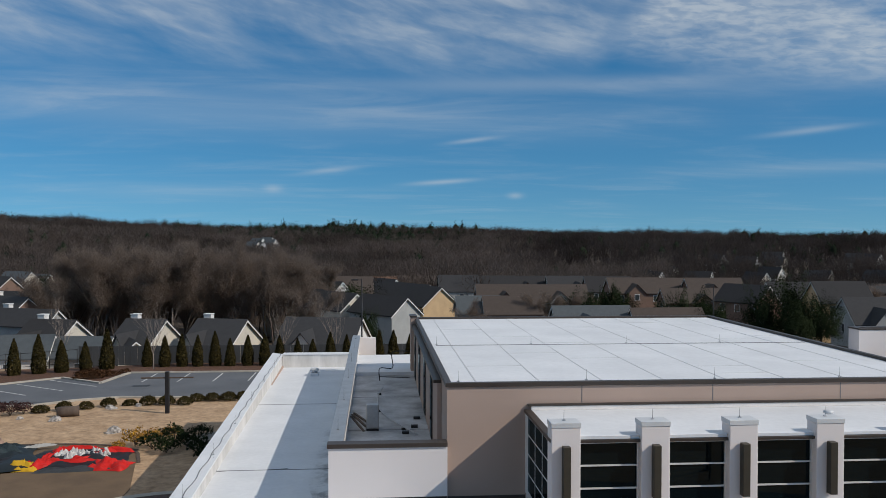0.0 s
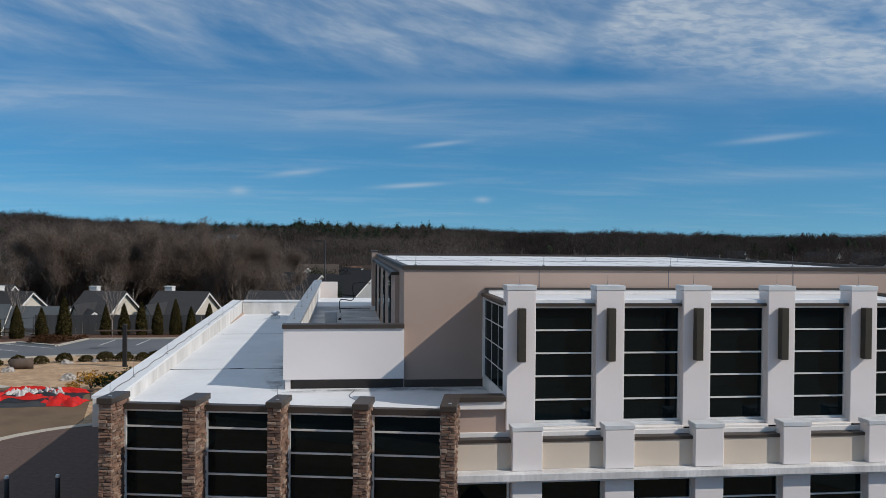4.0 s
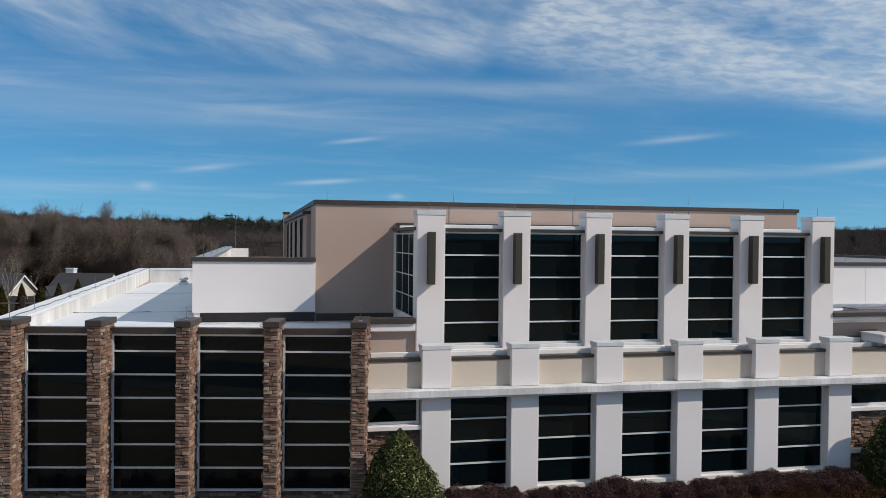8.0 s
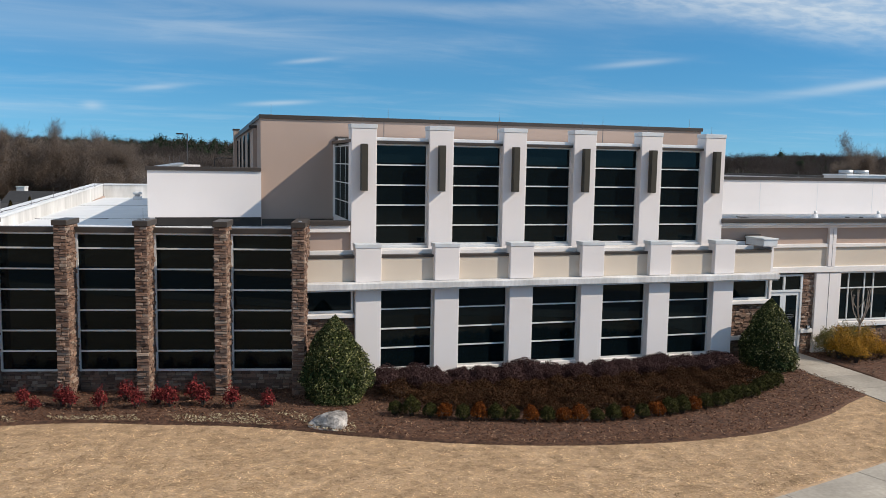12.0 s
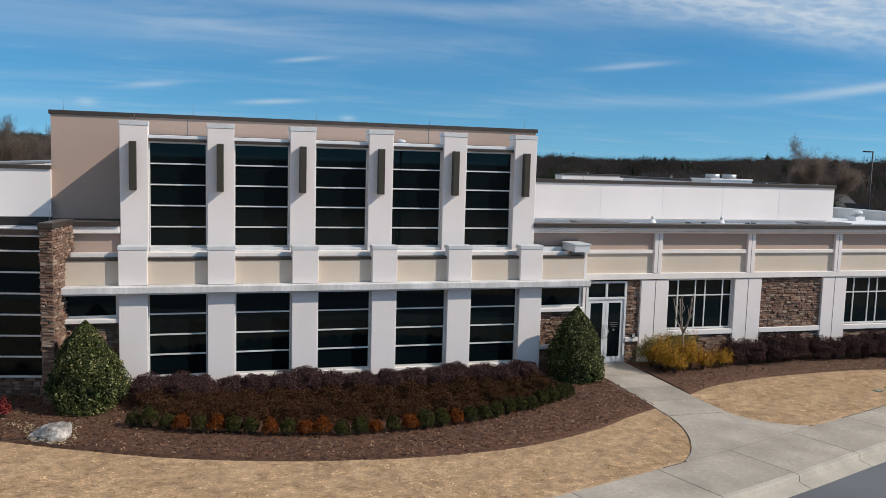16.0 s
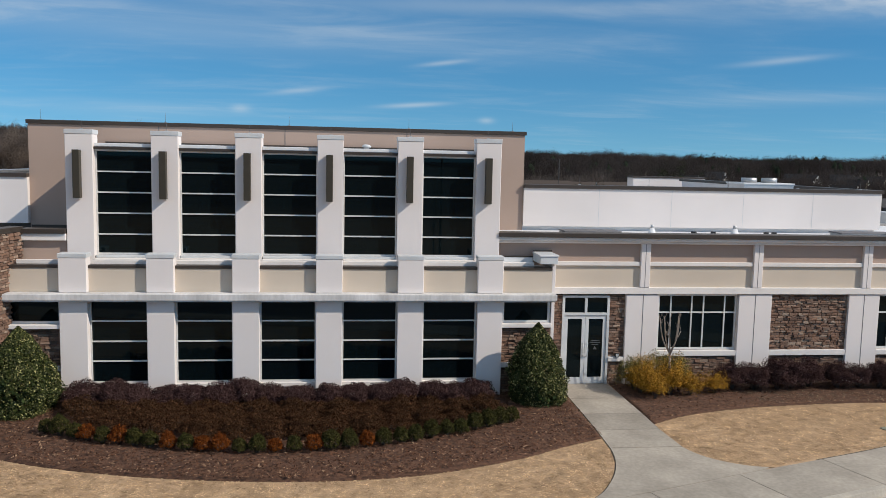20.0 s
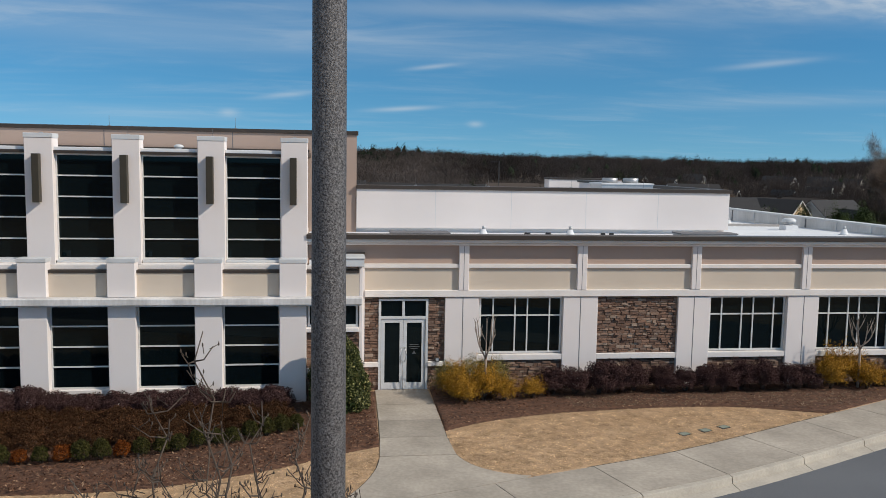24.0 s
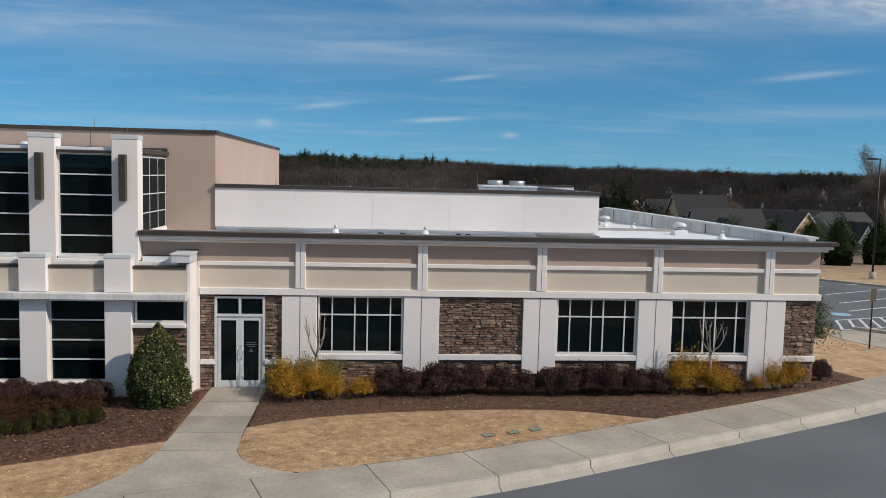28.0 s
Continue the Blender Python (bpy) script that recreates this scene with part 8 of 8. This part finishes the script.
def crowd(name, label, count, az_range, r_range, heights, twigs, width, materials, seed, keep=None, evergreen=False):
    """Woods too far to tell tree from tree: dense crowns ringed with sprays of twigs, in one mesh."""
    rng = np.random.default_rng(seed)
    base = []
    while len(base) < count:
        az, u = rng.uniform(*az_range), rng.uniform(0, 1)
        r = math.sqrt(r_range[0] ** 2 + u * (r_range[1] ** 2 - r_range[0] ** 2))
        if keep is not None and not keep(az, r, rng):
            continue
        x, y = r * math.sin(math.radians(az)), r * math.cos(math.radians(az)) - 20
        base.append((x, y, ground_z(x, y) - 0.4))
    base = np.array(base)
    h = rng.uniform(*heights, (count, 1, 1)) * (1 + 0.06 * rng.normal(0, 1, (count, 1, 1)).clip(-1, 2))
    h *= np.array([1 + 0.30 * noise.noise(Vector((p[0] / 55, p[1] / 55, 5.0))) for p in base])[:, None, None]
    wide = np.array([0.30, 0.30, 0.34]) if not evergreen else np.array([0.20, 0.20, 0.42])
    d = rng.normal(0, 1, (count, twigs, 3))
    d[:, :, 2] = np.abs(d[:, :, 2]) * 1.2 - 0.25
    d /= np.linalg.norm(d, axis=2, keepdims=True)
    k = rng.uniform(0.45, 1.10, (count, twigs, 1))
    lift = np.array([0, 0, 0.64 if not evergreen else 0.6])
    start = d * k * wide * h + lift * h
    way = d * 0.8 + rng.normal(0, 0.5, d.shape) + np.array([0, 0, 0.1 if evergreen else 0.5])
    way /= np.linalg.norm(way, axis=2, keepdims=True)
    end = start + way * h * rng.uniform(0.06, 0.15, (count, twigs, 1))
    if not evergreen:
        # limbs that fan out from the stem, and the stem itself
        limbs = twigs * 2 // 5
        start[:, :limbs] = np.stack([rng.normal(0, 0.03, (count, limbs)), rng.normal(0, 0.03, (count, limbs)), rng.uniform(0.18, 0.55, (count, limbs))], 2) * h
        end[:, :limbs] = d[:, :limbs] * wide * h * rng.uniform(0.7, 1.05, (count, limbs, 1)) + lift * h
        start[:, 0], end[:, 0] = 0.0, np.array([0.0, 0.0, 0.85]) * h[:, 0]
    start, end = (start + base[:, None]).reshape(-1, 3), (end + base[:, None]).reshape(-1, 3)
    verts, faces = blades(start, end, np.repeat(width * h[:, 0, 0], twigs), rng)
    vs, fs, n = [verts], [faces], len(verts)
    for i in range(count if evergreen else 0):
        v, f = CROWNS[rng.integers(6)]
        a = rng.uniform(0, 6.28)
        turn = np.array([[math.cos(a), math.sin(a), 0], [-math.sin(a), math.cos(a), 0], [0, 0, 1]])
        hi = h[i, 0, 0]
        vs.append((v @ turn) * wide * 0.72 * hi * rng.uniform(0.85, 1.1, 3) + base[i] + lift * hi * 0.97)
        fs.append(f + n)
        n += len(v)
    tris = len(faces)
    me = fast_mesh(name, np.concatenate(vs), np.concatenate(fs))
    index = np.ones(len(me.polygons), np.int32)
    index[:tris] = 0
    me.polygons.foreach_set("material_index", index)
    me.polygons.foreach_set("use_smooth", index.astype(bool))
    tagged(part(name, me, materials), label, "woods", kind="stuff")


def crown_material(name, dark, pale):
    """The fine tangle of a far crown: mottled, each crown a little different."""
    m = leaf_material(name, dark, pale, None, 0.95, 0.05)
    nt = m.node_tree
    add, link = nt.nodes.new, nt.links.new
    p = nt.nodes["Principled BSDF"]
    geo, tex, rng, hsv, bp = [add("ShaderNode" + n) for n in ("NewGeometry", "TexNoise", "MapRange", "HueSaturation", "Bump")]
    tex.inputs["Scale"].default_value, tex.inputs["Detail"].default_value, tex.inputs["Roughness"].default_value = 0.5, 8, 0.75
    link(geo.outputs["Position"], tex.inputs["Vector"])
    rng.inputs["From Min"].default_value, rng.inputs["From Max"].default_value = 0.3, 0.7
    rng.inputs["To Min"].default_value, rng.inputs["To Max"].default_value = 0.75, 1.2
    link(tex.outputs["Fac"], rng.inputs["Value"])
    stand, wide, both = add("ShaderNodeTexNoise"), add("ShaderNodeMapRange"), add("ShaderNodeMath")
    stand.inputs["Scale"].default_value, stand.inputs["Detail"].default_value = 0.012, 3
    link(geo.outputs["Position"], stand.inputs["Vector"])
    wide.inputs["From Min"].default_value, wide.inputs["From Max"].default_value = 0.35, 0.65
    wide.inputs["To Min"].default_value, wide.inputs["To Max"].default_value = 0.62, 1.25
    link(stand.outputs["Fac"], wide.inputs["Value"])
    both.operation = "MULTIPLY"
    link(wide.outputs["Result"], both.inputs[0])
    link(rng.outputs["Result"], both.inputs[1])
    link(p.inputs["Base Color"].links[0].from_socket, hsv.inputs["Color"])
    link(both.outputs["Value"], hsv.inputs["Value"])
    link(hsv.outputs["Color"], p.inputs["Base Color"])
    bp.inputs["Strength"].default_value, bp.inputs["Distance"].default_value = 0.25, 1.0
    link(tex.outputs["Fac"], bp.inputs["Height"])
    soft, unit = add("ShaderNodeVectorMath"), add("ShaderNodeVectorMath")
    soft.operation, unit.operation = "MULTIPLY_ADD", "NORMALIZE"
    soft.inputs[1].default_value, soft.inputs[2].default_value = (0.55, 0.55, 0.55), (0, 0, 0.5)
    link(bp.outputs["Normal"], soft.inputs[0])
    link(soft.outputs["Vector"], unit.inputs[0])
    link(unit.outputs["Vector"], p.inputs["Normal"])
    return m


def stands(m, low=0.62, high=1.42):
    """Stands of trees a few dozen metres wide, some darker and some paler."""
    nt = m.node_tree
    add, link = nt.nodes.new, nt.links.new
    geo, tex, rng, hsv = [add("ShaderNode" + n) for n in ("NewGeometry", "TexNoise", "MapRange", "HueSaturation")]
    tex.inputs["Scale"].default_value, tex.inputs["Detail"].default_value, tex.inputs["Roughness"].default_value = 0.014, 5, 0.6
    link(geo.outputs["Position"], tex.inputs["Vector"])
    rng.inputs["From Min"].default_value, rng.inputs["From Max"].default_value = 0.36, 0.64
    rng.inputs["To Min"].default_value, rng.inputs["To Max"].default_value = low, high
    link(tex.outputs["Fac"], rng.inputs["Value"])
    link(rng.outputs["Result"], hsv.inputs["Value"])
    for node, name in ((nt.nodes["Principled BSDF"], "Base Color"), (nt.nodes["Translucent BSDF"], "Color")):
        if node.inputs[name].links and not hsv.inputs["Color"].links:
            link(node.inputs[name].links[0].from_socket, hsv.inputs["Color"])
        link(hsv.outputs["Color"], node.inputs[name])
    return m


WOODS_BROWN = (leaf_material("brown_winter_twigs", (0.070, 0.055, 0.047), (0.084, 0.066, 0.057), (0.100, 0.079, 0.068), 0.95, 0.0, 0.5), crown_material("brown_winter_crowns", (0.042, 0.032, 0.028), (0.054, 0.042, 0.036)))
WOODS_GREY = (leaf_material("grey_winter_twigs", (0.105, 0.086, 0.075), (0.125, 0.102, 0.089), (0.145, 0.119, 0.104), 0.95, 0.0, 0.5), crown_material("grey_winter_crowns", (0.064, 0.052, 0.045), (0.082, 0.067, 0.058)))
# the brown woods again, with the shade of the far slopes put into the colour
WOODS_SHADED = (leaf_material("shaded_winter_twigs", (0.046, 0.038, 0.035), (0.057, 0.048, 0.044), (0.070, 0.058, 0.053), 0.95, 0.0, 0.5), crown_material("shaded_winter_crowns", (0.029, 0.026, 0.027), (0.038, 0.034, 0.034)))
WOODS_GREEN = (leaf_material("evergreen_sprays", (0.010, 0.017, 0.011), (0.018, 0.027, 0.016), (0.026, 0.036, 0.021), 0.9, 0.0, 0.3), crown_material("evergreen_crowns", (0.013, 0.021, 0.013), (0.024, 0.034, 0.020)))

for _kind in (WOODS_BROWN, WOODS_GREY, WOODS_SHADED):
    stands(_kind[0])
crowd("woods", "bare winter woods filling the valley", 1500, (-46, 8), (190, 340), (10, 14), 150, 0.0055, WOODS_BROWN, 1)
crowd("woods", "pale grey bare woods in the valley", 1300, (-12, 20), (215, 400), (10, 14), 150, 0.0055, WOODS_GREY, 2)
crowd("woods", "bare winter woods behind the rows of houses", 1200, (10, 62), (235, 420), (9, 13), 140, 0.0055, WOODS_SHADED, 3)
crowd("woods", "bare brown woods on the far slopes", 5600, (-50, 12), (380, 900), (10, 14), 84, 0.0105, WOODS_BROWN, 4)
crowd("woods", "dark bare woods on the shaded far slopes", 4600, (9, 64), (380, 900), (10, 14), 84, 0.0105, WOODS_SHADED, 14)
crowd("woods", "grey bare woods on the far slopes", 4600, (-24, 11), (340, 760), (10, 13), 84, 0.0105, WOODS_GREY, 5)
crowd("woods", "dark evergreens along the ridge", 420, (-16, 16), (640, 960), (12, 16), 50, 0.016, WOODS_GREEN, 6, keep=lambda az, r, g: g.uniform() < math.exp(-((az + 2) / 6) ** 2) + 0.05, evergreen=True)
crowd("woods", "dark evergreens along the far ridge", 300, (24, 62), (760, 960), (11, 15), 50, 0.016, WOODS_GREEN, 7, evergreen=True)
crowd("woods", "scattered evergreens in the bare woods", 260, (-45, 45), (330, 700), (10, 14), 50, 0.012, WOODS_GREEN, 8, evergreen=True)
crowd("woods", "bare crest of the ridge against the sky", 3500, (-52, 66), (760, 1000), (10, 14), 84, 0.0095, WOODS_BROWN, 9)


def water_tower():
    x, y = -364.3, 800.0
    z = ground_z(x, y)
    white = material("tank_paint", (0.78, 0.78, 0.76), 0.6, second=(0.66, 0.66, 0.65), scale=0.3, fine=3, bump=0.0)
    ob = thing("water_tower", "white water tower standing on the wooded ridge", "water tower", at=(x, y, z))
    bm = bmesh.new()
    bmesh.ops.create_uvsphere(bm, u_segments=24, v_segments=14, radius=3.7)
    top = 41.9 - z
    for v in bm.verts:
        v.co.z = v.co.z * 0.92 + top - 3.5
    for f in bm.faces:
        f.smooth = True
    part("tank", bm, white, ob)
    part("riser", tube(bmesh.new(), [(0, 0, -1), (0, 0, top - 6)], 0.6, 12), white, ob)
    for k in range(6):
        a = k * math.pi / 3
        part("leg", tube(bmesh.new(), [(3.9 * math.cos(a), 3.9 * math.sin(a), -1), (3.3 * math.cos(a), 3.3 * math.sin(a), top - 3.6)], 0.22, 8), white, ob)


water_tower()


# ---- loose ground texture ----
def tufts(m):
    """Worn brown patches and finer clumps in the dry grass."""
    nt = m.node_tree
    add, link = nt.nodes.new, nt.links.new
    p = nt.nodes["Principled BSDF"]
    geo, both = add("ShaderNodeNewGeometry"), add("ShaderNodeMath")
    both.operation = "MULTIPLY"
    for n, (scale, detail, low, high, dark, pale) in enumerate(((1.3, 5, 0.30, 0.50, 0.70, 1.04), (4.2, 6, 0.34, 0.66, 0.52, 1.42))):
        tex, rng = add("ShaderNodeTexNoise"), add("ShaderNodeMapRange")
        tex.inputs["Scale"].default_value, tex.inputs["Detail"].default_value = scale, detail
        rng.inputs["From Min"].default_value, rng.inputs["From Max"].default_value = low, high
        rng.inputs["To Min"].default_value, rng.inputs["To Max"].default_value = dark, pale
        link(geo.outputs["Position"], tex.inputs["Vector"])
        link(tex.outputs["Fac"], rng.inputs["Value"])
        link(rng.outputs["Result"], both.inputs[n])
    hsv = add("ShaderNodeHueSaturation")
    link(both.outputs["Value"], hsv.inputs["Value"])
    link(p.inputs["Base Color"].links[0].from_socket, hsv.inputs["Color"])
    link(hsv.outputs["Color"], p.inputs["Base Color"])


def inside(poly, x, y):
    hit = np.zeros(len(x), bool)
    for (x0, y0), (x1, y1) in zip(poly, poly[1:] + poly[:1]):
        if y0 != y1:
            cross = ((y0 > y) != (y1 > y)) & (x < (x1 - x0) * (y - y0) / (y1 - y0) + x0)
            hit ^= cross
    return hit


def litter(name, label, count, spread, test, size, slim, lift, material_, seed, tilt=0.25, tall=0.0):
    """Many small flakes or blades lying on the ground."""
    rng = np.random.default_rng(seed)
    x, y = rng.uniform(spread[0], spread[1], count), rng.uniform(spread[2], spread[3], count)
    ok = test(x, y)
    x, y = x[ok], y[ok]
    n = len(x)
    z = np.full(n, lift) + rng.uniform(0, 0.012, n)
    c = np.stack([x, y, z], 1)
    up = np.tile([0.0, 0.0, 1.0], (n, 1)) + rng.normal(0, tilt, (n, 3))
    if tall:
        tip = c + np.stack([rng.normal(0, tall * 0.7, n), rng.normal(0, tall * 0.7, n), rng.uniform(0.35, 1.0, n) * tall], 1)
        verts, faces = blades(c, tip, size, rng)
    else:
        verts, faces = leaf_cloud(c, up, size, seed, slim, 0.5, 3.0 if tilt > 0.1 else 12.0)
    tagged(part(name, fast_mesh(name, verts, faces), material_), label, "ground cover", kind="stuff")


CHIPS = leaf_material("mulch_chips", (0.032, 0.015, 0.009), (0.150, 0.072, 0.042), (0.36, 0.235, 0.15), 0.95, 0.1)
STRAW = leaf_material("straw_blades", (0.40, 0.265, 0.145), (0.56, 0.385, 0.222), (0.74, 0.535, 0.33), 0.95, 0.1)
tufts(STRAW)
PALE_BITS = leaf_material("pale_dead_leaves", (0.22, 0.18, 0.10), (0.42, 0.36, 0.24), (0.5, 0.45, 0.33), 0.95, 0.1)
front_bed = [(p.x, p.y) for p in front_edge] + [(17.70, -0.1), (17.2, -0.9), (2.8, -1.0), (-5.6, 0.2), (-12, 0.6)]
side_bed = [(p.x, p.y) for p in side_edge] + [(p.x, p.y) for p in side_back[1:]] + [(37.6, 3.2), (36.0, 0.0), (19.36, -0.05)]
litter("mulch_chips", "loose bark chips on the front bed", 60000, (-8, 18, -7, 0), lambda x, y: inside(front_bed, x, y), 0.034, 0.35, 0.085, CHIPS, 1)
litter("mulch_chips", "loose bark chips on the wing bed", 15000, (19.3, 38, -4.4, 1.5), lambda x, y: inside(side_bed, x, y), 0.034, 0.35, 0.07, CHIPS, 2)
litter("dead_leaves", "pale dead leaves strewn at the bed edge", 16000, (-8, 3.5, -5, -1.2), lambda x, y: inside(front_bed, x, y) & (y < -1.95 - 0.17 * (x + 5.0)) & (np.sin(x * 2.1) + np.sin(x * 5.3 + y * 3) > -0.5), 0.032, 0.3, 0.09, PALE_BITS, 3)
litter("dead_leaves", "pale dead leaves strewn on the wing bed", 2500, (23, 34, -2.6, -1.2), lambda x, y: inside(side_bed, x, y), 0.02, 0.3, 0.075, PALE_BITS, 4)
path_gap = [(17.74, 0), (17.64, -5.0), (17.5, -6.2), (17.0, -7.45), (16.4, -8.27), (15.3, -9.0), (12.6, -9.85), (22.4, -6.65), (21.3, -6.86), (20.4, -6.7), (19.7, -6.22), (19.36, -5.7), (19.25, -4.9), (19.3, 0)]


def on_lawn(x, y):
    edge = np.interp(x, KERB_X, KERB_Y) + 1.78
    return (y > edge) & ~inside(front_bed, x, y) & ~inside(side_bed, x, y) & ~inside(path_gap, x, y) & (y < -2.0)


litter("lawn_grass", "short dry lawn grass in the front", 300000, (-10, 31, -10.5, -2.1), on_lawn, 0.030, 0.22, 0.004, STRAW, 5, tilt=0.09)

# ---- stones of the walls, last ----
for job in STONE_JOBS:
    stone_courses(*job)
